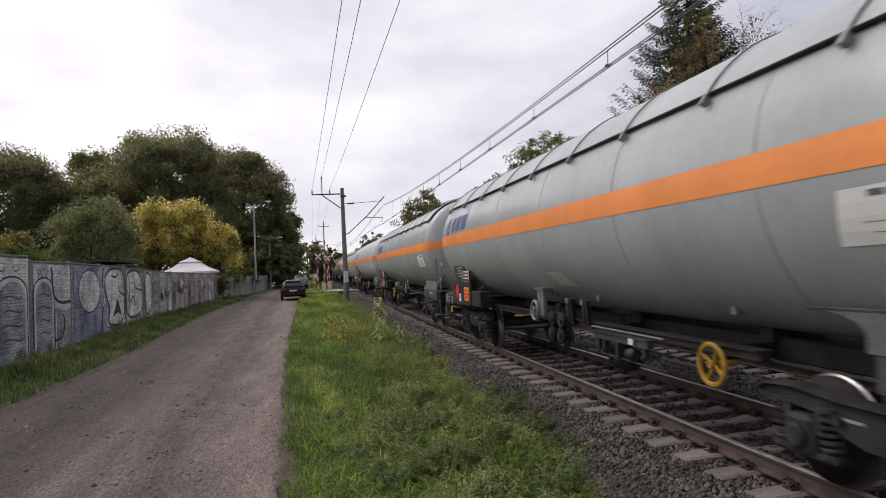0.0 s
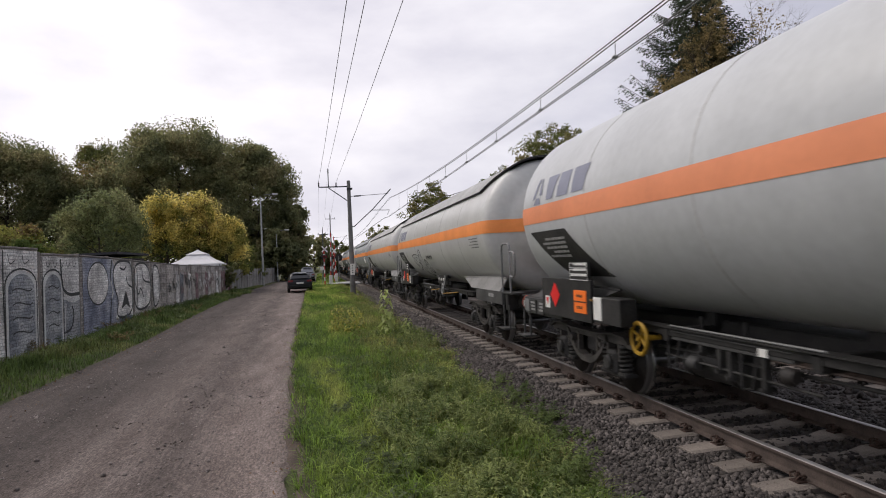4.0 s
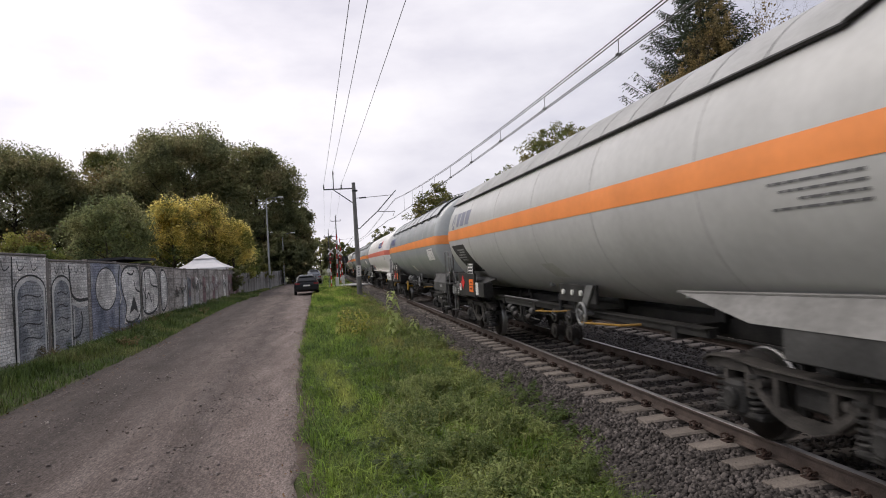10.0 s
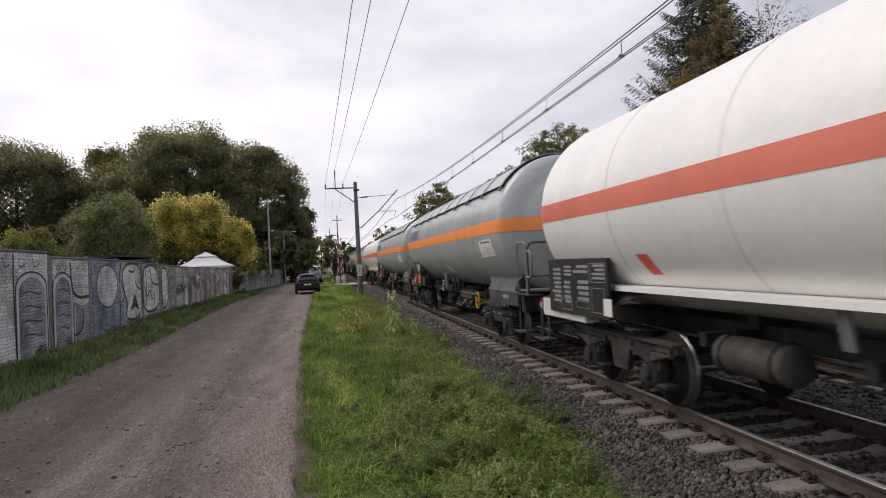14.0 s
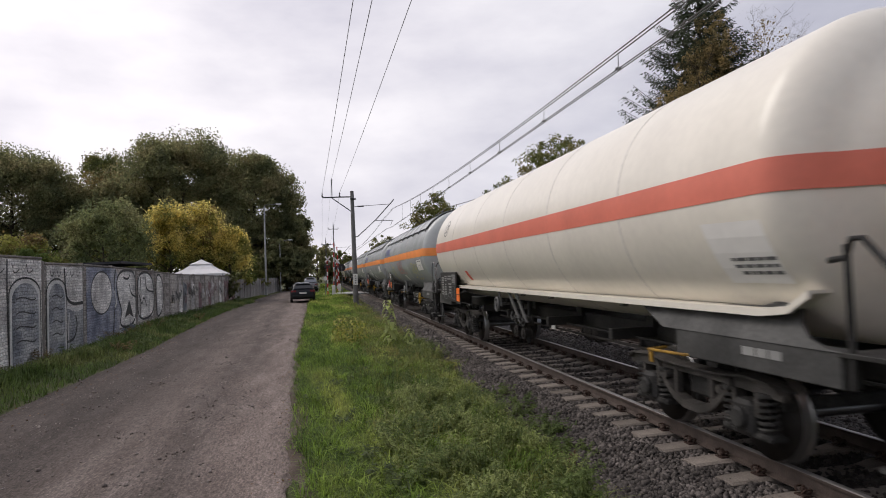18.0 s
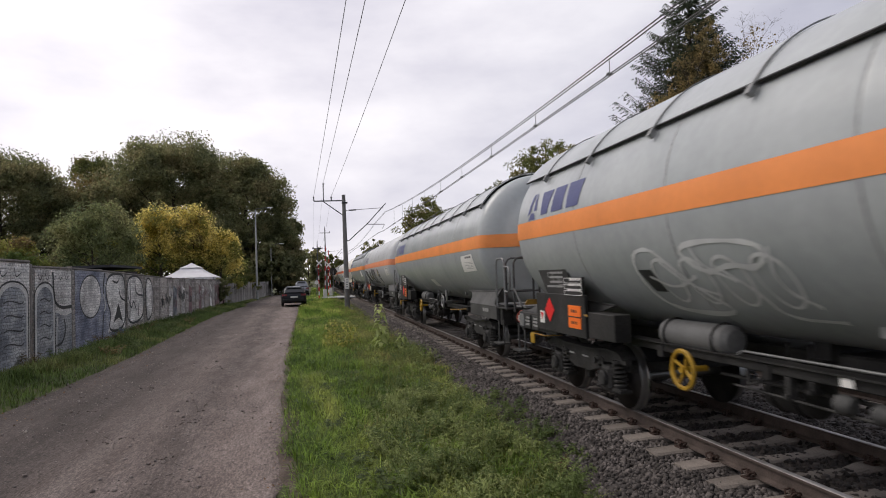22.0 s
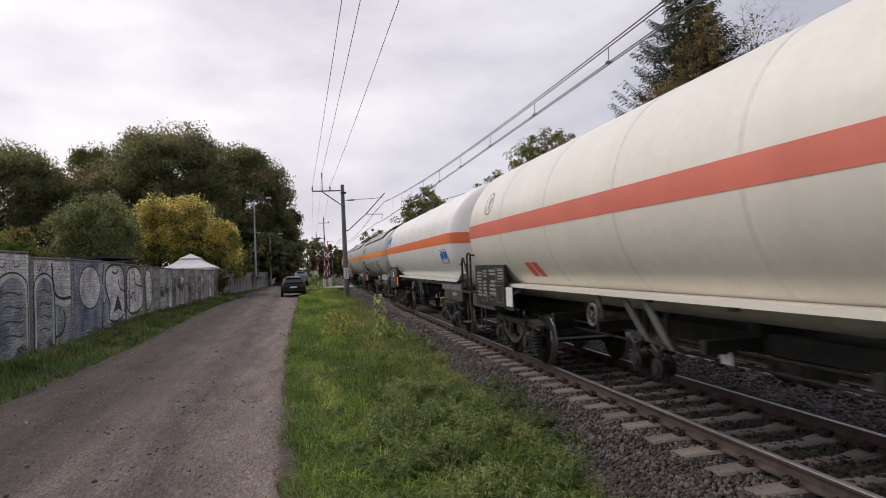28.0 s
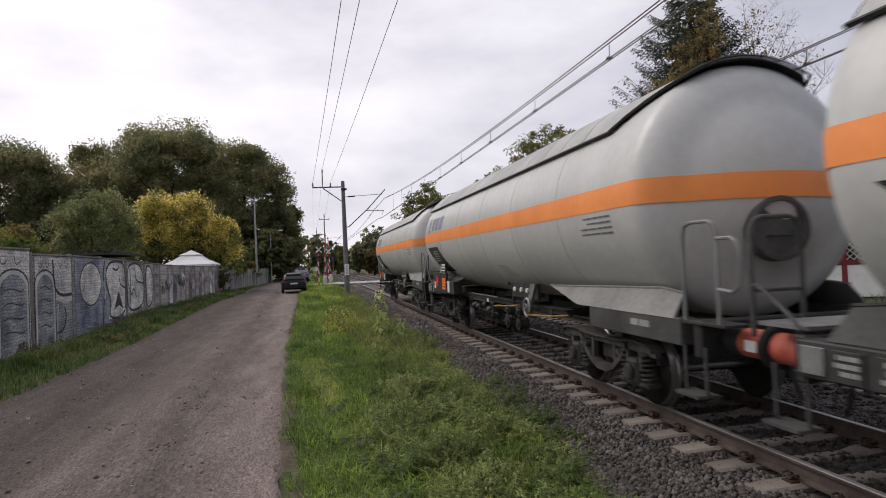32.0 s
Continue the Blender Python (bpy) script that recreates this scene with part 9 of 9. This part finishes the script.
def build_lattice_hut():
    """The red and white lattice-fronted hut that shows between the wagons."""
    t = thing("lattice_hut", "dark red timber hut with white lattice and white panels", "hut", pose(23.0, 25.0, -0.42, 0, 0, -40))
    for x in (-3.0, -1.0, 1.0, 3.0):
        part("post", box(B(), x - 0.1, x + 0.1, -0.1, 0.1, 0, 2.9, 0.01), M["hut_red"], t)
    part("beam", box(B(), -3.2, 3.2, -0.12, 0.12, 2.7, 2.9, 0.01), M["hut_red"], t)
    part("beam", box(B(), -3.2, 3.2, -0.12, 0.12, 1.55, 1.72, 0.01), M["hut_red"], t)
    for x in (-2.9, -0.9, 1.1):
        part("white_panel", box(B(), x, x + 1.8, -0.05, 0.05, 0.05, 1.5, 0.01), M["sign_white"], t)
        bm = B()
        for k in range(-2, 9):
            for s in (-1, 1):
                a = Vector((x + k * 0.28, 0, 1.74))
                b = a + Vector((s * 0.95, 0, 0.95))
                lo, hi = x, x + 1.8
                ta, tb = 0.0, 1.0
                d = b.x - a.x
                t1, t2 = sorted(((lo - a.x) / d, (hi - a.x) / d))
                ta, tb = max(ta, t1), min(tb, t2)
                if tb - ta > 0.05:
                    rod(bm, a.lerp(b, ta), a.lerp(b, tb), 0.022, n=4)
        part("lattice", bm, M["sign_white"], t, "white diagonal lattice")
    part("back_wall", box(B(), -3.1, 3.1, 2.5, 2.6, 0, 2.8), M["plank"], t)
    part("roof", plate(B(), [(-3.5, -0.5, 2.9), (3.5, -0.5, 2.9), (3.5, 2.9, 3.4), (-3.5, 2.9, 3.4)], (0, 0, 0.1)), M["roof_felt"], t)


# ---- grass, weeds and stones ----
def array_mesh(name, v, f, mat):
    me = bpy.data.meshes.new(name)
    v, f = np.asarray(v, np.float32), np.asarray(f, np.int32)
    me.vertices.add(len(v))
    me.vertices.foreach_set("co", v.ravel())
    me.loops.add(f.size)
    me.loops.foreach_set("vertex_index", f.ravel())
    me.polygons.add(len(f))
    me.polygons.foreach_set("loop_start", np.arange(0, f.size, f.shape[1], dtype=np.int32))
    me.update(calc_edges=True)
    me.materials.append(mat)
    return me


def blades(name, xy, h, width, bend, mat, rng, label, droop=0.5):
    """Grass: each blade is two tapered faces, bent over."""
    n = len(xy)
    z = np.array([ground_z(a, b) for a, b in xy])
    p = np.column_stack([xy, z - 0.01])
    an = rng.uniform(0, math.tau, n)
    d = np.column_stack([np.cos(an), np.sin(an), np.zeros(n)])
    s = np.column_stack([-np.sin(an), np.cos(an), np.zeros(n)]) * (width * rng.uniform(0.6, 1.3, n))[:, None]
    hh = (h * rng.uniform(0.55, 1.25, n))[:, None]
    up = np.array((0, 0, 1.0))
    k = (bend * rng.uniform(0.3, 1.3, n))[:, None]
    m = p + up * hh * 0.6 + d * hh * k * 0.25
    t = p + up * hh * (1 - droop * k * 0.5) + d * hh * k * 0.9
    v = np.stack([p - s, p + s, m + s * 0.7, m - s * 0.7, t], 1).reshape(-1, 3)
    i = np.arange(n)[:, None] * 5
    f = np.concatenate([i + [0, 1, 2, 3], i + [3, 2, 4, 4]], 1).reshape(-1, 4)
    tri = f[1::2, :3]
    me = bpy.data.meshes.new(name)
    quad = f[0::2]
    me.vertices.add(len(v))
    me.vertices.foreach_set("co", v.astype(np.float32).ravel())
    loops_ = np.concatenate([quad.ravel(), tri.ravel()]).astype(np.int32)
    me.loops.add(len(loops_))
    me.loops.foreach_set("vertex_index", loops_)
    starts = np.concatenate([np.arange(0, quad.size, 4), quad.size + np.arange(0, tri.size, 3)]).astype(np.int32)
    me.polygons.add(len(starts))
    me.polygons.foreach_set("loop_start", starts)
    me.update(calc_edges=True)
    me.materials.append(mat)
    return solid(name, me, None, label, "grass", kind="stuff")


def strip_right(y):
    return np.interp(y, [-5, 3, 5.5, 7, 9, 11, 13, 17, 24, 40, 120], [2.7, 2.75, 2.55, 2.6, 2.8, 2.75, 3.0, 3.3, 3.45, 3.6, 3.6])


def build_grass():
    rng = np.random.default_rng(9)
    # strip between lane and track
    def strip(n, y0, y1, power=1.0):
        y = y0 + (y1 - y0) * rng.random(n) ** power
        a = np.array([road_right(v) for v in y]) + 0.08 + 0.14 * np.array([noise.noise((0, v * 0.9, 1)) + 0.6 * noise.noise((0, v * 3.1, 5)) for v in y]) + 0.04 * rng.normal(size=n)
        b = np.array([strip_right(v) for v in y]) + 0.25 * np.array([noise.noise((5, v * 0.7, 2)) for v in y])
        return np.column_stack([a + (b - a) * rng.random(n), y])
    def thin(xy, keep):
        m = np.array([noise.noise((x * 1.5, y * 0.35, 6)) for x, y in xy])
        return xy[rng.random(len(xy)) < np.clip(keep + m, 0.1, 1)]
    def parted(xy):
        """Bright turf by the lane, duller dry-tipped grass toward the ballast."""
        m = np.array([noise.noise((x * 1.3, y * 0.3, 16)) for x, y in xy])
        dry = rng.random(len(xy)) < np.clip((xy[:, 0] - 1.25 + 1.1 * m) / 1.2, 0.03, 0.7)
        return xy[~dry], xy[dry]
    xy = strip(16000, -5, 3.2)
    blades("lawn_grass", xy, 0.16, 0.006, 1.3, M["grass"], rng, "bright green uneven grass along the lane")
    xy = thin(strip(56000, 3.2, 15), 0.7)
    xy, dry = parted(xy)
    blades("lawn_grass", xy, 0.16, 0.006, 1.3, M["grass"], rng, "bright green uneven grass along the lane")
    blades("lawn_grass", dry, 0.22, 0.006, 1.2, M["grass_dry"], rng, "dull dry-tipped grass toward the track")
    xy = thin(strip(50000, 3.2, 17), 0.35)
    blades("lawn_grass", xy, 0.20, 0.006, 1.4, M["grass_deep"], rng, "deep green matted grass along the lane")
    c = strip(520, 3.2, 26)
    xy = (c[:, None] + rng.normal(size=(len(c), 34, 2)) * rng.uniform(0.03, 0.10, (len(c), 1, 1))).reshape(-1, 2)
    blades("grass_tufts", xy, 0.27, 0.0065, 1.3, M["grass"], rng, "bright green grass tufts along the lane")
    xy, dry = parted(strip(44000, 15, 34))
    blades("lawn_grass", xy, 0.19, 0.008, 1.1, M["grass"], rng, "bright green uneven grass along the lane")
    blades("lawn_grass", dry, 0.24, 0.008, 1.1, M["grass_dry"], rng, "dull dry-tipped grass toward the track")
    xy = thin(strip(22000, 15, 34), 0.4)
    blades("lawn_grass", xy, 0.24, 0.009, 1.2, M["grass_deep"], rng, "deep green matted grass along the lane")
    xy, dry = parted(strip(28000, 34, 75))
    blades("lawn_grass", xy, 0.24, 0.018, 0.7, M["grass"], rng, "green grass along the lane")
    blades("lawn_grass", dry, 0.26, 0.018, 0.7, M["grass_dry"], rng, "dull dry-tipped grass toward the track")
    # taller dull tufts toward the ballast
    c = strip(420, 3.4, 30)
    c = c[(c[:, 0] > 0.6)]
    xy = (c[:, None] + rng.normal(size=(len(c), 26, 2)) * 0.09).reshape(-1, 2)
    blades("tall_grass", xy, 0.34, 0.005, 0.9, M["grass_dry"], rng, "taller dry-tipped grass tufts by the track")
    # verge below the wall
    n = 56000
    y = -4 + 76 * rng.random(n) ** 1.1
    lo = np.array([wall_x(v) + 0.08 for v in y])
    hi = np.array([road_left(v) + 0.06 for v in y]) + 0.18 * np.array([noise.noise((3, v * 0.8, 4)) for v in y])
    xy = np.column_stack([lo + (hi - lo) * rng.random(n), y])
    blades("verge_grass", xy, 0.17, 0.010, 1.0, M["grass_verge"], rng, "rough dark green grass below the wall")
    # taller growth against the foot of the wall
    c = np.array([(wall_x(v) + 0.75 + 0.9 * u, v) for u, v in zip(rng.random(280), 12 + 44 * rng.random(280))])
    xy = (c[:, None] + rng.normal(size=(len(c), 44, 2)) * (0.14, 0.22)).reshape(-1, 2)
    blades("tall_grass", xy, 0.34, 0.012, 1.0, M["grass_verge"], rng, "rough grass tufts on the verge")
    n = 9000
    y = 27 + 31 * rng.random(n)
    xy = np.column_stack([np.array([wall_x(v) for v in y]) + 0.1 + 0.5 * rng.random(n) ** 1.6, y])
    xy = thin(xy, 0.2)
    blades("tall_grass", xy, 0.42, 0.014, 0.8, M["grass_verge"], rng, "taller rough grass against the wall's foot")
    # far meadow beyond the tracks and by the crossing
    n = 16000
    xy = np.column_stack([rng.uniform(12.8, 34, n), rng.uniform(8, 110, n)])
    blades("meadow_grass", xy, 0.4, 0.03, 0.8, M["grass_dark"], rng, "rough grass beyond the tracks")
    n = 9000
    xy = np.column_stack([rng.uniform(-0.4, 3.4, n), rng.uniform(75, 140, n)])
    blades("meadow_grass", xy, 0.35, 0.03, 0.8, M["grass"], rng, "rough grass past the crossing")


def weed(x, y, h, mat, seed, label, leaves=60, leaf=0.035, stems=5, spread=0.16, name="weed"):
    """A clump of leafy stems with drooping narrow leaves."""
    rng = np.random.default_rng(seed)
    pts = []
    for _ in range(stems):
        a = np.append(rng.uniform(-spread, spread, 2) * 0.4, -0.03)
        b = np.append(a[:2] + rng.uniform(-spread, spread, 2), h * rng.uniform(0.6, 1.0))
        side = np.array((0.004, 0.0, 0.0))
        pts.append(np.stack([a - side, a + side, b + side * 0.5, b - side * 0.5])[None])
        tt = 0.12 + 0.88 * rng.random((leaves, 1)) ** 0.75
        base = a + (b - a) * tt
        an = rng.uniform(0, math.tau, leaves)
        ln = leaf * rng.uniform(0.7, 1.6, (leaves, 1)) * (1.25 - 0.6 * tt)
        d = np.column_stack([np.cos(an), np.sin(an), rng.uniform(-0.1, 0.5, leaves)])
        s = np.column_stack([-np.sin(an), np.cos(an), np.zeros(leaves)])
        tip = base + d * ln * 2 - np.array((0, 0, 1)) * ln * rng.uniform(0.2, 1.1, (leaves, 1))
        mid = base + d * ln
        pts.append(np.stack([base, mid + s * ln * 0.27, tip, mid - s * ln * 0.27], 1))
    return solid(name, quads(name, np.concatenate(pts), 4, mat), None, label, "weed", pose(x, y, ground_z(x, y) if x < 2.4 else -0.36))


def stalk_plant(x, y, h, leaf, pairs, seed, label, mat="stalk_leaf"):
    """One upright stem with opposite pairs of broad drooping leaves and a tuft on top."""
    rng = np.random.default_rng(seed)
    t = thing("stalk_plant", label, "weed", pose(x, y, ground_z(x, y) if x < 2.4 else -0.36))
    lean = rng.uniform(-0.06, 0.06, 2)
    part("stem", rod(B(), (0, 0, -0.05), (lean[0] * h, lean[1] * h, h), 0.008, 0.004, 6), M["stalk"], t)
    pts = []
    for i in range(pairs):
        f = 0.15 + 0.85 * i / pairs
        base = np.array((lean[0] * h * f, lean[1] * h * f, h * f))
        for k in range(3):
            an = i * 1.57 + k * 2.1 + rng.uniform(-0.3, 0.3)
            ln = leaf * rng.uniform(0.7, 1.2) * (1.1 - 0.45 * f)
            d, s = np.array((math.cos(an), math.sin(an), 0.0)), np.array((-math.sin(an), math.cos(an), 0.0))
            mid = base + d * ln * 0.55 + np.array((0, 0, 0.12 * ln))
            tip = base + d * ln - np.array((0, 0, ln * rng.uniform(0.25, 0.7)))
            pts.append(np.stack([base, mid + s * ln * 0.3, tip, mid - s * ln * 0.3]))
    part("leaves", quads("leaves", np.stack(pts), 4, M[mat]), None, t, "pale broad leaves")
    return t


def build_weeds():
    rng = random.Random(12)
    for i in range(130):
        y = rng.uniform(4.0, 10.5)
        x = rng.uniform(0.75, float(strip_right(y)) - 0.1)
        kind = rng.random()
        weed(x, y, rng.uniform(0.22, 0.48), M["herb" if kind < 0.55 else "herb_green"], 200 + i, "clump of yellow-green leafy weeds by the ballast", 40, rng.uniform(0.027, 0.040), 9, 0.24)
    for i in range(26):
        y = rng.uniform(7.2, 11.5)
        weed(rng.uniform(2.5, 3.35), y, rng.uniform(0.14, 0.30), M["herb_green" if i % 3 else "herb_dark"], 640 + i, "low weed spreading over the ballast", 34, 0.035, 6, 0.26)
    for i in range(46):
        y = rng.uniform(9.5, 20)
        x = rng.uniform(1.2, float(strip_right(y)))
        weed(x, y, rng.uniform(0.2, 0.42), M["herb_green"] if rng.random() < 0.75 else M["herb"], 300 + i, "clump of leafy weeds by the ballast", 28, 0.036, 8, 0.26)
    for i in range(24):
        y = rng.uniform(4.2, 15)
        weed(rng.uniform(-0.2, 1.2), y, rng.uniform(0.12, 0.24), M["herb_blue"] if i % 3 == 0 else M["herb_green"], 560 + i, "low broad-leaved weed in the grass", 16, 0.05, 6, 0.22)
    stalk_plant(1.98, 18.9, 1.45, 0.30, 15, 400, "tall single-stemmed weed with pale broad leaves")
    for i, (x, y, h) in enumerate([(2.15, 19.8, 0.7), (2.45, 18.3, 0.75)]):
        stalk_plant(x, y, h, 0.24, 10, 404 + i, "pale-leaved weed by the ballast")
    for i, (x, y, h) in enumerate([(0.35, 19.4, 0.8), (0.55, 19.9, 0.95), (0.85, 19.2, 0.85), (0.98, 19.6, 0.9), (1.2, 20.0, 0.75), (0.7, 20.6, 0.9)]):
        stalk_plant(x, y, h, 0.20, 9, 420 + i, "yellowish tall weed in the grass", "herb_yellow")
    for i, (x, y, h) in enumerate([(2.55, 17.2, 0.55), (2.8, 17.6, 0.5), (2.95, 16.8, 0.45), (2.7, 16.4, 0.4)]):
        weed(x, y, h, M["herb"], 430 + i, "bushy pale-green weed at the ballast edge", 40, 0.04, 8, 0.26)
    for i, (x, y) in enumerate([(2.5, 6.9), (2.62, 6.7), (2.42, 7.1), (2.7, 7.0)]):
        weed(x, y, 0.24, M["red_herb"], 440 + i, "low reddish-brown weed at the ballast edge", 60, 0.03, 5, 0.2)
    for i, (x, y) in enumerate([(0.55, 6.5), (0.75, 6.2), (0.3, 7.2), (0.2, 9.0), (0.1, 12.0), (0.9, 7.6)]):
        weed(x, y, 0.22, M["herb_blue"], 450 + i, "low grey-green mugwort in the grass", 60, 0.035, 6, 0.25)
    for i in range(22):
        y = rng.uniform(6.5, 16)
        weed(rng.uniform(2.75, 3.6), y, rng.uniform(0.08, 0.2), M["herb_green"], 480 + i, "small weed growing in the ballast", 40, 0.022, 4, 0.14)
    # low weeds along the verge
    for i in range(26):
        y = rng.uniform(11, 34)
        weed(rng.uniform(wall_x(y) + 0.3, road_left(y) - 0.2), y, rng.uniform(0.2, 0.45), M["herb_green"] if i % 3 else M["rust_leaf"], 520 + i, "weed clump on the verge below the wall", 40, 0.05, 8, 0.35)


def stones(name, xyz, size, mat, rng, label):
    """Crushed stone: small uneven blocks."""
    n = len(xyz)
    cube = np.array([(x, y, z) for z in (-1, 1) for y in (-1, 1) for x in (-1, 1)], float)
    s = size * rng.uniform(0.55, 1.35, (n, 1, 1)) * rng.uniform(0.6, 1.1, (n, 1, 3))
    v = cube * (1 + rng.uniform(-0.38, 0.25, (n, 8, 3))) * s
    q = rng.normal(size=(n, 4))
    q /= np.linalg.norm(q, axis=1)[:, None]
    w, x, y, z = q.T
    R = np.stack([np.stack([1 - 2 * (y * y + z * z), 2 * (x * y - z * w), 2 * (x * z + y * w)], 1),
                  np.stack([2 * (x * y + z * w), 1 - 2 * (x * x + z * z), 2 * (y * z - x * w)], 1),
                  np.stack([2 * (x * z - y * w), 2 * (y * z + x * w), 1 - 2 * (x * x + y * y)], 1)], 1)
    v = np.einsum("nij,nkj->nki", R, v) + xyz[:, None]
    f = np.array([(0, 2, 3, 1), (4, 5, 7, 6), (0, 1, 5, 4), (2, 6, 7, 3), (0, 4, 6, 2), (1, 3, 7, 5)])
    f = (np.arange(n)[:, None, None] * 8 + f).reshape(-1, 4)
    return solid(name, array_mesh(name, v.reshape(-1, 3), f, mat), None, label, "stones", kind="stuff")


def build_stones():
    rng = np.random.default_rng(21)
    def bed_z(x):
        return np.interp(x, [2.35, 2.75, 3.55, 3.75, 6.6, 7.25, 7.8, 12], [-0.50, -0.44, -0.255, -0.228, -0.228, -0.295, -0.228, -0.228])
    def field(n, x0, x1, y0, y1, power=1.3):
        x, y = rng.uniform(x0, x1, n), y0 + (y1 - y0) * rng.random(n) ** power
        return np.column_stack([x, y, bed_z(x) + rng.uniform(-0.022, 0.016, n)])
    a = field(7000, 2.5, 7.6, -5, 3.6, 1.0)
    stones("ballast_stones", a, 0.03, M["stone"], rng, "grey-brown crushed ballast stones beside the track")
    a = field(34000, 2.4, 4.30, 3.5, 20)
    stones("ballast_stones", a, 0.0215, M["stone"], rng, "grey-brown crushed ballast stones beside the track")
    a = field(20000, 4.5, 7.7, 3.5, 22)
    a[:, 2] -= 0.014
    stones("ballast_stones", a, 0.027, M["stone_oily_shaded"], rng, "oily crushed ballast stones between the rails, darkened for the shade under the train")
    a = field(8000, 2.6, 4.3, 20, 60, 1.0)
    stones("ballast_stones", a, 0.045, M["stone"], rng, "crushed ballast stones beside the track")
    a = field(7000, 7.7, 11, 5, 30, 1.0)
    stones("ballast_stones", a, 0.04, M["stone_oily_shaded"], rng, "dark crushed ballast stones of the second track")
    # loose stones on the lane, gathered between the wheel tracks and along the edge
    n = 9000
    y = 3.6 + 26 * rng.random(n) ** 1.7
    lo, hi = np.array([road_left(v) for v in y]), np.array([road_right(v) for v in y])
    u = rng.random(n)
    x = lo + (hi - lo) * u
    keep = rng.random(n) < np.clip(0.30 + 1.2 * np.array([noise.noise((p * 0.9, q * 0.4, 8)) for p, q in zip(x, y)]) + 0.35 * np.exp(-((u - 0.72) / 0.09) ** 2), 0.05, 1)
    x, y = x[keep], y[keep]
    a = np.column_stack([x, y, [road_z(p, q) + 0.001 for p, q in zip(x, y)]])
    stones("lane_stones", a, 0.008, M["lane_stone"], rng, "loose small pebbles on the dirt lane")
    k = rng.random(len(a)) < 0.09
    stones("lane_stones", a[k] + rng.normal(size=(k.sum(), 3)) * (0.2, 0.2, 0), 0.018, M["lane_stone"], rng, "larger loose stones on the dirt lane")
    c = []
    for px, py, r in POTHOLES:
        m = int(22 * r)
        ang, d = rng.uniform(0, math.tau) + rng.normal(size=m) * 0.9, r * (0.1 + 0.6 * rng.random(m))
        gx, gy = px + np.cos(ang) * d, py + np.sin(ang) * d
        c.append(np.column_stack([gx, gy, [road_z(p, q) + 0.004 for p, q in zip(gx, gy)]]))
    stones("dirt_clods", np.concatenate(c), 0.010, M["bed_dark"], rng, "dark broken clods round the lane's potholes")
    # dead leaves and crumbs along the grassy margin
    n = 420
    y = 4 + 30 * rng.random(n) ** 1.2
    x = np.array([road_right(v) for v in y]) + 0.05 - np.abs(rng.normal(size=n)) * 0.14 + 0.1 * np.sin(y * 1.7)
    p = np.column_stack([x, y, ROAD_Z + 0.004 + 0.02 * rng.random(n)])
    solid("fallen_leaves", leaf_faces("fallen_leaves", p, 0.016, M["litter"], rng, 2.5, 0.6), None, "brown fallen leaves along the lane's edge", "leaves", kind="stuff")
    n = 350
    y = 10 + 30 * rng.random(n)
    x = np.array([road_left(v) for v in y]) + np.abs(rng.normal(size=n)) * 0.35
    p = np.column_stack([x, y, np.full(n, ROAD_Z + 0.01)])
    solid("fallen_leaves", leaf_faces("fallen_leaves", p, 0.022, M["litter"], rng, 2.5, 0.6), None, "brown fallen leaves below the wall", "leaves", kind="stuff")


# ---- the whole ----
def motions():
    for i, w in enumerate(WAGONS):
        walk(w, [(t, pose(TRACK_X, JOINTS[i] - NOSE.get(i, 0) - SPEED * t, 0)) for t in (0, 8, 16, 24, 32)])
    # wheelsets roll with the train: one turn each 2.89 m
    times = [i * 32 / 576 for i in range(577)]
    for d, sets in WHEELS.items():
        walk(sets[0], [(t, pose(0, d, 0.46, math.degrees(SPEED * t / 0.46))) for t in times])
        for other in sets[1:]:
            other.rotation_mode = "QUATERNION"
            other.animation_data_create().action = sets[0].animation_data.action
            other.animation_data.action_slot = sets[0].animation_data.action_slot


build_ground()
build_road()
build_margin()
build_bed()
WAGONS = build_train()
build_trees()
WALL = build_wall()
build_graffiti(WALL)
build_fence()
build_wires()
street_lamp(-6.27, 74, 10.1, 1.85, "tall grey street lamp by the lane")
street_lamp(-5.6, 89, 6.8, 1.65, "distant street lamp by the lane")
build_car(-1.5, 50.2, 3, "car_dark", "dark grey parked hatchback seen from behind on the lane")
build_car(-1.5, 84.0, 4, "car_silver", "silver-blue van parked further along the lane", True)
build_crossing()
build_pavilion()
build_shed()
build_lattice_hut()
build_grass()
build_weeds()
build_stones()
TRACK1 = build_track(TRACK_X, True, "track_1", "railway track with concrete sleepers on ballast")
TRACK2 = build_track(TRACK2_X, False, "track_2", "second railway track with concrete sleepers on ballast")
motions()
